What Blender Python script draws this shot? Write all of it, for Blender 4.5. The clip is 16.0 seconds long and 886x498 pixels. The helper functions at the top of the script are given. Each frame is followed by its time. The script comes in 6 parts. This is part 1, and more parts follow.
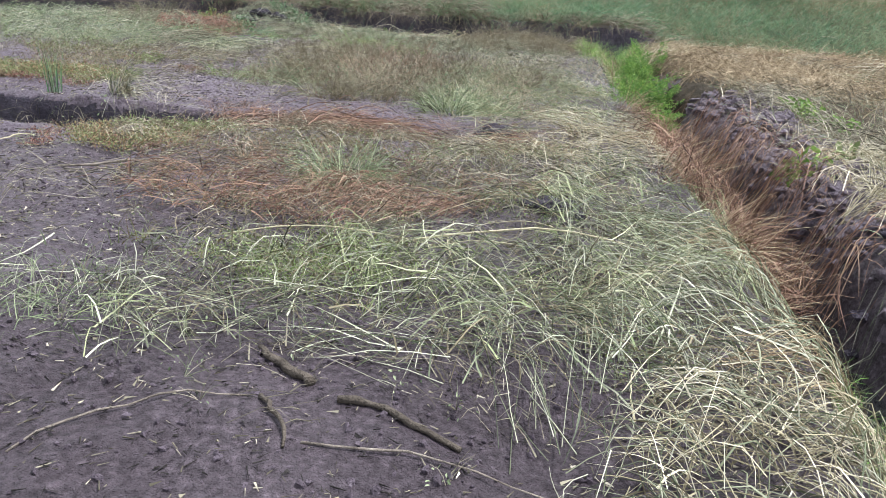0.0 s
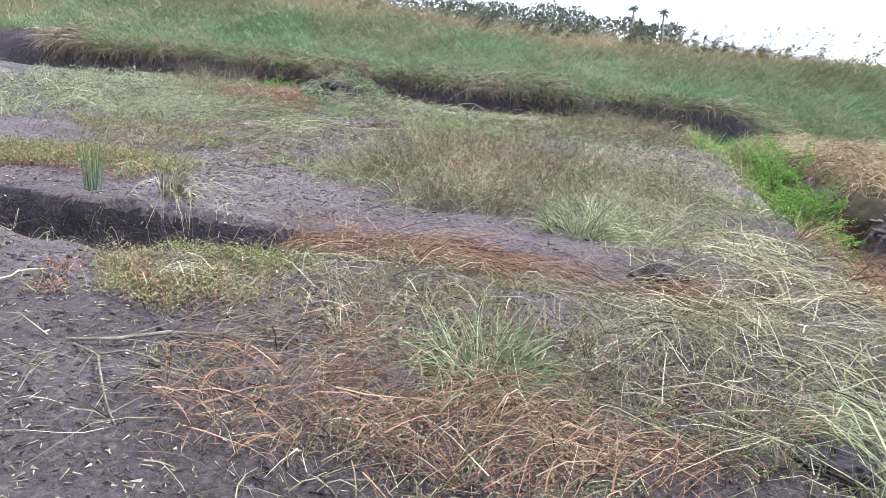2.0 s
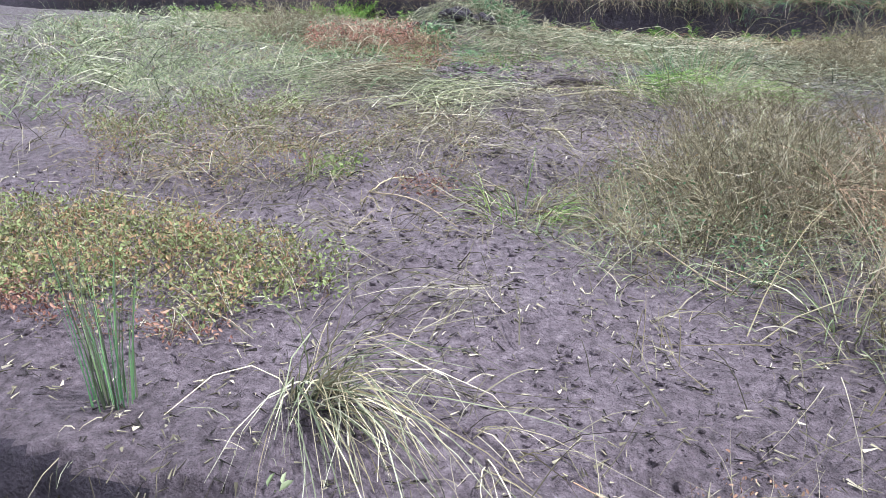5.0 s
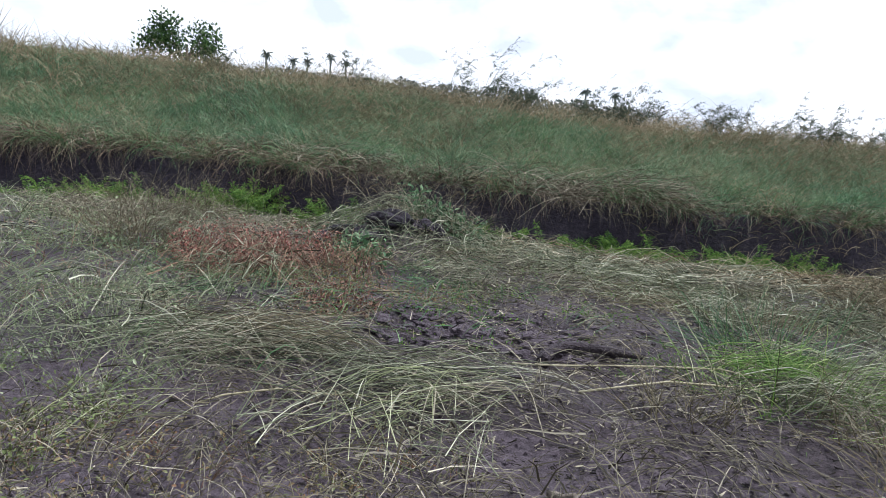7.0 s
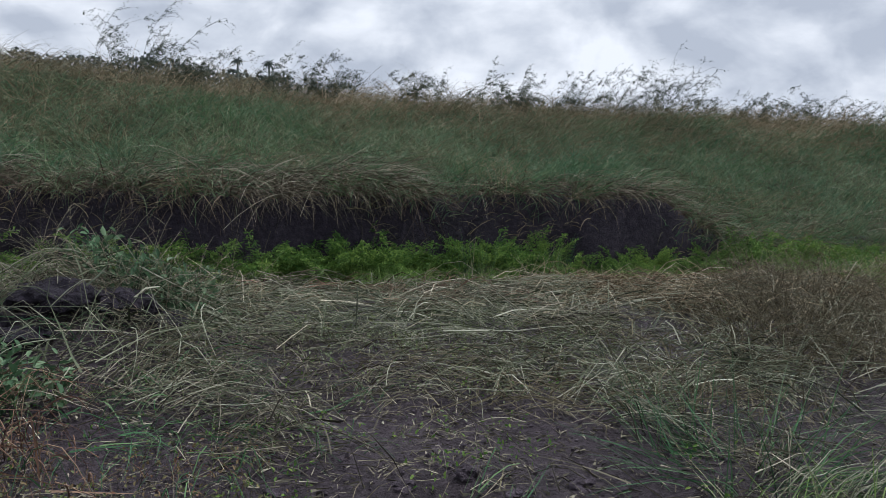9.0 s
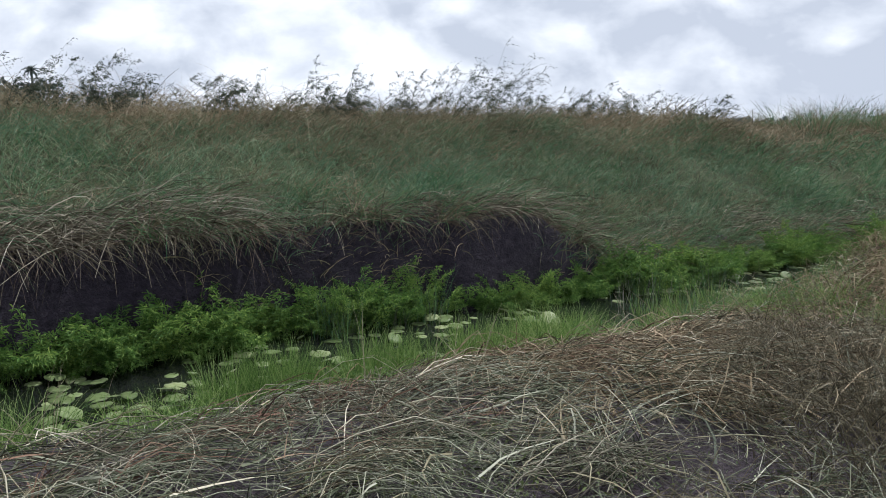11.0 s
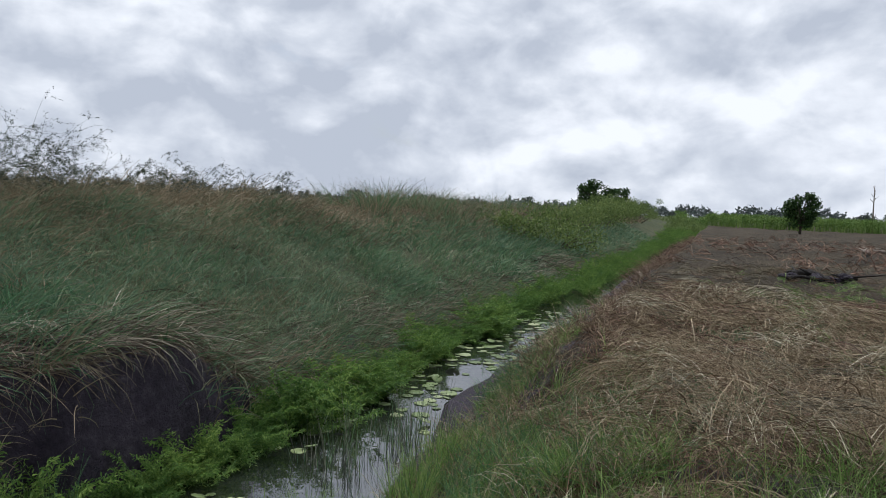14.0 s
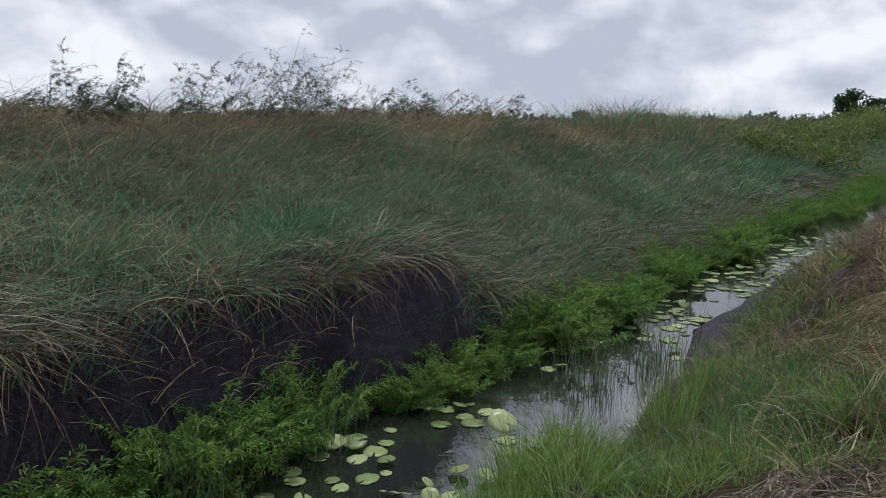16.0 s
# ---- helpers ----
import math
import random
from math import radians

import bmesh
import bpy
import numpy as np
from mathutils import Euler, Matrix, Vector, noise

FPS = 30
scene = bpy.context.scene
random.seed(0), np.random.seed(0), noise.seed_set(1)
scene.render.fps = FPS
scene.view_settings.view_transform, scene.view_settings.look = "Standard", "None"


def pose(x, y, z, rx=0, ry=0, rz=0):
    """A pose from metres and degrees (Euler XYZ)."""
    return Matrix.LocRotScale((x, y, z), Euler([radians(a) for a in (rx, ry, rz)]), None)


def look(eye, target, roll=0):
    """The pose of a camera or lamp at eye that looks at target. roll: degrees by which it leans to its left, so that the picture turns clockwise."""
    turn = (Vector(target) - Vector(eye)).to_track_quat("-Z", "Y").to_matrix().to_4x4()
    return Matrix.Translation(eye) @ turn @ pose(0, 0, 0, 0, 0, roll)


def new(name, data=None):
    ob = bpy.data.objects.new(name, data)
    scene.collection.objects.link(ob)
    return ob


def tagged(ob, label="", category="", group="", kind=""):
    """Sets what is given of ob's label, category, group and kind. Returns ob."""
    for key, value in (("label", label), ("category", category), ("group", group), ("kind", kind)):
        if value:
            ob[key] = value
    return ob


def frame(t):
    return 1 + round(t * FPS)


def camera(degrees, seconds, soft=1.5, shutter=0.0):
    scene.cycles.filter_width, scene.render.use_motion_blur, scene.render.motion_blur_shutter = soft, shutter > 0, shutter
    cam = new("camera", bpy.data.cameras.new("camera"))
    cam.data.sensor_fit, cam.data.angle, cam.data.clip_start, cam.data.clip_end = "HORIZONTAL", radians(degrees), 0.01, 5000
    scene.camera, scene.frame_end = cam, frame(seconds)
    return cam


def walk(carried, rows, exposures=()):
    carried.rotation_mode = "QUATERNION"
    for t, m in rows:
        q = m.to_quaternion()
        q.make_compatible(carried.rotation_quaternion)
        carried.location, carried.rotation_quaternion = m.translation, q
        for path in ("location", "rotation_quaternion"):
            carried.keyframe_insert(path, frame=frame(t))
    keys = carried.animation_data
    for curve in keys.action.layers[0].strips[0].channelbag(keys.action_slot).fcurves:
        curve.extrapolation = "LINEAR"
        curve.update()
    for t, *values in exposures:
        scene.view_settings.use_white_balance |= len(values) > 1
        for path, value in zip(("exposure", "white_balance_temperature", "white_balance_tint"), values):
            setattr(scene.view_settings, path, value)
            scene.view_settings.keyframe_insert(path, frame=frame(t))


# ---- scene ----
cam = camera(60.6, 16.0, soft=0.9)
PATH = [
    (0, (0.668, 0.176, 1.227), (0.471, 2.043, 0.538), 4.0),
    (0.5, (0.234, 0.571, 1.328), (-0.038, 2.424, 0.627), 7.2),
    (1, (0.226, 0.904, 1.343), (0.024, 2.756, 0.616), 4.8),
    (1.5, (0.162, 1.345, 1.309), (-0.03, 3.18, 0.538), 3.4),
    (2, (-0.173, 1.756, 1.291), (-0.501, 3.652, 0.747), 5.7),
    (2.5, (-0.563, 2.271, 1.25), (-0.953, 4.069, 0.465), 3.1),
    (3, (-0.971, 2.744, 1.336), (-1.422, 4.513, 0.519), 3.1),
    (3.5, (-1.362, 3.283, 1.416), (-1.88, 5.028, 0.587), 2.1),
    (3.7, (-1.493, 3.416, 1.429), (-2.033, 5.149, 0.588), 1.7),
    (5.8, (-2.767, 6.058, 1.0), (-3.032, 7.9, 0.268), 4.8),
    (6, (-2.853, 6.236, 0.968), (-3.087, 8.089, 0.252), 5.8),
    (6.5, (-3.003, 6.996, 0.9), (-3.256, 8.913, 0.391), 4.5),
    (7, (-3.206, 7.629, 1.142), (-3.418, 9.591, 0.813), 5.6),
    (7.5, (-3.361, 8.201, 1.207), (-3.401, 10.168, 0.844), 4.6),
    (8, (-3.485, 8.856, 1.201), (-3.39, 10.819, 0.827), 4.2),
    (8.5, (-3.697, 9.417, 1.231), (-3.326, 11.357, 0.914), 4.6),
    (9, (-3.735, 9.908, 1.248), (-3.099, 11.773, 0.903), 2.9),
    (9.5, (-3.686, 10.322, 1.309), (-2.912, 12.13, 0.95), 1.2),
    (10, (-3.719, 10.772, 1.316), (-2.826, 12.525, 0.956), 1.0),
    (10.2, (-3.693, 10.989, 1.359), (-2.751, 12.723, 1.037), 0.8),
    (12.3, (-3.173, 13.713, 1.304), (-1.779, 15.084, 0.885), 2.3),
    (12.5, (-3.113, 13.942, 1.345), (-1.649, 15.238, 0.924), 2.7),
    (13, (-3.038, 14.383, 1.36), (-1.391, 15.462, 1.008), 4.3),
    (13.5, (-2.959, 14.689, 1.495), (-1.159, 15.528, 1.256), 4.3),
    (14, (-2.708, 14.961, 1.537), (-0.828, 15.634, 1.424), 2.5),
    (14.5, (-2.564, 15.009, 1.559), (-0.636, 15.537, 1.5), 0.8),
    (15, (-2.68, 15.021, 1.582), (-0.757, 15.562, 1.48), 0.1),
    (15.5, (-2.725, 15.066, 1.565), (-0.898, 15.855, 1.368), 0.3),
    (16, (-2.794, 15.185, 1.511), (-1.207, 16.357, 1.182), 0.6),
]
EXPOSURES = [(0.0, 1.78, 6000, 10), (0.5, 1.98, 6000, 10), (1.5, 2.0, 6000, 10), (2.0, 2.02, 6000, 10), (2.5, 1.76, 6000, 10), (3.7, 2.06, 5900, 10), (5.8, 2.05, 5900, 10), (6.0, 2.08, 5900, 10), (6.4, 2.38, 5900, 10), (7.0, 0.95, 5900, 10), (7.4, 0.24, 5900, 10), (8.0, 0.28, 5900, 10), (9.1, 0.14, 5900, 10), (10.2, 0.28, 5900, 10), (12.3, 0.66, 6100, 10), (13.2, 0.48, 6000, 10), (14.0, 0.2, 6000, 10), (14.5, -0.14, 6000, 10), (15.0, -0.2, 6000, 10), (15.5, -0.06, 6000, 10), (16.0, 0.14, 6000, 10)]
walk(cam, [(t, look(eye, target, roll)) for t, eye, target, roll in PATH], EXPOSURES)

SKY, SUN, SOFT_SUN = 0.80, 3.1, 2.5
# x, y and height of the wispy shrubs on the bank crest
SHRUBS = [(-4.8, 25.8, 1.80), (-3.9, 25.6, 1.30), (-2.0, 24.6, 1.20), (-1.0, 25.2, 1.10), (0.6, 25.4, 1.10), (2.2, 25.2, 1.20), (4.2, 25.0, 1.25), (5.4, 25.0, 1.55), (7.3, 26.6, 1.95), (8.6, 26.8, 1.25),
          (10.8, 27.0, 1.15), (12.2, 27.2, 1.35), (13.6, 27.5, 1.25), (15.2, 27.4, 1.15), (16.6, 27.2, 1.05), (-8.0, 26.0, 1.10), (-11.5, 26.5, 1.00), (3.2, 25.6, 0.95), (9.8, 27.0, 0.95)]
PALMS = [(-59.0, 160, 10.6), (-53.8, 160, 9.8), (-50.6, 160, 10.0), (-45.7, 160, 11.0), (-42.1, 160, 10.4), (5.2, 160, 9.0), (11.3, 160, 8.8)]
FTREE = (-21.2, 45, 4.2, 4.6)

# ---------------------------------------------------------------- light
SUN_EL, SUN_AZ = 62.0, 68.0
world = bpy.data.worlds.new("sky")
scene.world = world
world.use_nodes = True


def build_sky():
    nt = world.node_tree
    nt.nodes.clear()
    N, L = nt.nodes.new, nt.links.new
    out = N("ShaderNodeOutputWorld")
    mix = N("ShaderNodeMixShader")
    clear, cloud = N("ShaderNodeBackground"), N("ShaderNodeBackground")
    sky = N("ShaderNodeTexSky")
    sky.sky_type, sky.sun_disc = "NISHITA", False
    sky.sun_elevation, sky.sun_rotation = radians(SUN_EL), radians(SUN_AZ)
    sky.dust_density = 3.0
    clear.inputs[1].default_value = 0.09
    cloud.inputs[1].default_value = SKY
    L(sky.outputs[0], clear.inputs[0])
    tc = N("ShaderNodeTexCoord")
    # heaped clouds, a little flattened, lit from above
    flat = N("ShaderNodeVectorMath")
    flat.operation = "MULTIPLY"
    flat.inputs[1].default_value = (1.0, 1.0, 1.6)
    L(tc.outputs["Generated"], flat.inputs[0])
    upper = N("ShaderNodeVectorMath")
    upper.operation = "ADD"
    upper.inputs[1].default_value = (0.0, 0.0, 0.05)
    L(flat.outputs[0], upper.inputs[0])

    def field(scale, detail, rough, at=flat):
        n = N("ShaderNodeTexNoise")
        n.inputs["Scale"].default_value, n.inputs["Detail"].default_value = scale, detail
        n.inputs["Roughness"].default_value, n.inputs["Distortion"].default_value = rough, 0.25
        L(at.outputs[0], n.inputs["Vector"])
        return n

    def ramp(src, stops):
        r = N("ShaderNodeValToRGB")
        els = r.color_ramp.elements
        while len(els) < len(stops):
            els.new(0.5)
        for e, (p, c) in zip(els, stops):
            e.position, e.color = p, (*c, 1)
        L(src.outputs[0], r.inputs[0])
        return r

    here, above, broad = field(8.0, 9, 0.52), field(8.0, 9, 0.52, upper), field(3.2, 4, 0.5)
    relief, body = N("ShaderNodeMath"), N("ShaderNodeMath")
    relief.operation, body.operation = "SUBTRACT", "MULTIPLY_ADD"
    L(here.outputs[0], relief.inputs[0])
    L(above.outputs[0], relief.inputs[1])
    body.inputs[1].default_value = 1.35
    L(relief.outputs[0], body.inputs[0])
    L(broad.outputs[0], body.inputs[2])
    puffs = N("ShaderNodeTexVoronoi")
    puffs.feature = "SMOOTH_F1"
    puffs.inputs["Scale"].default_value, puffs.inputs["Smoothness"].default_value, puffs.inputs["Detail"].default_value = 8.0, 0.35, 2.0
    L(flat.outputs[0], puffs.inputs["Vector"])
    heap, level = N("ShaderNodeMath"), N("ShaderNodeMath")
    heap.operation, level.operation = "MULTIPLY_ADD", "ADD"
    heap.inputs[1].default_value, level.inputs[1].default_value = -0.36, 0.19
    L(puffs.outputs["Distance"], heap.inputs[0])
    L(body.outputs[0], heap.inputs[2])
    L(heap.outputs[0], level.inputs[0])
    shade = ramp(level, [(0.12, (0.58, 0.61, 0.67)), (0.38, (0.77, 0.79, 0.83)), (0.50, (0.89, 0.90, 0.925)), (0.70, (1.06, 1.06, 1.07))])
    gaps = ramp(field(3.0, 6, 0.55), [(0.26, (0, 0, 0)), (0.36, (1, 1, 1))])
    L(shade.outputs[0], cloud.inputs[0])
    L(gaps.outputs[0], mix.inputs[0])
    L(clear.outputs[0], mix.inputs[1])
    L(cloud.outputs[0], mix.inputs[2])
    L(mix.outputs[0], out.inputs[0])


build_sky()
sun_data = bpy.data.lights.new("sun", "SUN")
sun_data.energy, sun_data.angle, sun_data.color = SUN, radians(SOFT_SUN), (1.0, 0.97, 0.93)
sun = new("sun", sun_data)
_az, _el = radians(SUN_AZ), radians(SUN_EL)
sun.matrix_world = look((0, 0, 60), Vector((0, 0, 60)) - 10 * Vector((math.sin(_az) * math.cos(_el), math.cos(_az) * math.cos(_el), math.sin(_el))))


# ---------------------------------------------------------------- materials
def material(name, stops, rough=0.85, vary="island", grain=0.0, bump=0.0, coarse=1.2, spread=0.35, trans=0.0):
    """A ramp of colours picked for each blade or leaf, mottled by noise at two scales."""
    m = bpy.data.materials.new(name)
    m.use_nodes = True
    nt = m.node_tree
    N, L = nt.nodes.new, nt.links.new
    bsdf = nt.nodes["Principled BSDF"]
    bsdf.inputs["Roughness"].default_value = rough
    bsdf.inputs["Specular IOR Level"].default_value = 0.15
    geo, tc = N("ShaderNodeNewGeometry"), N("ShaderNodeTexCoord")
    big = N("ShaderNodeTexNoise")
    big.inputs["Scale"].default_value, big.inputs["Detail"].default_value = coarse, 4
    L(geo.outputs["Position"], big.inputs["Vector"])
    pick = N("ShaderNodeMath")
    pick.operation = "MULTIPLY_ADD"
    if vary == "island":
        L(geo.outputs["Random Per Island"], pick.inputs[0])
    elif vary == "object":
        info = N("ShaderNodeObjectInfo")
        L(info.outputs["Random"], pick.inputs[0])
    else:
        fine = N("ShaderNodeTexNoise")
        fine.inputs["Scale"].default_value, fine.inputs["Detail"].default_value, fine.inputs["Roughness"].default_value = vary, 6, 0.65
        L(geo.outputs["Position"], fine.inputs["Vector"])
        L(fine.outputs[0], pick.inputs[0])
    pick.inputs[1].default_value = 1.0 - spread
    shift = N("ShaderNodeMath")
    shift.operation = "MULTIPLY"
    shift.inputs[1].default_value = spread
    L(big.outputs[0], shift.inputs[0])
    L(shift.outputs[0], pick.inputs[2])
    r = N("ShaderNodeValToRGB")
    els = r.color_ramp.elements
    while len(els) < len(stops):
        els.new(0.5)
    for e, (p, c) in zip(els, stops):
        e.position, e.color = p, (*c, 1)
    L(pick.outputs[0], r.inputs[0])
    L(r.outputs[0], bsdf.inputs["Base Color"])
    if trans:
        tr, mx, outn = N("ShaderNodeBsdfTranslucent"), N("ShaderNodeMixShader"), nt.nodes["Material Output"]
        mx.inputs[0].default_value = trans
        L(r.outputs[0], tr.inputs[0])
        L(bsdf.outputs[0], mx.inputs[1])
        L(tr.outputs[0], mx.inputs[2])
        L(mx.outputs[0], outn.inputs[0])
    if bump:
        n = N("ShaderNodeTexNoise")
        n.inputs["Scale"].default_value, n.inputs["Detail"].default_value, n.inputs["Roughness"].default_value = grain, 6, 0.7
        L(geo.outputs["Position"], n.inputs["Vector"])
        b, tiny, f = N("ShaderNodeBump"), N("ShaderNodeBump"), N("ShaderNodeTexVoronoi")
        b.inputs["Strength"].default_value, b.inputs["Distance"].default_value = bump, 0.05
        L(n.outputs[0], b.inputs["Height"])
        f.inputs["Scale"].default_value = grain * 3.3
        L(geo.outputs["Position"], f.inputs["Vector"])
        tiny.inputs["Strength"].default_value, tiny.inputs["Distance"].default_value = bump * 0.7, 0.012
        L(f.outputs["Distance"], tiny.inputs["Height"])
        L(tiny.outputs[0], b.inputs["Normal"])
        L(b.outputs[0], bsdf.inputs["Normal"])
    return m


MUD = material("peat_mud", [(0.30, (0.015, 0.011, 0.013)), (0.44, (0.039, 0.030, 0.035)), (0.56, (0.070, 0.055, 0.064)), (0.72, (0.15, 0.123, 0.138))], 0.55, 34.0, 46.0, 0.85, 0.9, 0.34)
# blackish peat; also stands in for shade on the trench wall and bank face
DARK = material("dark_peat_and_shade", [(0.3, (0.014, 0.012, 0.017)), (0.55, (0.037, 0.030, 0.042)), (0.75, (0.08, 0.066, 0.078))], 0.7, 14.0, 22.0, 1.0)
DRYMUD = material("drying_mauve_peat", [(0.30, (0.025, 0.019, 0.023)), (0.44, (0.064, 0.050, 0.061)), (0.56, (0.112, 0.090, 0.108)), (0.72, (0.21, 0.175, 0.198))], 0.6, 30.0, 46.0, 0.85, 0.9, 0.36)
FIELD = material("dry_field_litter", [(0.30, (0.014, 0.011, 0.007)), (0.46, (0.031, 0.024, 0.014)), (0.58, (0.054, 0.040, 0.024)), (0.72, (0.105, 0.083, 0.053))], 0.95, 9.0, 34.0, 0.9, 0.3, 0.5)
BANK = material("bank_thatch", [(0.3, (0.028, 0.034, 0.018)), (0.5, (0.055, 0.066, 0.032)), (0.7, (0.10, 0.09, 0.05))], 0.95, 7.0, 25.0, 1.0, 0.4, 0.5)
STRAW = material("pale_cut_straw", [(0.15, (0.07, 0.056, 0.034)), (0.36, (0.20, 0.175, 0.105)), (0.58, (0.34, 0.305, 0.20)), (0.82, (0.57, 0.52, 0.40))], 0.55)
GREENSTRAW = material("greenish_cut_grass", [(0.15, (0.045, 0.05, 0.024)), (0.36, (0.14, 0.165, 0.078)), (0.58, (0.23, 0.25, 0.13)), (0.82, (0.44, 0.445, 0.30))], 0.55)
SHEAF = material("grey_green_cut_stalk", [(0.2, (0.03, 0.036, 0.022)), (0.38, (0.085, 0.10, 0.058)), (0.58, (0.16, 0.172, 0.108)), (0.8, (0.38, 0.38, 0.29))], 0.6)
GREYSTRAW = material("grey_brown_straw", [(0.2, (0.03, 0.026, 0.019)), (0.42, (0.095, 0.085, 0.06)), (0.65, (0.20, 0.182, 0.13)), (0.85, (0.40, 0.365, 0.285))], 0.75)
TAN = material("tan_dry_grass", [(0.12, (0.05, 0.035, 0.022)), (0.4, (0.135, 0.098, 0.058)), (0.62, (0.27, 0.21, 0.13)), (0.9, (0.52, 0.44, 0.30))], 0.8, coarse=0.7, spread=0.5)
RUST = material("rust_brown_stems", [(0.2, (0.05, 0.03, 0.024)), (0.42, (0.13, 0.074, 0.053)), (0.65, (0.225, 0.135, 0.092)), (0.85, (0.33, 0.235, 0.16))], 0.75)
RED = material("red_wilted_leaf", [(0.15, (0.10, 0.036, 0.032)), (0.5, (0.24, 0.094, 0.076)), (0.85, (0.37, 0.225, 0.175))], 0.8, trans=0.2)
WILT = material("dull_red_weed_leaf", [(0.15, (0.075, 0.034, 0.030)), (0.5, (0.165, 0.082, 0.066)), (0.85, (0.29, 0.19, 0.14))], 0.8, trans=0.2)
OLIVE = material("olive_red_leaf", [(0.15, (0.17, 0.07, 0.055)), (0.35, (0.22, 0.15, 0.085)), (0.6, (0.125, 0.145, 0.065)), (0.9, (0.235, 0.24, 0.13))], 0.7, trans=0.25, coarse=3.5, spread=0.55)
LEAF = material("yellow_green_leaf", [(0.12, (0.07, 0.045, 0.024)), (0.4, (0.10, 0.125, 0.048)), (0.9, (0.22, 0.265, 0.12))], 0.75, trans=0.3, coarse=3.0)
HERB = material("blue_green_leaf", [(0.15, (0.03, 0.06, 0.032)), (0.5, (0.075, 0.14, 0.07)), (0.9, (0.20, 0.28, 0.16))], 0.6, trans=0.25)
DEADWEED = material("olive_brown_dead_weed", [(0.15, (0.05, 0.042, 0.028)), (0.5, (0.115, 0.10, 0.062)), (0.85, (0.24, 0.205, 0.135))], 0.85, coarse=1.6, spread=0.5)
PALE = material("pale_grey_green_leaf", [(0.1, (0.075, 0.105, 0.055)), (0.5, (0.165, 0.205, 0.11)), (0.9, (0.33, 0.365, 0.235))], 0.6, trans=0.25)
FERN = material("bright_fern", [(0.2, (0.038, 0.09, 0.022)), (0.5, (0.10, 0.19, 0.042)), (0.8, (0.26, 0.36, 0.085))], 0.55, trans=0.4, coarse=1.4, spread=0.62)
GRASS = material("fresh_grass", [(0.15, (0.055, 0.11, 0.026)), (0.5, (0.135, 0.235, 0.055)), (0.85, (0.31, 0.39, 0.14))], 0.6, trans=0.3)
TEAL = material("bank_grass_green", [(0.2, (0.058, 0.112, 0.068)), (0.45, (0.11, 0.19, 0.108)), (0.62, (0.18, 0.22, 0.12)), (0.85, (0.29, 0.275, 0.185))], 0.7, coarse=0.45, spread=0.6, trans=0.15)
BROWNTOP = material("bank_grass_brown", [(0.2, (0.085, 0.082, 0.052)), (0.45, (0.165, 0.15, 0.092)), (0.62, (0.25, 0.195, 0.125)), (0.85, (0.42, 0.35, 0.245))], 0.8, coarse=0.4, spread=0.6, trans=0.15)
HANG = material("bleached_hanging_grass", [(0.2, (0.05, 0.042, 0.03)), (0.45, (0.12, 0.105, 0.075)), (0.7, (0.23, 0.205, 0.15)), (0.88, (0.50, 0.46, 0.37))], 0.85)
BANKGREEN = material("bank_fresh_green", [(0.1, (0.04, 0.10, 0.05)), (0.5, (0.08, 0.175, 0.08)), (0.9, (0.18, 0.27, 0.12))], 0.7, trans=0.2)
TRAIL = material("trailing_brown_grass", [(0.1, (0.05, 0.036, 0.028)), (0.5, (0.115, 0.088, 0.064)), (0.85, (0.20, 0.158, 0.118)), (0.98, (0.38, 0.33, 0.26))], 0.85)
TWIG = material("brown_twig", [(0.1, (0.10, 0.075, 0.055)), (0.5, (0.22, 0.175, 0.125)), (0.9, (0.42, 0.36, 0.27))], 0.8)
WOOD = material("weathered_wood", [(0.3, (0.08, 0.066, 0.055)), (0.5, (0.20, 0.17, 0.14)), (0.7, (0.40, 0.355, 0.29))], 0.85, 18.0, 60.0, 0.7)
CHAR = material("charred_wood", [(0.3, (0.012, 0.011, 0.011)), (0.6, (0.04, 0.035, 0.032)), (0.75, (0.13, 0.11, 0.095))], 0.9, 14.0, 40.0, 0.8)
BARK = material("bark", [(0.3, (0.035, 0.028, 0.022)), (0.7, (0.12, 0.10, 0.08))], 0.9, 10.0, 30.0, 0.8)
TREELEAF = material("tree_leaf", [(0.1, (0.012, 0.03, 0.010)), (0.5, (0.03, 0.065, 0.018)), (0.9, (0.08, 0.14, 0.035))], 0.6, trans=0.2)
BUSHLEAF = material("light_bush_leaf", [(0.1, (0.05, 0.10, 0.022)), (0.5, (0.11, 0.19, 0.04)), (0.9, (0.22, 0.30, 0.08))], 0.6, trans=0.3)
GREYLEAF = material("wispy_shrub_leaf", [(0.1, (0.025, 0.035, 0.022)), (0.5, (0.05, 0.065, 0.04)), (0.9, (0.11, 0.12, 0.08))], 0.7, trans=0.2)
BANKBUSH = material("bank_bush_leaf", [(0.15, (0.045, 0.075, 0.022)), (0.5, (0.11, 0.16, 0.045)), (0.85, (0.23, 0.28, 0.09))], 0.65, trans=0.3, coarse=0.6, spread=0.5)
# pale blue-grey: the haze of distance is painted into this leaf colour
HAZEWOOD = material("hazed_woodland", [(0.1, (0.06, 0.078, 0.075)), (0.9, (0.125, 0.145, 0.13))], 0.9)
PAD = material("lily_pad_leaf", [(0.1, (0.07, 0.095, 0.035)), (0.5, (0.15, 0.195, 0.08)), (0.85, (0.30, 0.33, 0.17))], 0.35, "object", 0, 0, 6.0)


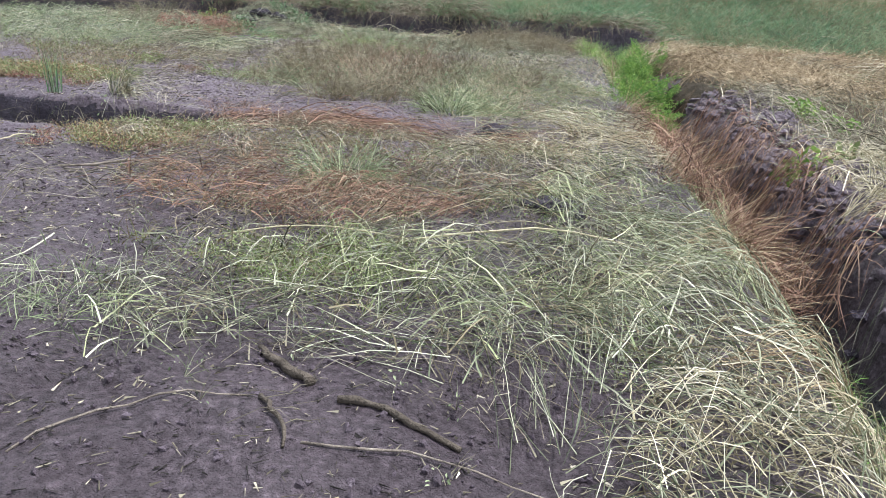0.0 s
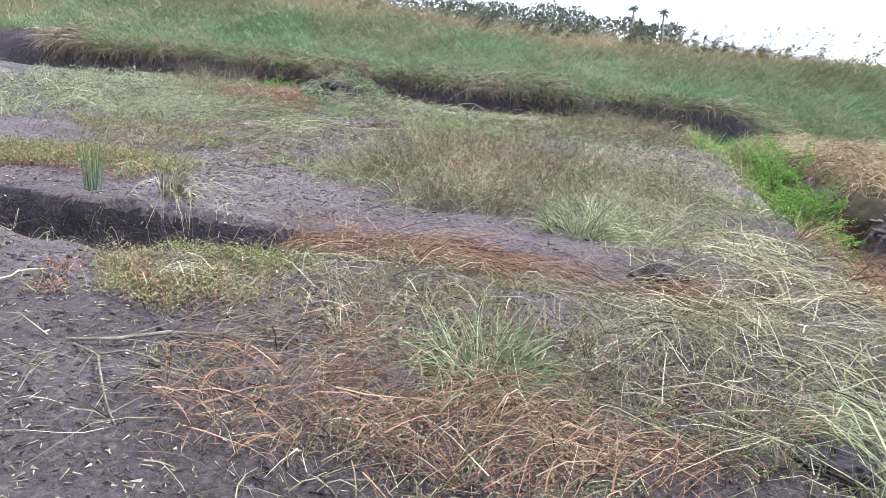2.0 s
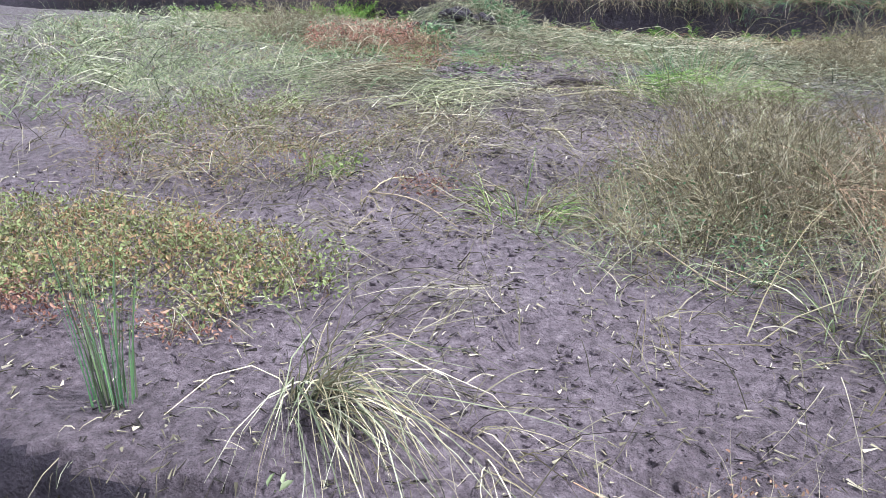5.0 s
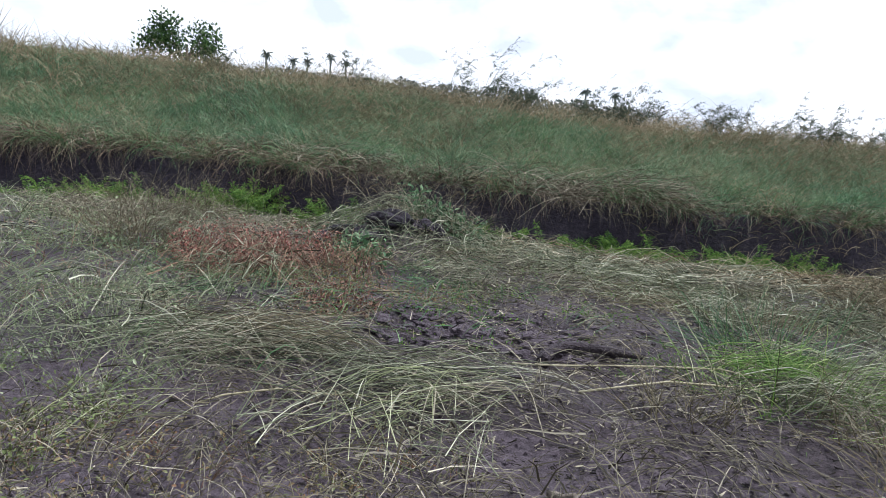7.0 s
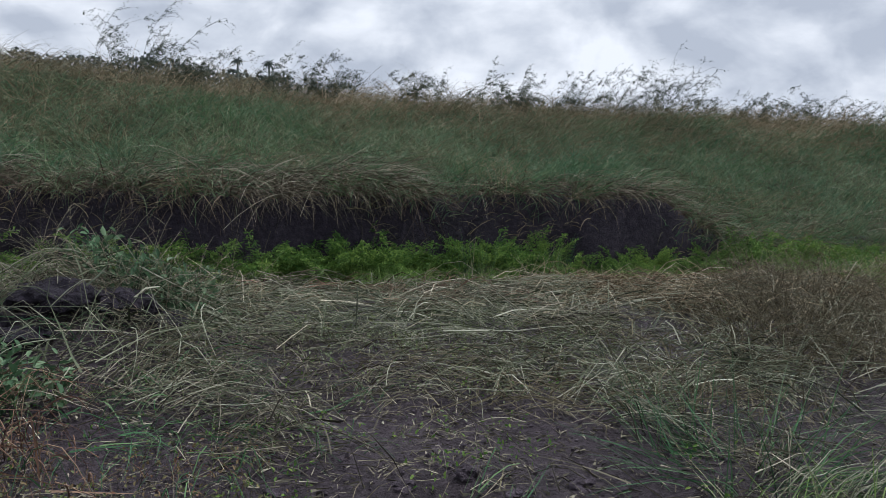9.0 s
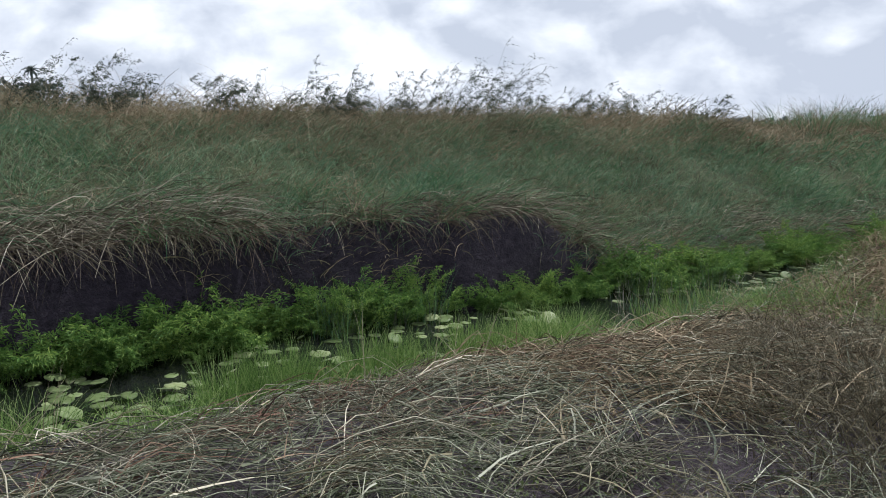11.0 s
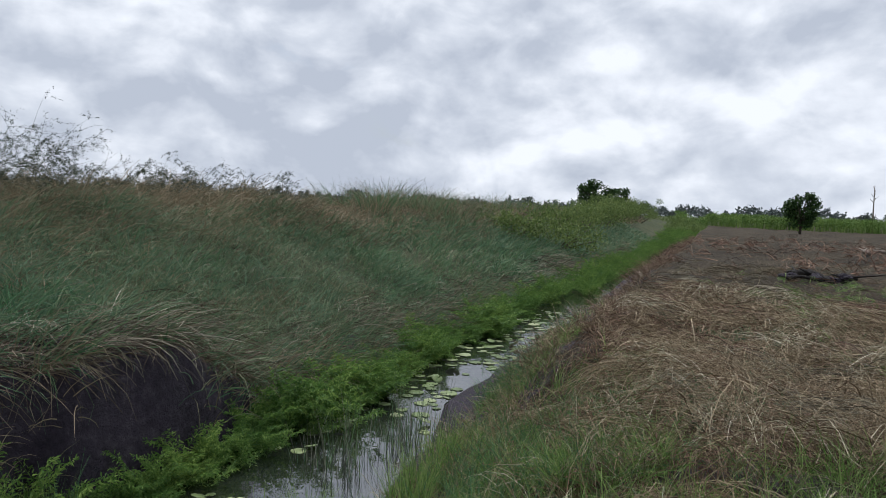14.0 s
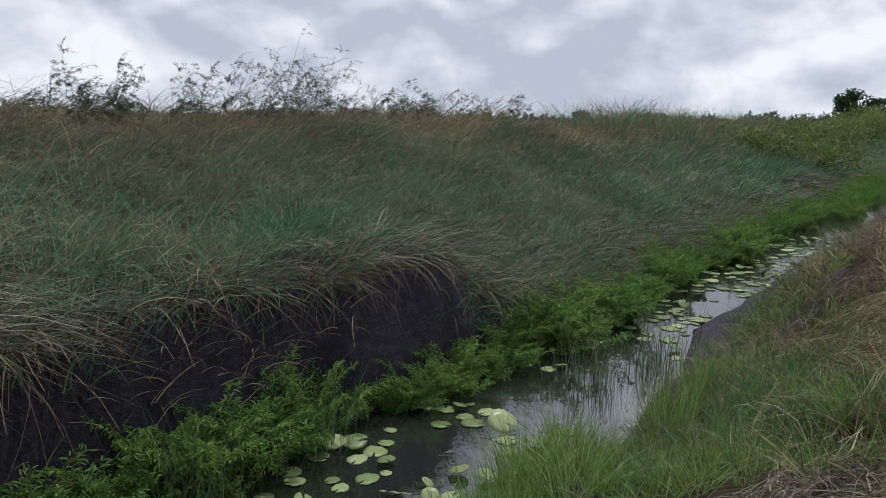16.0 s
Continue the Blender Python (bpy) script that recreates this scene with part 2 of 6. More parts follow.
def water_material():
    m = bpy.data.materials.new("still_ditch_water")
    m.use_nodes = True
    nt = m.node_tree
    b = nt.nodes["Principled BSDF"]
    b.inputs["Base Color"].default_value = (0.012, 0.013, 0.012, 1)
    b.inputs["Roughness"].default_value = 0.03
    b.inputs["IOR"].default_value = 2.2
    b.inputs["Specular IOR Level"].default_value = 1.0
    n, u = nt.nodes.new("ShaderNodeTexNoise"), nt.nodes.new("ShaderNodeBump")
    g = nt.nodes.new("ShaderNodeNewGeometry")
    n.inputs["Scale"].default_value, n.inputs["Detail"].default_value = 7.0, 2
    u.inputs["Strength"].default_value, u.inputs["Distance"].default_value = 0.6, 0.006
    nt.links.new(g.outputs["Position"], n.inputs["Vector"])
    nt.links.new(n.outputs[0], u.inputs["Height"])
    nt.links.new(u.outputs[0], b.inputs["Normal"])
    return m


WATER = water_material()

# ---------------------------------------------------------------- the lie of the land
rng = np.random.default_rng(7)
LATTICE = rng.random((256, 256))


def wave(x, y, size, seed=0):
    """Smooth random height between -1 and 1 with hills about this size."""
    u, v = np.asarray(x, float) / size + 37.3 * seed, np.asarray(y, float) / size + 11.7 * seed
    i, j = np.floor(u).astype(int), np.floor(v).astype(int)
    a, b = u - i, v - j
    a, b = a * a * (3 - 2 * a), b * b * (3 - 2 * b)
    at = lambda p, q: LATTICE[p % 256, q % 256]
    return 2 * ((at(i, j) * (1 - a) + at(i + 1, j) * a) * (1 - b) + (at(i, j + 1) * (1 - a) + at(i + 1, j + 1) * a) * b) - 1


def smooth(a, b, v):
    t = np.clip((v - a) / (b - a), 0, 1)
    return t * t * (3 - 2 * t)


WATER_Z = -0.85
DITCH_Y = [9.0, 13.4, 14.6, 15.6, 16.1, 16.6, 17.75, 18.0, 18.85, 19.2, 19.45, 19.62, 20.1, 22.0, 24.5, 28.0, 40.0, 90.0]
DITCH_Z = [0.0, 0.0, -0.03, -0.13, -0.26, -0.46, -0.80, -1.05, -1.1, -0.88, -0.25, 0.14, 0.32, 0.68, 1.3, 1.35, 0.9, 0.4]


def height(x, y):
    x, y = np.asarray(x, float), np.asarray(y, float)
    near = 1 - smooth(14, 40, np.hypot(x, y - 10))
    wob = 0.36 * wave(x, 0 * y, 2.6, 5) + 0.17 * wave(x, 0 * y, 0.9, 6) + 0.05 * wave(x, y, 0.3, 19)
    shift = (np.interp(x, [-4.5, -2.5, 0.5, 2.5, 4.2, 6.0], [0.0, -0.3, -0.35, -0.5, -0.45, 0.2]) + smooth(0, 4, x) * (0.28 * wave(x, 0 * y, 2.1, 61) + 0.14 * wave(x, 0 * y, 0.7, 62))) * (1 - smooth(17.4, 18.3, y))
    z = np.interp(y - wob * smooth(18.75, 19.3, y) - shift, DITCH_Y, DITCH_Z)
    # the bank under the dry field stays level almost to the water
    lip = 0.22 * wave(x, 0 * y, 1.7, 81) + 0.1 * wave(x, y, 0.5, 82)
    z = np.where(y < 17.9, z + smooth(4.0, 5.6, x) * (np.maximum(z, np.interp(y + lip, [14.0, 15.6, 16.2, 16.5, 16.85, 17.15], [0.0, 0.03, 0.05, -0.08, -0.6, -0.9])) - z), z)
    # farther along, the far bank eases into a grassy slope
    ease = np.interp(y - 0.5 * wob, [18.85, 19.2, 20.0, 21.0, 22.5, 24.5], [-1.1, -0.92, -0.5, -0.05, 0.6, 1.3])
    z = np.where((y > 18.85) & (y < 24.5), z + smooth(2.6, 5.0, x) * (np.minimum(z, ease) - z), z)
    # furrow that runs up to the ditch
    mid = 2.05 + 0.1 * wave(0 * x, y, 2.2, 3) - 0.015 * (y - 8) + 0.07 * wave(x, y, 0.5, 14) + 0.04 * wave(x, y, 0.2, 15)
    across = x - mid
    deep = 0.42 * (1 - smooth(15.2, 16.6, y)) * smooth(-7, -4, y)
    z = z - deep * smooth(-0.42, -0.08, across) * (1 - smooth(0.12, 0.34, across))
    z = z + 0.13 * smooth(0.3, 0.5, across) * (1 - smooth(0.9, 1.6, across)) * (1 - smooth(13, 15, y)) * (0.7 + 0.5 * wave(x, y, 0.5, 9))
    # cross trench with a steep back
    back = 6.4 + 0.14 * wave(x, 0 * y, 1.1, 4) + 0.06 * wave(x, y, 0.3, 17) + 0.03 * wave(x, y, 0.12, 18)
    deep = 0.33 * (1 - smooth(-2.3, -1.7, x)) * smooth(-9, -6.5, x) + 0.07 * smooth(-2.3, -1.7, x) * (1 - smooth(1.0, 1.6, x))
    z = z - deep * smooth(back - 0.85, back - 0.5, y) * (1 - smooth(back - 0.12, back + 0.03, y))
    land = 1 - smooth(16.4, 17.2, y)
    field = smooth(2.6, 4.0, x)
    z = z + land * (0.035 * wave(x, y, 1.7, 1) + near * (0.03 * wave(x, y, 0.55, 2) + 0.02 * wave(x, y, 0.21, 7) + 0.012 * wave(x, y, 0.1, 8)))
    z = z + field * land * (0.12 * wave(x, y, 3.1, 11) + 0.1 * wave(x, y, 1.2, 16)) * (1 - 0.7 * smooth(15.6, 16.4, y))
    z = z + 0.38 * smooth(21, 24.5, y) * (1 - smooth(-9, 1, x)) * (1 - smooth(40, 80, y))
    z = z + 0.1 * wave(x, y, 1.5, 64) * smooth(19.5, 20.1, y) * (1 - smooth(30, 50, y))
    z = z + (1 - land) * near * smooth(19.0, 19.6, y) * 0.06 * wave(x, y, 0.35, 12)
    # spoil mounds along the ditch
    for cx, cy, r, up in ((0.25, 14.0, 0.8, 0.08), (-4.3, 14.05, 0.5, 0.3), (-4.6, 11.9, 0.8, 0.06), (3.6, 15.0, 1.3, 0.08), (0.35, 5.0, 0.3, 0.06)):
        z = z + up * np.exp(-((x - cx) ** 2 + (y - cy) ** 2) / r**2)
    return z


def mesh_from(name, verts, faces, mats, index=None, flat=False):
    me = bpy.data.meshes.new(name)
    verts, faces = np.asarray(verts, np.float32), np.asarray(faces, np.int32)
    k = faces.shape[1]
    me.vertices.add(len(verts))
    me.vertices.foreach_set("co", verts.ravel())
    me.loops.add(faces.size)
    me.loops.foreach_set("vertex_index", faces.ravel())
    me.polygons.add(len(faces))
    me.polygons.foreach_set("loop_start", np.arange(0, faces.size, k, dtype=np.int32))
    me.polygons.foreach_set("use_smooth", np.full(len(faces), not flat))
    for m in mats:
        me.materials.append(m)
    if index is not None:
        me.polygons.foreach_set("material_index", np.asarray(index, np.int32))
    me.update()
    me.validate()
    return me


def steps(fine_a, fine_b, step, far):
    mid = np.arange(fine_a, fine_b + step / 2, step)
    out, d = [], step
    while not out or out[-1] < far:
        d = min(d * 1.16, 150)
        out.append((out[-1] if out else 0) + d)
    out = np.array(out)
    return np.r_[fine_a - out[::-1], mid, mid[-1] + out]


def build_ground():
    xs, ys = steps(-7.5, 7.0, 0.055, 1800), steps(0.3, 20.6, 0.055, 1800)
    ys = np.unique(np.r_[ys, np.arange(5.9, 6.75, 0.0181)])
    X, Y = np.meshgrid(xs, ys, indexing="ij")
    Z = height(X, Y)
    verts = np.stack([X, Y, Z], -1).reshape(-1, 3)
    n, m = len(xs), len(ys)
    i, j = np.meshgrid(np.arange(n - 1), np.arange(m - 1), indexing="ij")
    a = (i * m + j).ravel()
    faces = np.stack([a, a + m, a + m + 1, a + 1], 1)
    c = verts[faces].mean(1)
    x, y, z = c.T
    ragged = 0.5 * wave(x, y, 0.8, 21) + 0.3 * wave(x, y, 0.2, 22)
    kind = np.zeros(len(c), int)
    kind[(y + ragged > 4.6) & (x + ragged < 0.2) & (y + ragged < 10.6)] = 4
    kind[(x + ragged > 2.3) | (y + ragged > 15.6)] = 2
    kind[y + 0.5 * ragged > 20.0] = 3
    # dark faces paint shade into the trench back and under the far brow
    back = (y + 0.25 * ragged > 5.85) & (y < 6.6) & (x < -1.8) & (z < -0.06)
    kind[back | ((y + 0.4 * ragged > 16.6) & (y < 20.05) & (z < 0.33))] = 1
    kind[(x > 1.7) & (x + ragged * 0.8 < 3.1) & (y + ragged < 9.0)] = 0
    return tagged(new("ground", mesh_from("ground", verts, faces, [MUD, DARK, FIELD, BANK, DRYMUD], kind)), "dark purple-brown peat soil cut by a ditch and furrows", "ground", kind="structure")


build_ground()


def build_water():
    n = 120
    xs = np.linspace(-60, 140, n)
    rows = [(16.7, WATER_Z), (19.5, WATER_Z)]
    verts = [(x, y, z) for x in xs for y, z in rows]
    faces = [(2 * k, 2 * k + 2, 2 * k + 3, 2 * k + 1) for k in range(n - 1)]
    return tagged(new("water", mesh_from("water", verts, faces, [WATER])), "still dark ditch water reflecting the grey sky", "water", kind="structure")


build_water()


def build_puddle():
    xs = np.linspace(1.5, 2.8, 14)
    verts = [(x, y, -0.365) for x in xs for y in (1.6, 4.4)]
    faces = [(2 * k, 2 * k + 2, 2 * k + 3, 2 * k + 1) for k in range(13)]
    return tagged(new("water", mesh_from("water", verts, faces, [WATER])), "shallow murky water standing in the furrow bottom", "water", kind="structure")


build_puddle()


# ---------------------------------------------------------------- builders for plants
def part(name, me, parent, label=""):
    ob = new(name, me)
    ob.parent = parent
    return tagged(ob, label, kind="stuff" if name in ("stem_growth", "twig_growth", "rib_growth") else "")


def strand_mesh(name, paths, widths, mats, sides=3, taper=0.35, index=None):
    """Round or flat strands along paths, an array of strands x points x 3."""
    P = np.asarray(paths, float)
    n, k, _ = P.shape
    T = np.gradient(P, axis=1)
    T /= np.linalg.norm(T, axis=2, keepdims=True) + 1e-9
    ref = rng.normal(size=(n, 1, 3))
    U = np.cross(T, ref)
    U /= np.linalg.norm(U, axis=2, keepdims=True) + 1e-9
    V = np.cross(T, U)
    w = np.asarray(widths, float)[:, None] * np.linspace(1, taper, k)[None] / 2
    if sides == 2:
        ring = np.stack([P + U * w[..., None], P - U * w[..., None]], 2)
    else:
        ang = np.arange(sides) * 2 * np.pi / sides
        ring = np.stack([P + (U * np.cos(a) + V * np.sin(a)) * w[..., None] for a in ang], 2)
    s = ring.shape[2]
    verts = ring.reshape(-1, 3)
    i, j, q = np.meshgrid(np.arange(n), np.arange(k - 1), np.arange(1 if s == 2 else s), indexing="ij")
    base = (i * k + j) * s
    a, b = base + q, base + (q + 1) % s
    faces = np.stack([a, b, b + s, a + s], -1).reshape(-1, 4)
    mi = None if index is None else np.repeat(index, len(faces) // n)
    return mesh_from(name, verts, faces, mats, mi)


def lying(x, y, heading, length, lift=(0.01, 0.07), arch=0.04, curl=0.5, k=4, ground=height):
    """Paths of stalks that lie on the ground, following it."""
    n = len(x)
    t = np.linspace(0, 1, k)[None]
    a = heading[:, None] + (curl * rng.normal(size=n))[:, None] * (t - 0.5)
    dx, dy = np.cos(a) * length[:, None] / (k - 1), np.sin(a) * length[:, None] / (k - 1)
    X = x[:, None] + np.cumsum(dx, 1) - dx[:, :1] - np.cos(heading)[:, None] * length[:, None] / 2
    Y = y[:, None] + np.cumsum(dy, 1) - dy[:, :1] - np.sin(heading)[:, None] * length[:, None] / 2
    z0 = rng.uniform(*lift, n)[:, None]
    tilt = (rng.normal(size=n) * arch)[:, None] * (t - 0.5) + np.abs(rng.normal(size=n) * arch)[:, None] * np.sin(np.pi * t)
    Z = np.maximum(ground(X, Y) + 0.006, ground(X, Y) + z0 + tilt)
    return np.stack([X, Y, Z], -1)


def rising(x, y, z, heading, elev, length, droop, curl=0.3, k=5):
    """Paths of blades that grow from the ground and bend over."""
    n = len(x)
    P = np.zeros((n, k, 3))
    P[:, 0] = np.stack([x, y, z], -1)
    c = curl * rng.normal(size=n)
    for i in range(1, k):
        f = (i - 0.5) / (k - 1)
        e, a = elev - droop * f**1.3, heading + c * f
        step = np.stack([np.cos(e) * np.cos(a), np.cos(e) * np.sin(a), np.sin(e)], -1)
        P[:, i] = P[:, i - 1] + step * (length / (k - 1))[:, None]
    return P


def scatter(cx, cy, rx, ry, n, turn=0.0, ragged=0.5, hole=0.0, seed=0):
    """Points in a ragged oval."""
    out, c, s = [], math.cos(radians(turn)), math.sin(radians(turn))
    got = 0
    while got < n:
        r, a = np.sqrt(rng.random(3 * n)) * 1.25, rng.random(3 * n) * 2 * np.pi
        u, v = rx * r * np.cos(a), ry * r * np.sin(a)
        x, y = cx + u * c - v * s, cy + u * s + v * c
        lump = wave(x, y, 0.45, 30 + seed) * 0.6 + wave(x, y, 0.17, 31 + seed) * 0.4
        keep = (r + ragged * lump < 1.0) & (lump > hole - 1)
        out.append(np.stack([x[keep], y[keep]], -1))
        got += keep.sum()
    p = np.concatenate(out)
    p = p[rng.permutation(len(p))][:n]
    return p[:, 0], p[:, 1]


def leaf_mesh(name, P, heading, size, mats, pitch=0.5, wide=0.55, index=None):
    """Small folded leaves, each of two halves along a midrib."""
    n = len(P)
    tilt, roll = rng.normal(0, pitch, n), rng.normal(0, pitch, n)
    f = np.stack([np.cos(heading) * np.cos(tilt), np.sin(heading) * np.cos(tilt), np.sin(tilt)], -1)
    side = np.stack([-np.sin(heading), np.cos(heading), 0 * heading], -1)
    upv = np.cross(f, side)
    side, upv = side * np.cos(roll)[:, None] + upv * np.sin(roll)[:, None], upv * np.cos(roll)[:, None] - side * np.sin(roll)[:, None]
    shape = [(0, 0, 0), (0.35, 0.5 * wide, 0.12), (0.75, 0.42 * wide, 0.08), (1, 0, -0.08), (0.75, -0.42 * wide, 0.08), (0.35, -0.5 * wide, 0.12)]
    sz = np.asarray(size)[:, None]
    V = np.stack([P + sz * (a * f + b * side + c * upv) for a, b, c in shape], 1).reshape(-1, 3)
    base = (np.arange(n) * 6)[:, None]
    faces = np.concatenate([base + np.array([[0, 1, 2, 3]]), base + np.array([[0, 3, 4, 5]])], 1).reshape(-1, 4)
    mi = None if index is None else np.repeat(index, 2)
    return mesh_from(name, V, faces, mats, mi)


def straw_mat(name, label, cx, cy, rx, ry, n, facing, spread, lengths, mat, width=0.005, turn=0, lift=(0.01, 0.08), arch=0.05, sides=3, ragged=0.7, category="cut grass", k=5, seed=0, blades=0.3, bundle=7, curl=0.3):
    """Stalks and flat blades fallen in small sheaves that point roughly one way, with bare gaps between."""
    bundle = 1 if category == "litter" else bundle
    m = max(1, n // bundle)
    sx, sy = scatter(cx, cy, rx, ry, m, turn, ragged, seed=seed)
    sa = radians(facing) + radians(spread) * (0.9 * wave(sx, sy, 0.4, seed) + 0.7 * rng.normal(size=m))
    q = rng.integers(0, m, n)
    L = rng.uniform(*lengths, n) * rng.uniform(0.5, 1.1, n)
    loose = min(0.07, 0.3 * lengths[1])
    x, y = sx[q] + rng.normal(0, loose, n), sy[q] + rng.normal(0, loose, n)
    a = sa[q] + rng.normal(0, radians(min(spread, 32)), n)
    P = lying(x, y, a, L, lift, arch, curl, k)
    f = int(n * (1 - blades))
    me = strand_mesh(name, P[:f], rng.uniform(0.4, 1.0, f) * width, [mat], sides)
    ob = tagged(new(name, me), label, category, kind="stuff")
    if f < n:
        tagged(part("blade_litter", strand_mesh("blade_litter", P[f:], rng.uniform(0.8, 1.7, n - f) * width, [mat], 2, 0.15), ob), kind="stuff")
    return ob


def sheaf(label, x, y, heading, n, lengths, mat, width=0.005, girth=0.09, spread=9, lift=(0.01, 0.12), group="sheaves of cut grass"):
    """A handful of straight stalks that fell side by side."""
    L = rng.uniform(*lengths, n)
    q = radians(heading)
    u, v = rng.normal(0, 0.16 * lengths[1], n), rng.normal(0, girth, n)
    P = lying(x + u * math.cos(q) - v * math.sin(q), y + u * math.sin(q) + v * math.cos(q), q + rng.normal(0, radians(spread), n), L, lift, 0.05, 0.16, 5)
    ob = tagged(new("cut_grass", strand_mesh("cut_grass", P, rng.uniform(0.5, 1.0, n) * width, [mat], 3, 0.4)), label, "cut grass", group)
    return ob


def weed_patch(name, label, cx, cy, rx, ry, n, size, tall, mat, turn=0, stems=0.12, stem_mat=None, category="weeds", ragged=0.6, seed=0, clump=0.035):
    """A creeping mat of leaves in little rosettes, with thin stems among them."""
    if size < 0.03:
        n, size = int(n * 1.6), size * 0.78
    m = max(4, n // 11)
    x, y = scatter(cx, cy, rx, ry, m, turn, ragged, seed=seed)
    top = tall * (0.35 + 0.65 * rng.random(m))
    who = rng.integers(0, m, n)
    px, py = x[who] + rng.normal(0, clump, n), y[who] + rng.normal(0, clump, n)
    pz = height(px, py) + 0.008 + top[who] * rng.random(n) ** 0.7
    a = np.arctan2(py - y[who], px - x[who]) + rng.normal(0, 0.5, n)
    me = leaf_mesh(name, np.stack([px, py, pz], -1), a, rng.uniform(0.4, 1.4, n) * size, [mat], 0.75, 0.45)
    thing = tagged(new(name, me), label, category, kind="stuff")
    k = int(n * stems)
    if k:
        q = rng.integers(0, m, k)
        P = rising(x[q], y[q], height(x[q], y[q]) - 0.005, rng.random(k) * 6.28, rng.uniform(0.4, 1.4, k), top[q] * 1.15 + 0.05, rng.uniform(0.2, 1.0, k), 0.5, 4)
        part("stem_growth", strand_mesh("stem_growth", P, rng.uniform(0.0018, 0.0036, k), [stem_mat or RUST, GREYSTRAW], 3, 0.35, rng.integers(0, 2, k)), thing)
    return thing


def rough_grass(name, label, cx, cy, rx, ry, n, length, mat, width=0.005, ragged=0.7, seed=0, lean=0.9, droop=0.9):
    """Loose standing blades all over a ragged oval."""
    x, y = scatter(cx, cy, rx, ry, n, 0, ragged, seed=seed)
    e = np.clip(radians(90) - np.abs(rng.normal(lean, 0.4, n)), 0.05, 1.5)
    P = rising(x, y, height(x, y) - 0.01, rng.random(n) * 6.28, e, length * rng.uniform(0.4, 1.1, n), np.abs(rng.normal(droop, 0.4, n)), 0.5, 5)
    return tagged(new(name, strand_mesh(name, P, rng.uniform(0.5, 1.3, n) * width, [mat], 2, 0.2)), label, "grass", kind="stuff")


def tuft_mesh(n, radius, length, lean, droop, mats, width=0.006, facing=None, spread=3.2, sides=2, k=5, name="tuft"):
    r, a = radius * np.sqrt(rng.random(n)), rng.random(n) * 2 * np.pi
    x, y = r * np.cos(a), r * np.sin(a)
    head = a + rng.normal(0, 0.5, n) if facing is None else radians(facing) + rng.normal(0, spread, n)
    e = np.clip(radians(90) - np.abs(rng.normal(lean, lean * 0.5, n)), 0.05, 1.57)
    L = rng.uniform(0.5, 1.0, n) * length
    P = rising(x, y, np.full(n, -0.02), head, e, L, np.abs(rng.normal(droop, droop * 0.4, n)), 0.3, k)
    return strand_mesh(name, P, rng.uniform(0.7, 1.3, n) * width, mats, sides, 0.2, rng.integers(0, len(mats), n) if len(mats) > 1 else None)


def grass_tuft(name, label, x, y, n, radius, length, lean, droop, mats, width=0.006, facing=None, spread=3.2, category="grass", sides=2, z=None):
    two = len(mats) > 1 and n >= 20
    ob = tagged(new(name, tuft_mesh(n // 2 if two else n, radius, length, lean, droop, mats[:1] if two else mats, width, facing, spread, sides, name=name)), label, category)
    if two:
        part("dry_growth", tuft_mesh(n - n // 2, radius, length * 0.95, lean, droop, mats[1:], width, facing, spread, sides, name="dry_growth"), ob)
    ob.location = (x, y, float(height(x, y)) if z is None else z)
    return ob


def dead_bush(label, x, y, r, tall, n, mat=None, facing=None):
    """A low thicket of thin bent twigs, with side twigs."""
    mat = mat or TWIG
    ob = tagged(new("dead_bush", None), label, "bush")
    ob.location = (x, y, float(height(x, y)))
    a = rng.random(n) * 6.28
    rr = r * 0.75 * np.sqrt(rng.random(n))
    bx, by = rr * np.cos(a), rr * np.sin(a)
    ground = height(bx + x, by + y) - float(height(x, y))
    head = (a + rng.normal(0, 1.0, n)) if facing is None else radians(facing) + rng.normal(0, 0.7, n)
    L = tall * rng.uniform(0.6, 1.4, n)
    P = rising(bx, by, ground - 0.01, head, rng.uniform(0.5, 1.5, n), L, rng.uniform(0.2, 1.5, n), 0.8, 6)
    part("stem_growth", strand_mesh("stem_growth", P, rng.uniform(0.003, 0.006, n), [mat], 3), ob)
    m = n * 4
    q, at = rng.integers(0, n, m), rng.integers(1, 5, m)
    S = P[q, at]
    T = rising(S[:, 0], S[:, 1], S[:, 2], rng.random(m) * 6.28, rng.uniform(-0.2, 1.4, m), tall * rng.uniform(0.15, 0.5, m), rng.uniform(0, 1, m), 0.8, 4)
    part("twig_growth", strand_mesh("twig_growth", T, rng.uniform(0.002, 0.0035, m), [mat, GREYSTRAW], 2, 0.4, rng.integers(0, 2, m)), ob)
    return ob


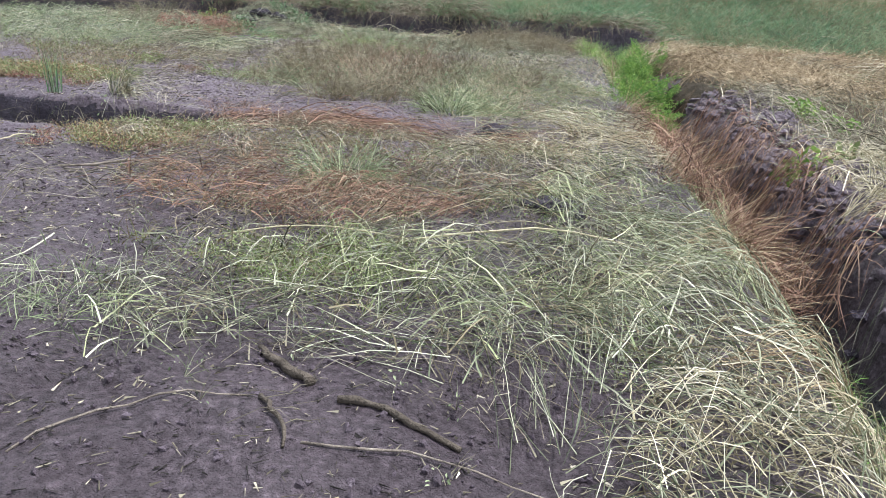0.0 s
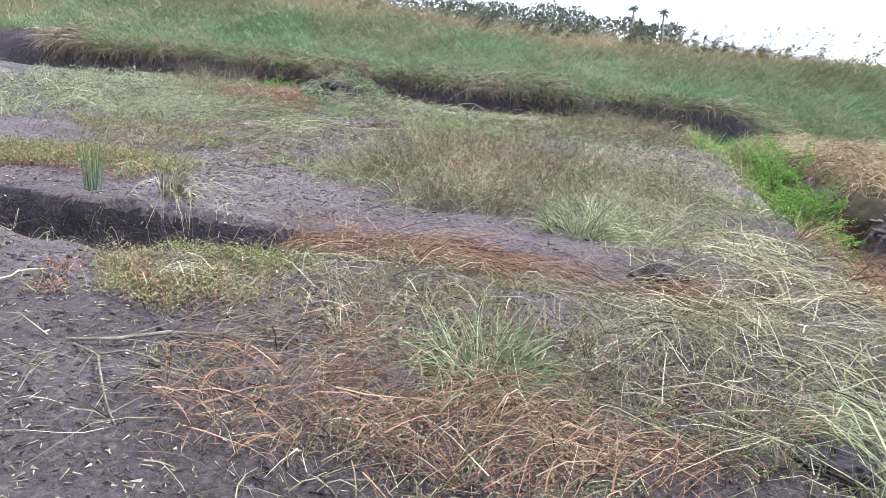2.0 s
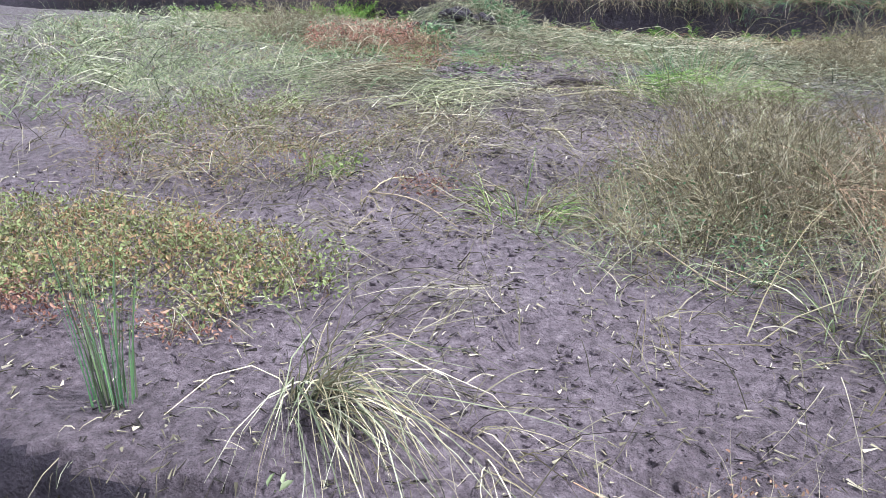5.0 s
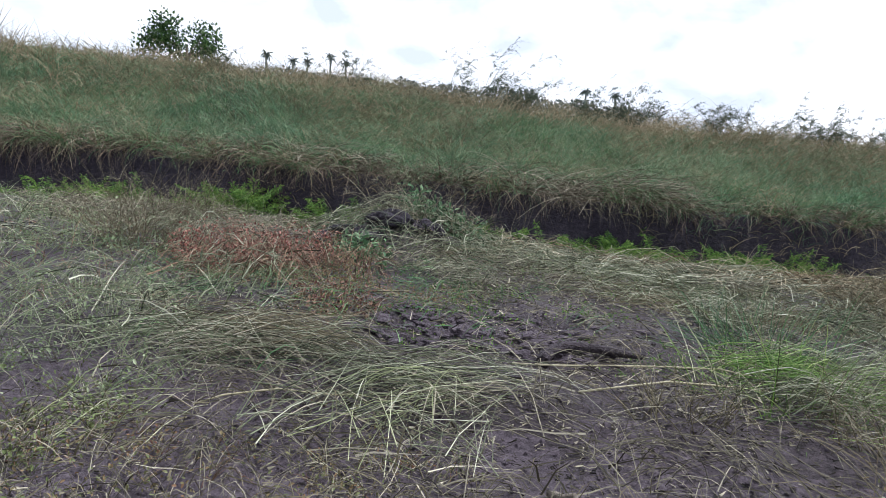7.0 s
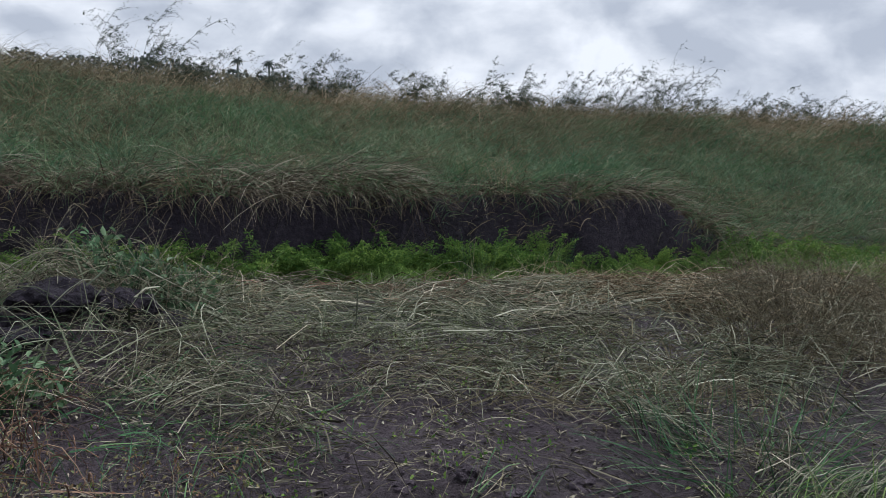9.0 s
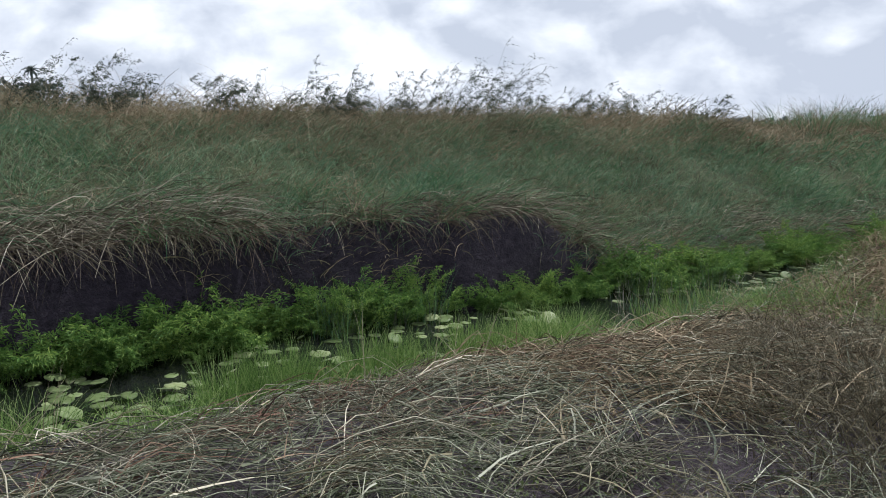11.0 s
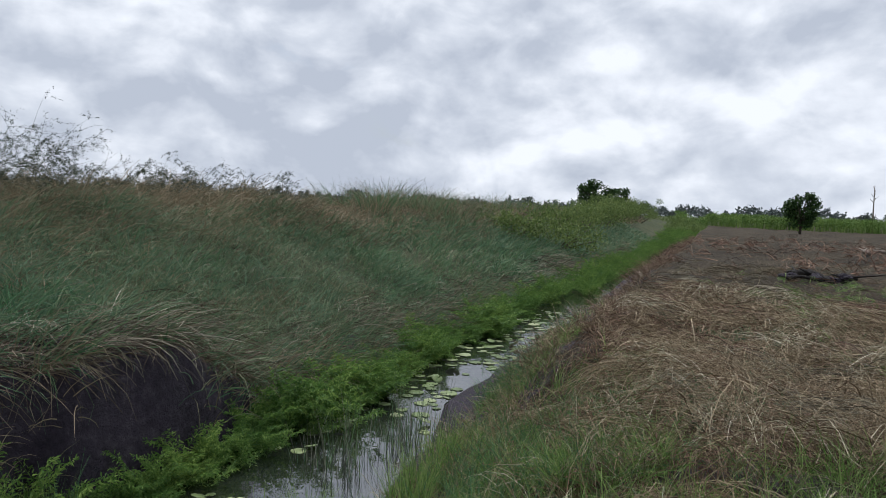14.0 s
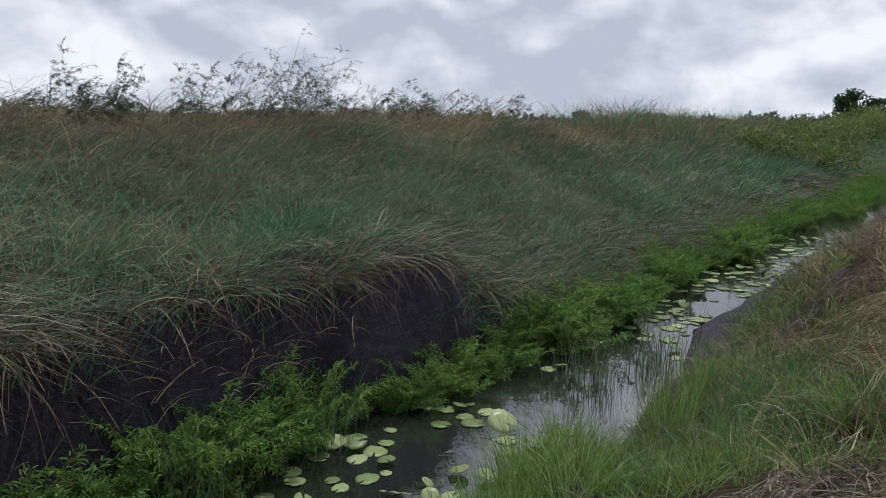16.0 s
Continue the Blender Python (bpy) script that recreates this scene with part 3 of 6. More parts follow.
def tube(points, radii, sides=7):
    """Vertices and faces of one bent tapering rod with closed ends."""
    P = np.asarray(points, float)
    T = np.gradient(P, axis=0)
    T /= np.linalg.norm(T, axis=1, keepdims=True)
    ref = np.array([0.13, 0.21, 1.0]) if abs(T[0, 2]) < 0.8 else np.array([1.0, 0.2, 0.1])
    U = np.cross(T, ref)
    U /= np.linalg.norm(U, axis=1, keepdims=True)
    V = np.cross(T, U)
    ang = np.arange(sides) * 2 * np.pi / sides
    ring = P[:, None] + (U[:, None] * np.cos(ang)[None, :, None] + V[:, None] * np.sin(ang)[None, :, None]) * np.asarray(radii)[:, None, None]
    verts = [*ring.reshape(-1, 3), P[0], P[-1]]
    k, faces = len(P), []
    for i in range(k - 1):
        for j in range(sides):
            a, b = i * sides + j, i * sides + (j + 1) % sides
            faces.append((a, b, b + sides, a + sides))
    s, e = k * sides, k * sides + 1
    for j in range(sides):
        faces.append((s, (j + 1) % sides, j))
        faces.append((e, (k - 1) * sides + j, (k - 1) * sides + (j + 1) % sides))
    return verts, faces


def rods(name, list_of, mat):
    """Several rods (points, radii) in one mesh."""
    V, F = [], []
    for points, radii in list_of:
        v, f = tube(points, radii)
        F += [tuple(q + len(V) for q in face) for face in f]
        V += [tuple(p) for p in v]
    me = bpy.data.meshes.new(name)
    me.from_pydata(V, [], F)
    me.materials.append(mat)
    me.polygons.foreach_set("use_smooth", np.ones(len(F), bool))
    me.update()
    return me


def branch(name, label, a, b, r, mat, bend=0.05, forks=0, lift=0.03, category="branch", fork_len=0.35):
    """A stick or stalk that lies on the ground from a to b, knotty and slightly bent, perhaps with side twigs."""
    a, b = np.array(a, float), np.array(b, float)
    k = 9
    t = np.linspace(0, 1, k)
    d = b - a
    L = np.hypot(*d)
    side = np.array([-d[1], d[0]]) / L
    off = bend * L * (np.sin(np.pi * t * rng.uniform(0.8, 1.7)) - t * 0.3) + rng.normal(0, 0.006, k)
    X, Y = a[0] + d[0] * t + side[0] * off, a[1] + d[1] * t + side[1] * off
    Z = height(X, Y)
    Z = np.maximum(Z, np.linspace(Z[0], Z[-1], k)) + r * 0.7 + lift * np.sin(np.pi * t)
    main = (np.stack([X, Y, Z], -1), r * np.linspace(1, 0.55, k) * (1 + 0.12 * rng.normal(size=k)))
    ob = tagged(new(name, rods(name, [main], mat)), label, category)
    twigs = []
    for _ in range(forks):
        i = rng.integers(1, k - 2)
        s = main[0][i]
        h = math.atan2(d[1], d[0]) + rng.choice([-1, 1]) * rng.uniform(0.3, 0.9)
        l = fork_len * rng.uniform(0.5, 1.2)
        tt = np.linspace(0, 1, 5)
        px, py = s[0] + np.cos(h) * l * tt, s[1] + np.sin(h) * l * tt
        pz = np.maximum(s[2] + 0.15 * l * tt, height(px, py) + 0.01)
        twigs.append((np.stack([px, py, pz], -1), r * 0.4 * np.linspace(1, 0.4, 5)))
    for tw in twigs:
        part("twig", rods("twig", [tw], mat), ob)
    return ob


def clod_mesh(seed, rough=0.5):
    bm = bmesh.new()
    bmesh.ops.create_icosphere(bm, subdivisions=3, radius=1)
    for v in bm.verts:
        p = v.co * 1.3 + Vector((seed * 7.1, seed * 3.3, 0))
        v.co *= 1 + rough * noise.noise(p) + 0.5 * rough * noise.noise(p * 2.7) + 0.25 * rough * noise.noise(p * 6)
        v.co.z *= 0.65
    me = bpy.data.meshes.new("soil_clod")
    bm.to_mesh(me)
    bm.free()
    me.polygons.foreach_set("use_smooth", np.zeros(len(me.polygons), bool))
    return me


CLODS = []
for _s in range(5):
    _m = clod_mesh(_s + 1)
    _m.materials.append(DRYMUD)
    CLODS.append(_m)
DCLODS = []
for _s in range(3):
    _m = clod_mesh(_s + 9, 0.5)
    _m.materials.append(DARK)
    DCLODS.append(_m)


def clod(x, y, r, dark=False, label="", group="loose soil clods"):
    ob = new("soil_clod", (DCLODS if dark else CLODS)[int(rng.integers(0, 3))])
    ob.scale = (r * rng.uniform(0.8, 1.3), r * rng.uniform(0.8, 1.3), r * rng.uniform(0.7, 1.1))
    ob.rotation_euler = (0, 0, rng.uniform(0, 6.28))
    ob.location = (x, y, float(height(x, y)) + r * 0.18)
    return tagged(ob, label or ("blackish crumbly peat clod" if dark else "brown crumbly clod of peat soil"), "soil clod", group)


# ---------------------------------------------------------------- far bank
def build_bank():
    # green slope
    def sward(name, label, n, xr, yr, length, width, mat, lean=0.5, droop=0.9, patch=None):
        u = rng.random(n)
        x = xr[0] + (xr[1] - xr[0]) * u
        y = rng.uniform(*yr, n) + 0.4 * wave(x, 0 * x, 2.5, 41)
        if patch is not None:
            keep = wave(x, y, 1.9, patch) + 0.5 * wave(x, y, 0.7, patch + 1) > 0.15
            x, y = x[keep], y[keep]
            n = len(x)
        dist = np.hypot(x + 2, y - 14)
        L = rng.uniform(0.3 if name == "bank_grass" else 0.45, 0.85 if name == "bank_grass" else 1.0, n) * length * (1 + 0.3 * wave(x, y, 1.6, 42) + 0.35 * wave(x, y, 0.5, 44))
        head = radians(-40) + 1.8 * wave(x, y, 0.8, 45) + rng.normal(0, 1.6, n)
        e = np.clip(radians(90) - np.abs(rng.normal(lean, 0.3, n)), 0.1, 1.57)
        P = rising(x, y, height(x, y) - 0.03, head, e, L, np.abs(rng.normal(droop, 0.3, n)), 0.4, 5)
        w = rng.uniform(0.7, 1.3, n) * width * np.maximum(1, dist / 11)
        return tagged(new(name, strand_mesh(name, P, w, [mat], 2, 0.12)), label, "grass", kind="stuff")

    sward("bank_grass", "dense dark green grass leaning on the ditch bank", 44000, (-16, 12), (19.75, 24.3), 0.66, 0.011, TEAL, 0.6, 1.1)
    sward("bank_grass", "dense dark green grass along the far stretch of ditch bank", 16000, (12, 60), (19.5, 23.4), 0.75, 0.014, TEAL, 0.6, 1.1)
    sward("tall_grass", "tall brown-olive grass on the crest of the bank", 24000, (-22, 14), (23.0, 29.5), 1.05, 0.011, BROWNTOP, 0.75, 1.1)
    sward("tall_grass", "tall brown-olive grass beyond the bank", 15000, (14, 90), (22.8, 34), 0.8, 0.015, BROWNTOP, 0.75, 1.1)
    sward("tall_grass", "rough grass on the bank farther along the ditch", 9000, (-60, -16), (19.6, 34), 1.1, 0.018, BROWNTOP, 0.35, 0.6)
    sward("bank_grass", "patches of brown dead grass on the bank slope", 26000, (-16, 14), (20.6, 25), 0.8, 0.011, BROWNTOP, 0.7, 1.1, 46)
    sward("bank_grass", "patches of bleached dead grass on the bank slope", 7000, (-16, 14), (20.0, 25), 0.7, 0.009, HANG, 0.9, 1.1, 48)
    sward("bank_grass", "patches of fresh green grass on the bank slope", 18000, (-16, 30), (20.2, 24), 0.7, 0.011, BANKGREEN, 0.6, 1.0, 52)
    sward("bank_grass", "brown dead grass over the upper bank", 15000, (1, 45), (22.2, 25.2), 0.7, 0.012, BROWNTOP, 0.8, 1.2)
    sward("bank_grass", "reddish brown dead weeds over the upper bank", 7000, (-16, 45), (21.6, 26.0), 0.75, 0.010, TRAIL, 0.7, 1.1, 72)
    n = 20000
    x = 2.6 + 60 * rng.random(n) ** 1.6
    wob = 0.36 * wave(x, 0 * x, 2.6, 5) + 0.17 * wave(x, 0 * x, 0.9, 6)
    y = 19.32 + wob + 0.75 * rng.random(n)
    thin = smooth(2.6, 5.5, x) > rng.random(n)
    x, y = x[thin], y[thin]
    n = len(x)
    P = rising(x, y, height(x, y) - 0.02, radians(-70) + 0.9 * wave(x, y, 0.8, 67) + rng.normal(0, 0.7, n), rng.uniform(0.2, 1.4, n), rng.uniform(0.25, 0.65, n), rng.uniform(0.6, 1.7, n), 0.4, 5)
    w = rng.uniform(0.008, 0.013, n) * np.maximum(1, np.hypot(x + 2, 5) / 11)
    tagged(new("bank_grass", strand_mesh("bank_grass", P, w, [TEAL, BANKGREEN, BROWNTOP], 2, 0.15, rng.integers(0, 3, n))), "green grass growing down the bank to the ferns", "grass", kind="stuff")
    sward("bank_grass", "brown and green grass clinging to the bank face", 5000, (-16, 6), (19.5, 20.2), 0.5, 0.01, BROWNTOP, 0.9, 1.2, 65)
    # dead grass and roots trailing down the bank face
    n = 12000
    x = -14 + 54 * rng.random(n) ** 1.5
    wob = 0.36 * wave(x, 0 * x, 2.6, 5) + 0.17 * wave(x, 0 * x, 0.9, 6)
    y = 19.62 + wob + np.abs(rng.normal(0, 0.18, n))
    L = rng.uniform(0.12, 0.75, n) * (1 + 0.8 * wave(x, 0 * x, 0.8, 54))
    P = rising(x, y, height(x, y) + 0.02, radians(-70) + 0.9 * wave(x, 0 * x, 0.6, 93) + rng.normal(0, 1.1, n), rng.uniform(-0.6, 0.7, n), L, rng.uniform(0.3, 1.3, n), 0.7, 5)
    w = rng.uniform(0.005, 0.01, n) * np.maximum(1, np.hypot(x + 2, 5) / 9)
    tagged(new("trailing_grass", strand_mesh("trailing_grass", P, w, [TRAIL], 2, 0.3)), "brown dead grass trailing down the bank face", "grass", kind="stuff")
    # bleached grass hanging over the brow
    n = 24000
    x = -14 + 44 * rng.random(n) ** 1.5
    x = x[wave(x, 0 * x, 1.3, 75) + 0.5 * wave(x, 0 * x, 0.4, 76) + 0.5 * rng.normal(size=n) > 0.1]
    n = len(x)
    wob = 0.36 * wave(x, 0 * x, 2.6, 5) + 0.17 * wave(x, 0 * x, 0.9, 6)
    y = 19.72 + wob + np.abs(rng.normal(0, 0.4, n))
    head = radians(-60) + 0.8 * wave(x, y, 0.7, 66) + rng.normal(0, 0.8, n)
    L = rng.uniform(0.2, 0.85, n) * (1 + 0.75 * wave(x, 0 * x, 1.1, 43))
    P = rising(x, y, height(x, y) + 0.02, head, rng.uniform(0.05, 0.8, n), L, rng.uniform(0.5, 1.5, n), 0.6, 6)
    tagged(new("hanging_grass", strand_mesh("hanging_grass", P, rng.uniform(0.005, 0.012, n) * np.maximum(1, np.hypot(x + 2, 5) / 10), [HANG], 2, 0.3)), "bleached dead grass hanging over the dark bank face", "grass", kind="stuff")


build_bank()
for _k in range(90):
    _x = -13 + 30 * rng.random() ** 1.2
    _w = 0.36 * float(wave(_x, 0.0, 2.6, 5)) + 0.17 * float(wave(_x, 0.0, 0.9, 6))
    grass_tuft("grass_tuft", "coarse grass tussock drooping over the bank face", _x, 19.62 + _w + rng.uniform(0, 0.25), 90, 0.22, rng.uniform(0.45, 0.95), 0.75, 1.3, [TEAL, TRAIL] if _k % 2 else [BROWNTOP, BANKGREEN], 0.010, -85, 0.9)


# ---------------------------------------------------------------- ditch plants
def fern_mesh(seed, fronds=18, tall=0.55):
    """A clump of feathery fronds: arching ribs with side sprays of fine leaflets."""
    P = rising(rng.normal(0, 0.09, fronds), rng.normal(0, 0.09, fronds), np.full(fronds, -0.03), rng.random(fronds) * 6.28,
               rng.uniform(0.95, 1.55, fronds), tall * rng.uniform(0.5, 1.2, fronds), rng.uniform(0.3, 1.2, fronds), 0.4, 8)
    pts, heads, sizes = [], [], []
    for f in range(fronds):
        for i in range(2, 7):
            for s in (0.0, 0.33, 0.66):
                p, d = P[f, i] * (1 - s) + P[f, i + 1] * s, P[f, i + 1] - P[f, i]
                h = math.atan2(d[1], d[0])
                for sg in (-1, 1):
                    a, l = h + sg * rng.uniform(0.7, 1.2), tall * 0.17 * (1.25 - 0.13 * i) * rng.uniform(0.6, 1.2)
                    for q in range(4):
                        pts.append(p + np.array([math.cos(a), math.sin(a), rng.uniform(-0.1, 0.45)]) * l * (q + 0.5) / 4 + rng.normal(0, 0.004, 3))
                        heads.append(a + rng.normal(0, 0.6))
                        sizes.append(tall * 0.07 * rng.uniform(0.7, 1.3))
    leaves = leaf_mesh("fern", np.array(pts), np.array(heads), np.array(sizes), [FERN], 0.6, 0.22)
    ribs = strand_mesh("ribs", P, np.full(fronds, 0.006), [FERN], 3)
    return leaves, ribs


FERNS = [fern_mesh(s) for s in range(5)]


def fern(x, y, scale, z=None, label="bright green feathery fern growing by the ditch", group="ferns along the ditch"):
    leaves, ribs = FERNS[int(rng.integers(0, 5))]
    ob = tagged(new("fern", leaves), label, "fern", group)
    part("rib_growth", ribs, ob)
    ob.location = (x, y, max(float(height(x, y)), WATER_Z) if z is None else z)
    ob.rotation_euler = (rng.normal(0, 0.12), rng.normal(0, 0.12), rng.uniform(0, 6.28))
    ob.scale = (scale * rng.uniform(0.9, 1.3), scale * rng.uniform(0.9, 1.3), scale * rng.uniform(0.75, 1.15))
    return ob


# thick and thin stretches of fern along the far water edge
for _x in np.arange(-11, 14, 0.15):
    _foot = 0.36 * float(wave(_x, 0.0, 2.6, 5)) + 0.17 * float(wave(_x, 0.0, 0.9, 6))
    _d = float(wave(_x, 0.0, 0.75, 68)) + 0.5 * float(wave(_x, 0.0, 0.3, 69))
    if rng.random() < 0.9:
        fern(_x + rng.normal(0, 0.1), 19.14 + 0.9 * _foot + rng.normal(0, 0.1), rng.uniform(0.8, 1.3) * (1 + 0.35 * _d), WATER_Z - 0.03)
    if rng.random() < 0.2 + 0.35 * _d:
        fern(_x + rng.normal(0, 0.12), 18.9 + 0.9 * _foot + rng.normal(0, 0.08), rng.uniform(0.35, 0.65), WATER_Z - 0.03)


def joined(name, label, category, meshes, places):
    """Many copies of small meshes of quads at (x, y, z, scale) in one object."""
    V, F, at = [], [], 0
    for k, (x, y, z, sc) in enumerate(places):
        me = meshes[k % len(meshes)]
        co = np.empty(len(me.vertices) * 3)
        me.vertices.foreach_get("co", co)
        co = co.reshape(-1, 3) * sc
        a = rng.uniform(0, 6.28)
        c, d = math.cos(a), math.sin(a)
        V.append(np.stack([co[:, 0] * c - co[:, 1] * d + x, co[:, 0] * d + co[:, 1] * c + y, co[:, 2] + z], -1))
        ix = np.empty(len(me.loops), np.int32)
        me.loops.foreach_get("vertex_index", ix)
        F.append(ix.reshape(-1, 4) + at)
        at += len(co)
    return tagged(new(name, mesh_from(name, np.concatenate(V), np.concatenate(F), list(meshes[0].materials))), label, category, kind="stuff")


_spots = [(_x, 19.1 + rng.normal(0, 0.2), WATER_Z - 0.03, rng.uniform(0.8, 1.5)) for _x in np.arange(14, 60, 0.45)]
_spots += [(_x, 18.5 + rng.normal(0, 0.25), WATER_Z - 0.03, rng.uniform(0.6, 1.1)) for _x in np.arange(19, 60, 0.5)]
_spots += [(_x, 19.0 + rng.normal(0, 0.5), WATER_Z, rng.uniform(1.6, 2.4)) for _x in np.arange(60, 128, 1.3)]
_spots += [(_x, 17.6 + rng.normal(0, 0.4), WATER_Z, rng.uniform(1.4, 2.2)) for _x in np.arange(60, 128, 1.3)]
joined("ferns", "green ferns lining the far stretch of the ditch", "fern", [a for a, b in FERNS], _spots)
for _x in np.arange(-11, -3.4, 0.38):
    fern(_x, 17.8 + rng.normal(0, 0.15), rng.uniform(0.6, 1.0))
for _y in np.arange(8.6, 12.6, 0.3):
    fern(2.05 + rng.normal(0, 0.12), _y, rng.uniform(0.7, 1.2), label="bright green feathery fern growing in the furrow", group="ferns in the furrow")


def lily_mesh(seed):
    bm = bmesh.new()
    k = 22
    rim = []
    for i in range(k):
        a = 0.16 + (2 * math.pi - 0.32) * i / (k - 1)
        r = 1 + 0.05 * math.sin(3 * a + seed)
        rim.append((r * math.cos(a), r * math.sin(a)))
    rings = []
    for z in (0.03, -0.01):
        c = bm.verts.new((0.06, 0, z))
        mid = [bm.verts.new((x * 0.55, y * 0.55, z - 0.012)) for x, y in rim]
        out = [bm.verts.new((x, y, z + 0.035 * math.sin(2 * i + seed))) for i, (x, y) in enumerate(rim)]
        rings.append((c, mid, out))
    for n, (c, mid, out) in enumerate(rings):
        for i in range(k - 1):
            for f in ((c, mid[i], mid[i + 1]), (mid[i], out[i], out[i + 1], mid[i + 1])):
                bm.faces.new(f if n == 0 else f[::-1])
    (c0, m0, o0), (c1, m1, o1) = rings
    for i in range(k - 1):
        bm.faces.new((o0[i], o1[i], o1[i + 1], o0[i + 1]))
    me = bpy.data.meshes.new("lily_pad")
    bm.to_mesh(me)
    bm.free()
    me.materials.append(PAD)
    me.polygons.foreach_set("use_smooth", np.ones(len(me.polygons), bool))
    return me


PADS = [lily_mesh(s) for s in range(4)]
_placed = []
while len(_placed) < 300:
    _x = -3.0 + 18 * rng.random() ** 1.55
    _far = min(1.0, max(0.0, (_x - 4.0) / 6.0))
    _y = rng.uniform(17.7, 18.95) if _x > 1.6 else rng.uniform(17.6, 19.0)
    if wave(_x, _y, 0.55, 51) + 0.5 * wave(_x, _y, 0.22, 52) < 0.05 - 0.7 * _far - (0.6 if _x < 1.3 else 0):
        continue
    if 2.0 < _x < 4.4 and _y < 18.35 and rng.random() < 0.85:
        continue
    _r = rng.uniform(0.04, 0.085) + 0.045 * rng.random() ** 2
    if all((_x - a) ** 2 + (_y - b) ** 2 > (0.78 * (_r + c)) ** 2 for a, b, c in _placed):
        _placed.append((_x, _y, _r))
for _x, _y, _r in _placed:
    _o = tagged(new("lily_pad", PADS[int(rng.integers(0, 4))]), "round yellow-green lily pad floating on dark water", "lily pad", "lily pads on the ditch")
    _o.scale = (_r, _r * rng.uniform(0.85, 1.0), _r)
    _lift = 1.0 if rng.random() < 0.22 else 0.0
    _o.rotation_euler = (rng.normal(0, 0.03 + 0.25 * _lift), rng.normal(0, 0.03 + 0.25 * _lift), rng.uniform(0, 6.28))
    _o.location = (_x, _y, WATER_Z + 0.006 + 0.5 * _lift * _r)

# reeds in the water and fresh grass on the near edge
TUFTS = [tuft_mesh(46, 0.12, 0.6, 0.35, 0.7, [GRASS], 0.008) for _ in range(4)]


def green_tuft(x, y, s, label="fresh green grass tuft on the ditch edge", group="grass tufts by the ditch"):
    ob = tagged(new("grass_tuft", TUFTS[int(rng.integers(0, 4))]), label, "grass", group)
    ob.location = (x, y, max(float(height(x, y)), WATER_Z) - 0.01)
    ob.scale = (s * rng.uniform(0.9, 1.3), s * rng.uniform(0.9, 1.3), s)
    ob.rotation_euler = (0, 0, rng.uniform(0, 6.28))
    return ob


for _x in np.arange(-9, 2.8, 0.1):
    if wave(_x, 0.0, 0.7, 63) < -0.2:
        continue
    green_tuft(_x, 17.25 + rng.normal(0, 0.17), rng.uniform(0.4, 0.75) + (0.3 if rng.random() < 0.15 else 0.0))
for _k in range(60):
    green_tuft(rng.uniform(1.2, 4.2), rng.uniform(16.1, 17.25), rng.uniform(0.3, 0.6))
for _k in range(42):
    green_tuft(2.0 + rng.normal(0, 0.3), rng.uniform(12.4, 16.0), rng.uniform(0.45, 0.8), "fresh green grass tuft in the furrow", "grass tufts in the furrow")
for _x in np.arange(3.0, 17, 0.36):
    green_tuft(_x, 17.0 + 0.4 * min(1.0, max(0.0, (_x - 4.2) / 1.8)) + rng.normal(0, 0.1), rng.uniform(0.3, 0.55))
UPRIGHT = [tuft_mesh(70, 0.13, 0.5, 0.16, 0.3, [GRASS], 0.007) for _ in range(3)]
for _x, _y, _n in ((-1.75, 17.15, 10), (-1.3, 17.2, 14), (-0.75, 17.2, 12), (-0.4, 17.05, 7), (0.0, 17.05, 7), (0.3, 16.95, 6), (0.45, 17.25, 9), (0.95, 17.3, 8), (1.35, 17.4, 12), (1.75, 17.45, 10), (2.3, 17.0, 5), (2.8, 16.95, 5), (3.4, 17.0, 4)):
    for _k in range(max(3, _n - 2)):
        _o = tagged(new("sedge_tuft", UPRIGHT[_k % 3]), "upright bright green grass at the water edge", "grass", "upright grass at the water edge")
        _px, _py, _s = _x + rng.normal(0, 0.17), _y + rng.normal(0, 0.1), rng.uniform(0.6, 1.15)
        _o.location = (_px, _py, max(float(height(_px, _py)), WATER_Z) - 0.01)
        _o.scale = (_s, _s, _s)
        _o.rotation_euler = (0, 0, rng.uniform(0, 6.28))
for _k in range(24):
    grass_tuft("reed_clump", "thin upright reeds standing in the ditch water", rng.uniform(3.0, 4.9), 17.95 + rng.normal(0, 0.2), int(rng.integers(9, 20)), 0.14, rng.uniform(0.4, 0.75), 0.12, 0.2, [BANKGREEN, GREYLEAF, SHEAF], 0.006, category="reeds", z=WATER_Z)
for _k in range(14):
    grass_tuft("reed_clump", "dark upright reeds beside the ferns", rng.uniform(-0.4, 1.2), 19.0 + rng.normal(0, 0.12), 26, 0.15, rng.uniform(0.45, 0.75), 0.15, 0.25, [BANKGREEN, GREYLEAF], 0.006, category="reeds", z=WATER_Z)

# ---------------------------------------------------------------- ground near the start of the walk
rng = np.random.default_rng(36)
straw_mat("cut_grass", "pale cut grass heaped beside the furrow", 1.45, 2.0, 0.45, 0.6, 420, 120, 90, (0.15, 0.45), STRAW, seed=1, width=0.0045, lift=(0.01, 0.12), curl=0.45, bundle=2)
straw_mat("cut_grass", "grey-green cut grass heaped beside the furrow", 1.35, 2.3, 0.5, 0.8, 520, 120, 90, (0.15, 0.45), SHEAF, seed=202, width=0.005, lift=(0.01, 0.1), curl=0.45, bundle=2)
straw_mat("cut_grass", "olive-brown cut grass under pale stalks", 1.35, 2.8, 0.5, 1.2, 800, 130, 90, (0.1, 0.4), DEADWEED, seed=201, width=0.005, lift=(0.005, 0.07), curl=0.4, bundle=2)
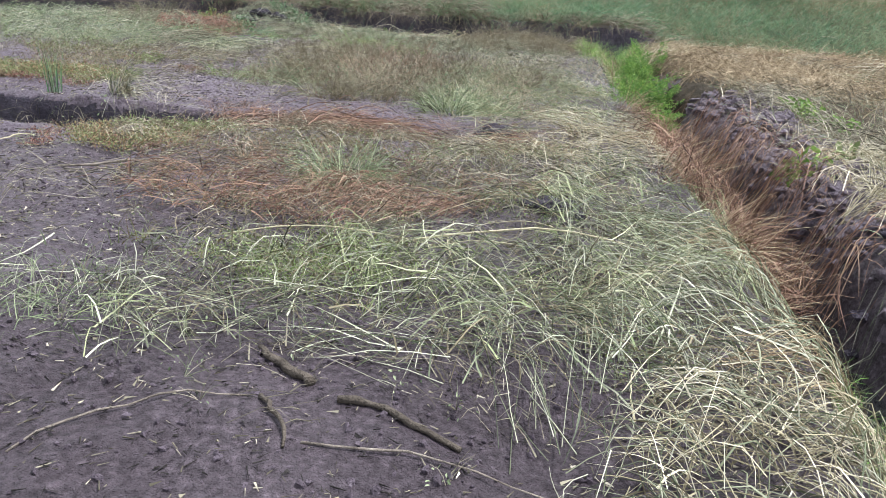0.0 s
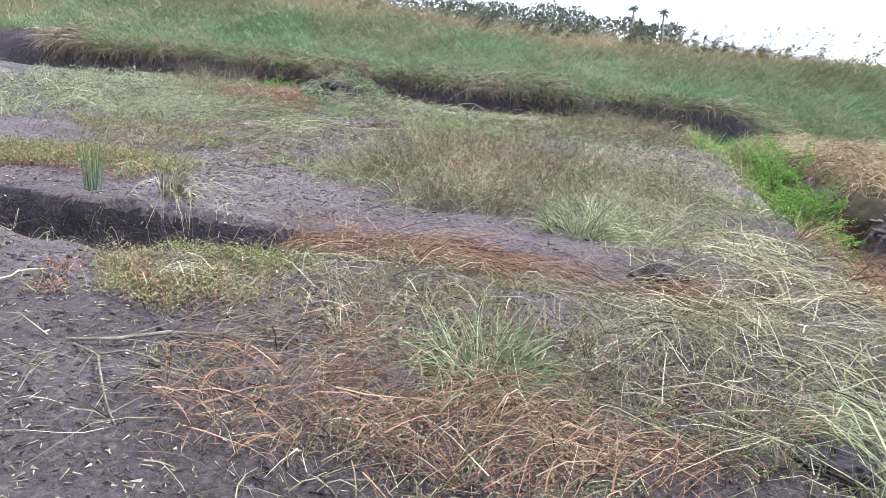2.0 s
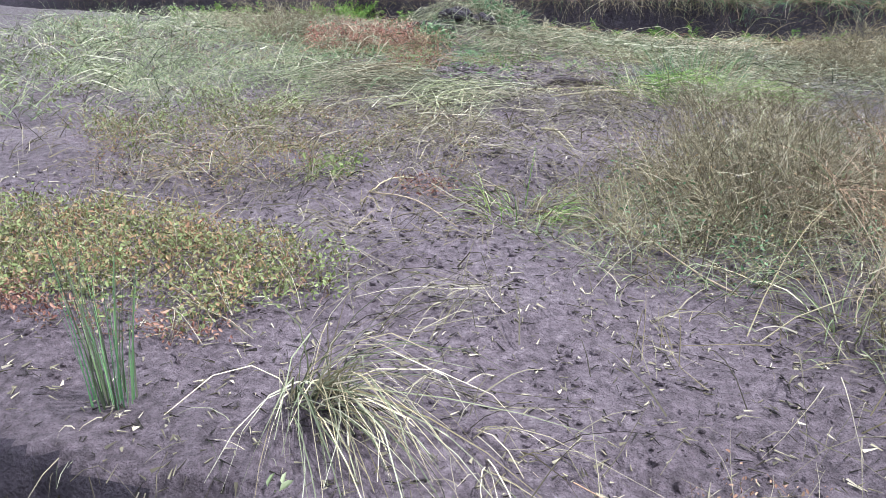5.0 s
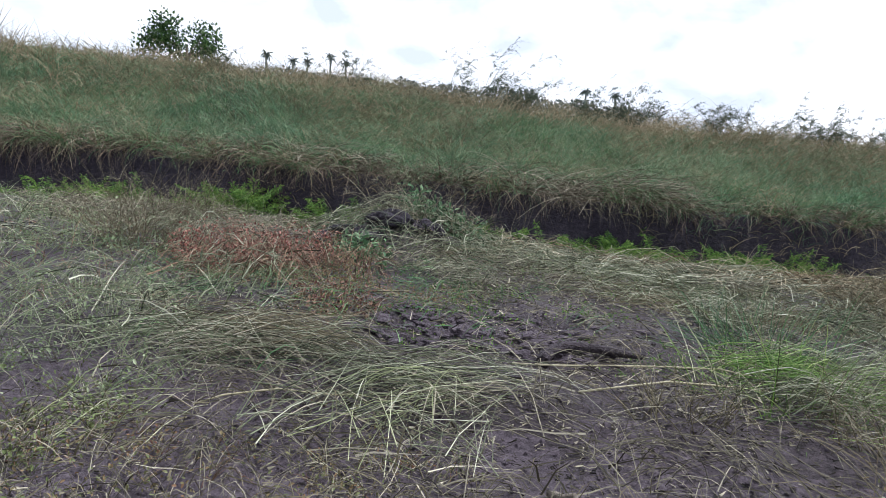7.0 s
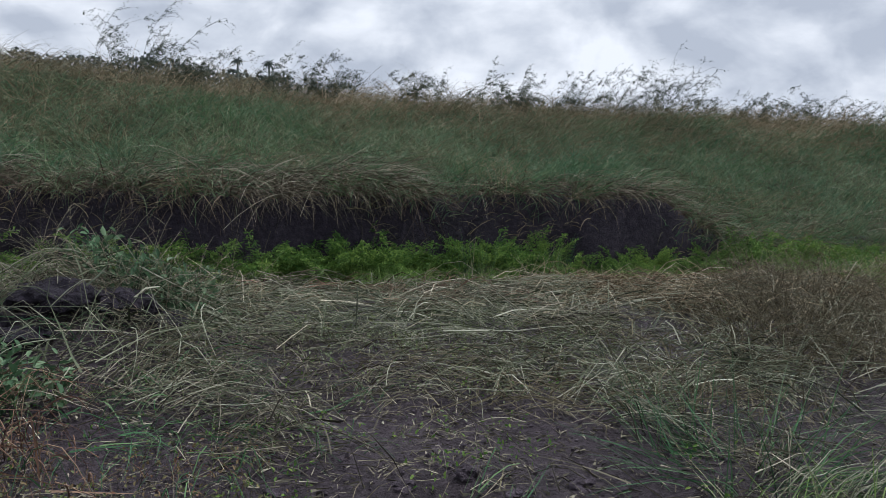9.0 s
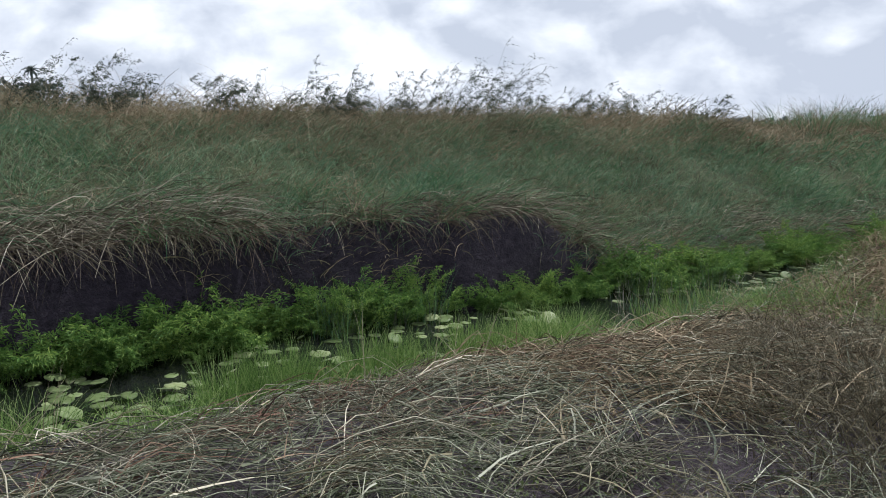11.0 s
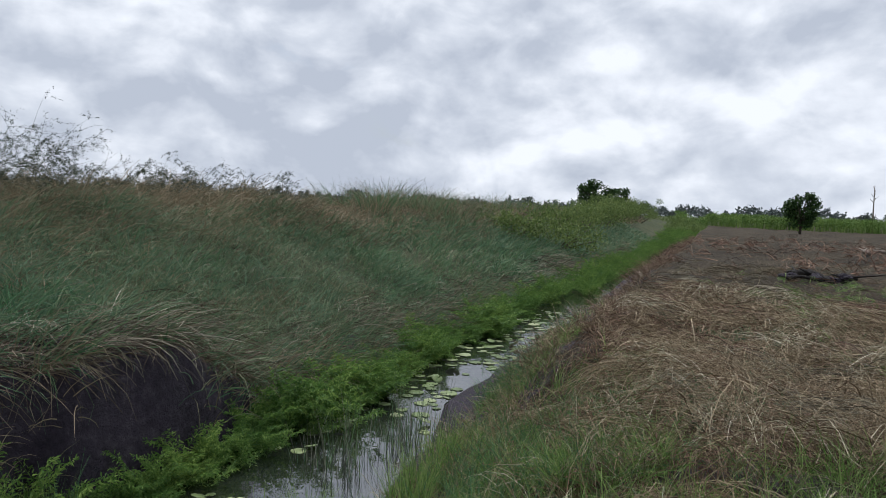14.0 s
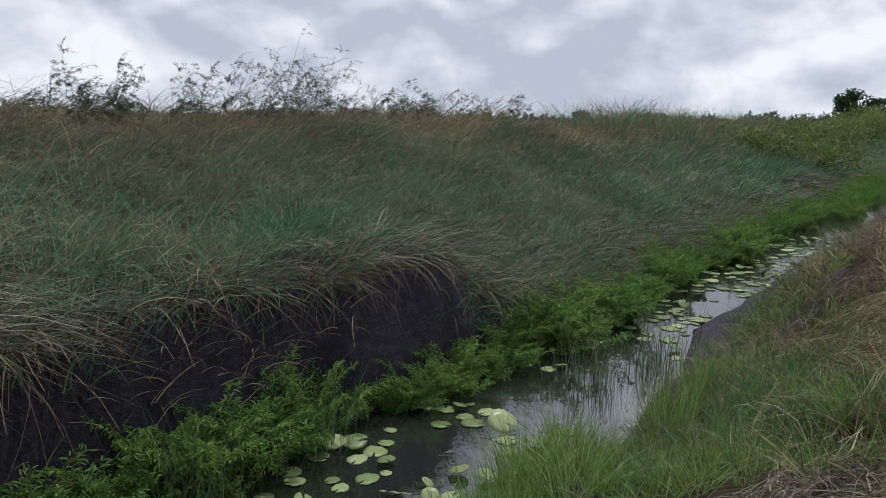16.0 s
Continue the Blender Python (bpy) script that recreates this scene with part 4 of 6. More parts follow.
straw_mat("cut_grass", "grey-green cut grass lying along the furrow edge", 1.3, 3.2, 0.5, 1.0, 620, 155, 60, (0.2, 0.55), SHEAF, seed=2, width=0.005, lift=(0.01, 0.1), curl=0.35, bundle=6)
straw_mat("cut_grass", "long pale cut stalks along the furrow edge", 1.2, 3.9, 0.5, 1.2, 300, 140, 60, (0.25, 0.65), GREENSTRAW, seed=2, width=0.0045, lift=(0.01, 0.11), curl=0.35, bundle=6)
straw_mat("cut_grass", "tangled pale green cut stalks on dark soil", 0.4, 3.0, 0.95, 0.42, 230, 165, 90, (0.15, 0.5), GREENSTRAW, seed=3, width=0.0045, lift=(0.01, 0.12), curl=0.4, bundle=2)
straw_mat("cut_grass", "tangled grey-green stalks on dark soil", 0.2, 2.95, 1.1, 0.55, 520, 20, 90, (0.12, 0.45), SHEAF, seed=3, width=0.0045, lift=(0.01, 0.1), curl=0.45, bundle=2)
straw_mat("cut_grass", "olive-brown broken stems on dark soil", 0.1, 3.0, 1.1, 0.6, 520, 20, 90, (0.08, 0.35), DEADWEED, seed=205, width=0.0045, lift=(0.005, 0.07), curl=0.45, bundle=2)
straw_mat("cut_grass", "loose curved stalks reaching over bare soil", 0.35, 2.42, 0.8, 0.16, 30, 174, 16, (0.35, 0.75), SHEAF, seed=203, width=0.0045, lift=(0.005, 0.03), curl=0.6, bundle=2)
straw_mat("cut_grass", "thin scatter of cut stalks on bare soil", -0.8, 2.5, 0.65, 0.3, 230, 160, 90, (0.1, 0.4), SHEAF, seed=4, width=0.004, curl=0.5, bundle=2)
straw_mat("cut_grass", "pale stalks splayed over dark soil", -0.45, 2.45, 0.25, 0.25, 18, 80, 60, (0.25, 0.5), GREENSTRAW, seed=204, width=0.0045, lift=(0.02, 0.08), curl=0.3, bundle=2)
rough_grass("rough_grass", "grey-green leafy grass on wet soil", -1.0, 2.55, 0.45, 0.25, 500, 0.13, PALE, 0.004, seed=206, ragged=1.0, lean=0.8)
straw_mat("cut_grass", "dry cut grass strewn along the furrow edge", 1.15, 6.2, 0.5, 1.3, 480, 135, 75, (0.3, 0.8), STRAW, seed=5, width=0.0042, curl=0.5, bundle=4)
straw_mat("cut_grass", "sparse dry stalks over weeds", 0.0, 4.7, 1.0, 0.9, 420, 150, 80, (0.2, 0.6), GREYSTRAW, seed=6, width=0.0045, curl=0.7, bundle=3)
straw_mat("cut_grass", "pale green mown grass lying in swathes", 0.6, 8.3, 1.0, 1.6, 750, 160, 80, (0.2, 0.6), GREENSTRAW, seed=7)
straw_mat("cut_grass", "pale mown grass between the weeds and furrow", 0.7, 11.8, 1.1, 1.9, 800, 165, 85, (0.2, 0.6), GREYSTRAW, width=0.006, seed=8)
straw_mat("dry_grass", "dry grey-brown grass on the ground beyond the furrow", 4.1, 6.5, 1.25, 5.0, 3400, 100, 80, (0.2, 0.6), GREYSTRAW, width=0.006, seed=9, lift=(0.01, 0.16))
straw_mat("dry_grass", "dry brown grass on the ground beyond the furrow", 6.8, 6.5, 2.2, 6.0, 3500, 90, 90, (0.2, 0.7), DEADWEED, width=0.009, seed=10, lift=(0.01, 0.2))
straw_mat("cut_grass", "scattered dry stalks on purple-brown soil", -2.6, 5.4, 1.8, 2.4, 520, 10, 90, (0.15, 0.45), GREYSTRAW, width=0.004, seed=11, ragged=0.2)
straw_mat("cut_grass", "scattered dry stalks between low weeds", -3.6, 9.5, 2.2, 2.4, 900, 0, 70, (0.15, 0.5), GREYSTRAW, width=0.004, seed=12, ragged=0.2)
straw_mat("soil_litter", "crumbs and bits of dead leaf on the soil", -0.6, 2.2, 2.6, 1.6, 4000, 0, 90, (0.008, 0.045), GREYSTRAW, width=0.006, lift=(0.002, 0.008), arch=0.004, ragged=0.1, category="litter", k=2, seed=13)
straw_mat("soil_litter", "crumbs and bits of dead leaf on trodden soil", -3.0, 6.6, 2.4, 4.6, 14000, 0, 90, (0.008, 0.05), GREYSTRAW, width=0.007, lift=(0.002, 0.008), arch=0.004, ragged=0.1, category="litter", k=2, seed=14)
straw_mat("soil_litter", "small dark roots and crumbs on bare soil", -1.8, 5.5, 3.4, 5.2, 12000, 0, 90, (0.01, 0.05), CHAR, width=0.007, lift=(0.002, 0.008), arch=0.004, ragged=0.1, category="litter", k=2, seed=15)

straw_mat("straw_bits", "short broken straw bits among cut grass", 0.5, 3.4, 1.6, 1.5, 2000, 150, 90, (0.04, 0.2), GREYSTRAW, width=0.0035, lift=(0.004, 0.04), arch=0.02, ragged=0.4, k=3, seed=88, bundle=2)
straw_mat("straw_bits", "short broken straw bits along the furrow", 1.1, 6.2, 0.9, 2.2, 1500, 150, 90, (0.04, 0.2), GREYSTRAW, width=0.004, lift=(0.004, 0.04), arch=0.02, ragged=0.4, k=3, seed=89, bundle=2)
rough_grass("rough_grass", "leafy yellow-green grass standing among cut stalks", -0.1, 3.1, 0.8, 0.4, 900, 0.16, LEAF, 0.004, seed=105, ragged=1.0, lean=0.7)
rough_grass("rough_grass", "leafy pale grass along the furrow edge", 1.2, 4.6, 0.5, 1.6, 900, 0.18, PALE, 0.004, seed=106, ragged=1.0, lean=0.7)
straw_mat("rust_weeds", "rust-red wilted weeds lying flat", -0.6, 4.05, 0.95, 0.38, 620, 10, 45, (0.15, 0.4), RUST, seed=16, lift=(0.01, 0.1), category="weeds", width=0.004)
straw_mat("rust_weeds", "rust-brown dead stems fallen across the trench", -1.15, 6.1, 0.85, 0.28, 760, -14, 45, (0.15, 0.6), RUST, seed=17, turn=-12, lift=(0.005, 0.1), category="weeds", width=0.0045, bundle=2, curl=0.6)
straw_mat("rust_weeds", "thick rust-brown stems fallen toward the mown grass", -0.75, 6.1, 0.6, 0.22, 160, -18, 16, (0.3, 0.8), RUST, seed=217, turn=-14, lift=(0.03, 0.12), category="weeds", width=0.006, bundle=3)
straw_mat("rust_weeds", "thin rust-brown stems beside a soil clod", 0.15, 6.1, 0.6, 0.22, 300, -5, 30, (0.2, 0.5), RUST, seed=18, category="weeds", width=0.004)
weed_patch("red_weeds", "red wilted leaves among cut stalks", -0.3, 4.05, 0.75, 0.3, 1700, 0.0158, 0.09, WILT, seed=19)
weed_patch("red_weeds", "red leaves in a creeping weed patch", -2.05, 5.0, 0.45, 0.32, 420, 0.02, 0.08, WILT, seed=219, ragged=1.2)
weed_patch("red_weeds", "red-leaved weed at the edge of bare soil", -2.44, 4.62, 0.14, 0.1, 110, 0.019, 0.06, WILT, seed=220)
weed_patch("red_weeds", "red-leaved weed beside the trench lip", -3.65, 5.25, 0.16, 0.07, 130, 0.02, 0.08, WILT, seed=221)
weed_patch("trench_weeds", "scattered star-shaped pale weeds in the wet trench", -3.5, 5.95, 0.9, 0.3, 420, 0.03, 0.03, PALE, seed=222, clump=0.025, ragged=1.2)
weed_patch("olive_weeds", "olive and rust leaf litter between wilted weeds", -0.5, 4.6, 1.1, 0.8, 3000, 0.018, 0.07, OLIVE, seed=230, ragged=1.0, stems=0.25)
weed_patch("olive_weeds", "dull green weeds between wilted weeds", 0.2, 5.1, 0.8, 0.9, 1500, 0.018, 0.08, LEAF, seed=231, ragged=1.2, stems=0.25)
straw_mat("cut_grass", "brown broken stems between low weeds", -0.4, 4.7, 1.2, 1.0, 900, 20, 90, (0.1, 0.45), DEADWEED, seed=232, width=0.004, lift=(0.005, 0.07), curl=0.6, bundle=2)
straw_mat("rust_weeds", "rust-brown broken stems between low weeds", -0.5, 4.3, 1.1, 0.6, 500, 0, 90, (0.1, 0.4), RUST, seed=233, width=0.004, lift=(0.005, 0.08), curl=0.6, bundle=2, category="weeds")
weed_patch("red_weeds", "small red-leaved weed on bare soil", -2.6, 4.85, 0.1, 0.07, 90, 0.02, 0.06, WILT, seed=20)
weed_patch("red_weeds", "rust-brown leaves over the trench end", -1.3, 6.2, 0.85, 0.3, 2720, 0.0144, 0.12, RUST, turn=-12, seed=21)
weed_patch("green_weeds", "leafy yellow-green weeds among cut stalks", -0.2, 3.1, 0.55, 0.35, 1100, 0.0202, 0.12, LEAF, seed=22, stem_mat=GRASS)
weed_patch("green_weeds", "grey-green leafy herb on open soil", -0.35, 4.7, 0.5, 0.35, 320, 0.02, 0.2, PALE, seed=23, stem_mat=GREENSTRAW, stems=0.12)
weed_patch("olive_weeds", "yellowish low weeds on dark soil", -2.1, 5.3, 0.55, 0.22, 1520, 0.0158, 0.07, OLIVE, seed=24)
weed_patch("olive_weeds", "olive and red creeping weeds on bare soil", -2.1, 5.0, 0.5, 0.36, 2200, 0.021, 0.09, OLIVE, seed=25, ragged=1.1)
weed_patch("green_weeds", "yellow-green creeping weeds before the trench", -1.9, 5.5, 0.5, 0.2, 1700, 0.021, 0.1, LEAF, seed=26, ragged=1.1)
weed_patch("olive_weeds", "small olive weed patch on soil", -3.5, 5.05, 0.3, 0.25, 900, 0.021, 0.08, OLIVE, seed=27)
weed_patch("green_weeds", "green weeds at the lip of the trench", -4.2, 5.6, 0.4, 0.28, 1300, 0.023, 0.1, LEAF, seed=28)
weed_patch("olive_weeds", "olive weeds in a shallow hollow", -1.05, 5.35, 0.36, 0.2, 700, 0.021, 0.07, OLIVE, seed=29, ragged=1.1)
weed_patch("trench_weeds", "pale star-shaped weeds in the wet trench bottom", -2.65, 5.92, 0.5, 0.14, 620, 0.022, 0.06, LEAF, seed=30, clump=0.03, ragged=1.1)
weed_patch("green_weeds", "thick yellow-green creeping weeds behind the trench", -4.4, 7.35, 0.95, 0.48, 4600, 0.0235, 0.11, LEAF, seed=31, clump=0.045, ragged=0.8)
weed_patch("olive_weeds", "red-brown leaves among creeping weeds", -4.35, 7.33, 0.92, 0.46, 4800, 0.0235, 0.12, OLIVE, seed=32)
weed_patch("red_weeds", "reddish fringe of a creeping weed patch", -4.4, 6.9, 0.85, 0.08, 900, 0.02, 0.07, WILT, seed=32)
weed_patch("olive_weeds", "mixed low weeds on soft soil", -4.7, 8.9, 0.7, 0.6, 2080, 0.0173, 0.1, OLIVE, seed=33)
weed_patch("green_weeds", "pale green knee-high weeds", -5.5, 10.8, 0.95, 1.0, 900, 0.026, 0.2, PALE, seed=34, ragged=0.8, stem_mat=GREENSTRAW, stems=0.3)
weed_patch("green_weeds", "rough green weeds on the open ground", -7.2, 9.4, 1.4, 1.8, 1300, 0.03, 0.25, LEAF, seed=35, stem_mat=GREENSTRAW)
weed_patch("green_weeds", "pale rough weeds toward the ditch", -7.4, 12.8, 1.5, 1.4, 1400, 0.03, 0.3, PALE, seed=36, stem_mat=GREENSTRAW)
weed_patch("green_weeds", "broad-leaved weeds on the furrow side", 2.42, 5.35, 0.12, 0.16, 70, 0.075, 0.2, BUSHLEAF, seed=37, stem_mat=GRASS)
weed_patch("green_weeds", "broad yellow-green leaves on furrow spoil", 2.85, 5.6, 0.1, 0.12, 50, 0.07, 0.14, LEAF, seed=237, stem_mat=GRASS)
weed_patch("green_weeds", "small green weeds rooted in the furrow", 1.95, 2.6, 0.18, 0.6, 700, 0.02, 0.14, LEAF, seed=38, stem_mat=GRASS)
weed_patch("green_weeds", "leafy dark weeds on dry ground", 3.6, 8.2, 0.35, 0.3, 260, 0.06, 0.2, BUSHLEAF, seed=39, stem_mat=GRASS)
for _k in range(46):
    _y = rng.uniform(3.9, 8.6)
    grass_tuft("dead_grass_tuft", "rust-tan dead grass on the furrow side", 1.88 + rng.normal(0, 0.16), _y, 60, 0.14, 0.5, 0.7, 0.8, [RUST, TAN], 0.005, -40, 0.9, "grass")

grass_tuft("reed_clump", "slim dark green reeds at the trench edge", -3.6, 6.56, 46, 0.06, 0.6, 0.07, 0.12, [GREYLEAF, BANKGREEN], 0.005, category="reeds")
grass_tuft("grass_tuft", "pale grass arching over the trench", -3.08, 6.72, 170, 0.09, 0.85, 0.85, 1.6, [SHEAF, STRAW], 0.005, -42, 0.35)
grass_tuft("grass_tuft", "dead grass bent over the trench edge", -2.6, 6.62, 30, 0.1, 0.5, 1.0, 1.2, [STRAW], 0.004, -60, 0.5)
grass_tuft("grass_tuft", "blue-green grass tuft on mown ground", -0.1, 7.3, 340, 0.26, 0.46, 0.9, 1.0, [PALE, GREENSTRAW], 0.008)
grass_tuft("grass_tuft", "pale grass tuft among dead twigs", 0.1, 7.8, 160, 0.25, 0.5, 0.9, 1.0, [GREENSTRAW], 0.008)
grass_tuft("grass_tuft", "fresh green grass flattened outward on mud", -2.75, 8.42, 340, 0.2, 0.34, 1.35, 1.2, [GRASS, DEADWEED], 0.0045)
grass_tuft("grass_tuft", "green cut grass flattened beside bare soil", -1.95, 11.1, 560, 0.42, 0.5, 1.5, 0.3, [GRASS, GREENSTRAW], 0.006)
grass_tuft("grass_tuft", "dark green grass flattened on the ground", -1.8, 12.0, 420, 0.4, 0.5, 1.5, 0.35, [BANKGREEN, HERB], 0.006)
grass_tuft("grass_tuft", "blue-green grass tuft arching on open soil", -0.45, 4.62, 420, 0.14, 0.42, 0.75, 1.0, [PALE, PALE], 0.0075)
grass_tuft("grass_tuft", "tan dead grass tussock", -1.05, 6.0, 150, 0.12, 0.3, 1.0, 1.1, [STRAW, TAN], 0.005)
grass_tuft("grass_tuft", "small tan tussock beside weeds", -0.95, 5.85, 90, 0.1, 0.25, 1.0, 1.0, [STRAW], 0.005)

for _x, _y, _r, _t, _n, _l in ((-1.75, 8.7, 0.45, 0.42, 150, "olive-brown twiggy weed thicket"), (-1.1, 9.2, 0.5, 0.5, 150, "brown twiggy dead bush"), (-1.6, 9.9, 0.5, 0.5, 150, "brown dead weeds on mown ground"),
                               (-0.6, 9.9, 0.5, 0.5, 130, "grey-brown tangled dead weeds"), (-2.2, 8.2, 0.3, 0.3, 70, "low brown twigs over soil"), (-0.4, 8.9, 0.4, 0.4, 110, "pale brown dead weeds"),
                               (-1.0, 7.6, 0.4, 0.3, 90, "thin brown twigs on mown ground"), (-2.5, 10.6, 0.25, 0.3, 50, "thin dead stems on bare soil"), (0.3, 13.9, 0.75, 0.42, 330, "large brown mound of dead weeds"),
                               (0.75, 13.3, 0.5, 0.35, 160, "brown tangled dead weeds"), (-0.2, 13.1, 0.5, 0.3, 130, "brown tangled dead weeds by the ridge"), (-6.6, 14.6, 0.6, 0.45, 170, "rust-brown dead bush near the ditch"), (-6.2, 13.1, 0.4, 0.6, 170, "rust-brown dead bush among rough weeds")):
    dead_bush(_l, _x, _y, _r, _t, _n, DEADWEED)

# ---------------------------------------------------------------- middle ground towards the ditch
rng = np.random.default_rng(35)
straw_mat("cut_grass", "long cut stalks lying side by side on soil", -3.5, 10.5, 1.15, 0.5, 190, 172, 30, (0.25, 0.8), GREYSTRAW, seed=41, width=0.005)
straw_mat("cut_grass", "loose cut stalks on purple soil", -3.7, 9.5, 0.9, 0.6, 200, 20, 70, (0.15, 0.5), GREYSTRAW, seed=42)
straw_mat("cut_grass", "cut stalks strewn around dark soil lumps", -2.9, 12.6, 1.2, 0.7, 150, 160, 50, (0.25, 0.6), GREYSTRAW, seed=43)
straw_mat("cut_grass", "dry stalks by green grass", -1.5, 11.6, 0.7, 0.8, 420, 150, 55, (0.2, 0.6), GREYSTRAW, seed=44)
straw_mat("dry_grass", "grey-brown straw heaped on the ditch ridge", -2.6, 14.7, 1.9, 0.95, 1300, 10, 90, (0.25, 0.75), SHEAF, seed=45, width=0.007, bundle=3, lift=(0.005, 0.1), arch=0.06, curl=0.8)
straw_mat("dry_grass", "brown straw heaped on a ridge mound", 0.1, 14.6, 1.2, 1.1, 2200, 20, 90, (0.25, 0.7), TAN, seed=46, width=0.007, bundle=3, lift=(0.005, 0.11), arch=0.06, curl=0.8)
straw_mat("dry_grass", "grey straw on the ditch ridge", -6.4, 14.6, 1.9, 0.9, 2600, 0, 70, (0.25, 0.6), GREYSTRAW, seed=47, lift=(0.005, 0.09), arch=0.06)
straw_mat("dry_grass", "reddish brown straw at the crest edge", -0.8, 15.8, 1.9, 0.5, 1800, -30, 55, (0.2, 0.6), GREYSTRAW, seed=48, lift=(0.005, 0.07), arch=0.05)
straw_mat("cut_grass", "green and pale stalks on weedy soil", -3.6, 13.3, 0.9, 0.6, 450, 0, 70, (0.2, 0.5), GREYSTRAW, seed=49, lift=(0.01, 0.1))
straw_mat("cut_grass", "grey-green stalks tangled below the ridge", -1.5, 13.1, 1.1, 0.5, 620, 10, 90, (0.15, 0.55), SHEAF, seed=280, width=0.006, lift=(0.005, 0.1), curl=0.5, bundle=2)
straw_mat("cut_grass", "olive-brown stems tangled below the ridge", -1.5, 13.0, 1.3, 0.7, 900, 10, 90, (0.1, 0.5), DEADWEED, seed=281, width=0.006, lift=(0.005, 0.08), curl=0.5, bundle=2)
straw_mat("dry_grass", "bleached straw lying over the ridge", -1.2, 14.8, 3.0, 1.0, 420, 10, 90, (0.3, 0.9), STRAW, seed=56, width=0.007, lift=(0.03, 0.13), arch=0.08, bundle=2, curl=0.9)
straw_mat("dry_grass", "rust-brown straw lying over the ridge", -0.6, 15.2, 2.4, 0.8, 700, 10, 75, (0.2, 0.6), RUST, seed=57, width=0.006, lift=(0.01, 0.11), arch=0.06)
straw_mat("dry_grass", "grey-brown straw beside the weed mound", -0.5, 12.7, 1.3, 1.0, 700, 20, 75, (0.2, 0.6), SHEAF, seed=58, width=0.0055, lift=(0.005, 0.1), arch=0.06)
rough_grass("rough_grass", "thin brown weeds over the ridge mound", 0.3, 13.5, 1.2, 0.9, 900, 0.32, DEADWEED, 0.004, seed=102, lean=0.8)
rough_grass("rough_grass", "thin grey weeds over the ridge", -1.6, 14.4, 1.6, 0.7, 900, 0.22, SHEAF, 0.004, seed=103, lean=0.9)
for _k in range(12):
    dead_bush("brown tangled dead weeds on the ridge", rng.uniform(-0.6, 1.2), rng.uniform(12.6, 14.5), rng.uniform(0.3, 0.5), rng.uniform(0.28, 0.44), 90, DEADWEED)
weed_patch("red_weeds", "rusty red wilted bush on weedy ground", -5.1, 12.8, 0.55, 0.42, 2400, 0.027, 0.33, RED, seed=50)
dead_bush("rust-brown twigs of a wilted bush", -5.2, 12.85, 0.5, 0.34, 130, RUST)
dead_bush("rust-brown bent twigs on weedy ground", -4.75, 12.75, 0.4, 0.26, 90, RUST)
straw_mat("rust_weeds", "rusty fallen twigs round a wilted bush", -4.9, 12.55, 0.75, 0.5, 450, -10, 70, (0.12, 0.4), RUST, seed=151, width=0.006, lift=(0.005, 0.14), arch=0.08, category="weeds")
weed_patch("red_weeds", "small rusty wilted weeds", -4.25, 11.75, 0.25, 0.2, 260, 0.027, 0.12, WILT, seed=51)
weed_patch("green_weeds", "dark green leafy weed beside red bush", -4.42, 13.1, 0.22, 0.2, 420, 0.05, 0.22, HERB, seed=52, stem_mat=GRASS)
weed_patch("green_weeds", "blue-green leafy weed on a soil heap", -3.95, 14.3, 0.36, 0.32, 1300, 0.05, 0.34, HERB, seed=53, stem_mat=GREENSTRAW, stems=0.3)
rough_grass("rough_grass", "pale bent stems over a leafy heap", -4.0, 14.25, 0.5, 0.35, 260, 0.5, SHEAF, 0.006, seed=253, lean=0.9)
weed_patch("green_weeds", "low weeds and leaf litter on soil", -4.3, 12.2, 0.9, 0.5, 1760, 0.0187, 0.1, OLIVE, seed=54)
weed_patch("green_weeds", "pale leafy weeds on the ridge", -4.6, 14.8, 0.8, 0.4, 700, 0.032, 0.16, PALE, seed=55, stem_mat=GREENSTRAW)
straw_mat("cut_grass", "grey-green cut stalks over leafy ridge weeds", -4.2, 14.0, 0.9, 0.7, 420, 0, 90, (0.25, 0.7), SHEAF, seed=255, width=0.007, lift=(0.05, 0.2), curl=0.7, bundle=2)
for _k in range(26):
    dead_bush(rng.choice(["pale brown dead weeds in a thicket", "olive-brown dead weeds in a thicket"]), rng.uniform(-1.9, 0.6), rng.uniform(7.2, 10.8), rng.uniform(0.25, 0.45), rng.uniform(0.25, 0.45), 70, DEADWEED if _k % 3 else TWIG)
for _x, _y in ((-1.7, 8.5), (-1.3, 8.9), (-1.0, 8.4), (-1.6, 9.3), (-0.8, 9.0), (-1.9, 8.9)):
    dead_bush("tall pinkish-brown dead weeds in a thicket", _x, _y, 0.4, rng.uniform(0.4, 0.55), 130, RUST if _x > -1.2 else DEADWEED)
dead_bush("dark dead stems on a soil heap", -4.25, 14.1, 0.4, 0.45, 60, GREYSTRAW)
dead_bush("dead stems piled over dark soil", -4.0, 14.2, 0.4, 0.42, 60, TWIG)
rough_grass("rough_grass", "thin stems over a soil heap", -4.2, 14.1, 0.6, 0.45, 350, 0.34, GREYSTRAW, 0.005, seed=107, lean=0.9)

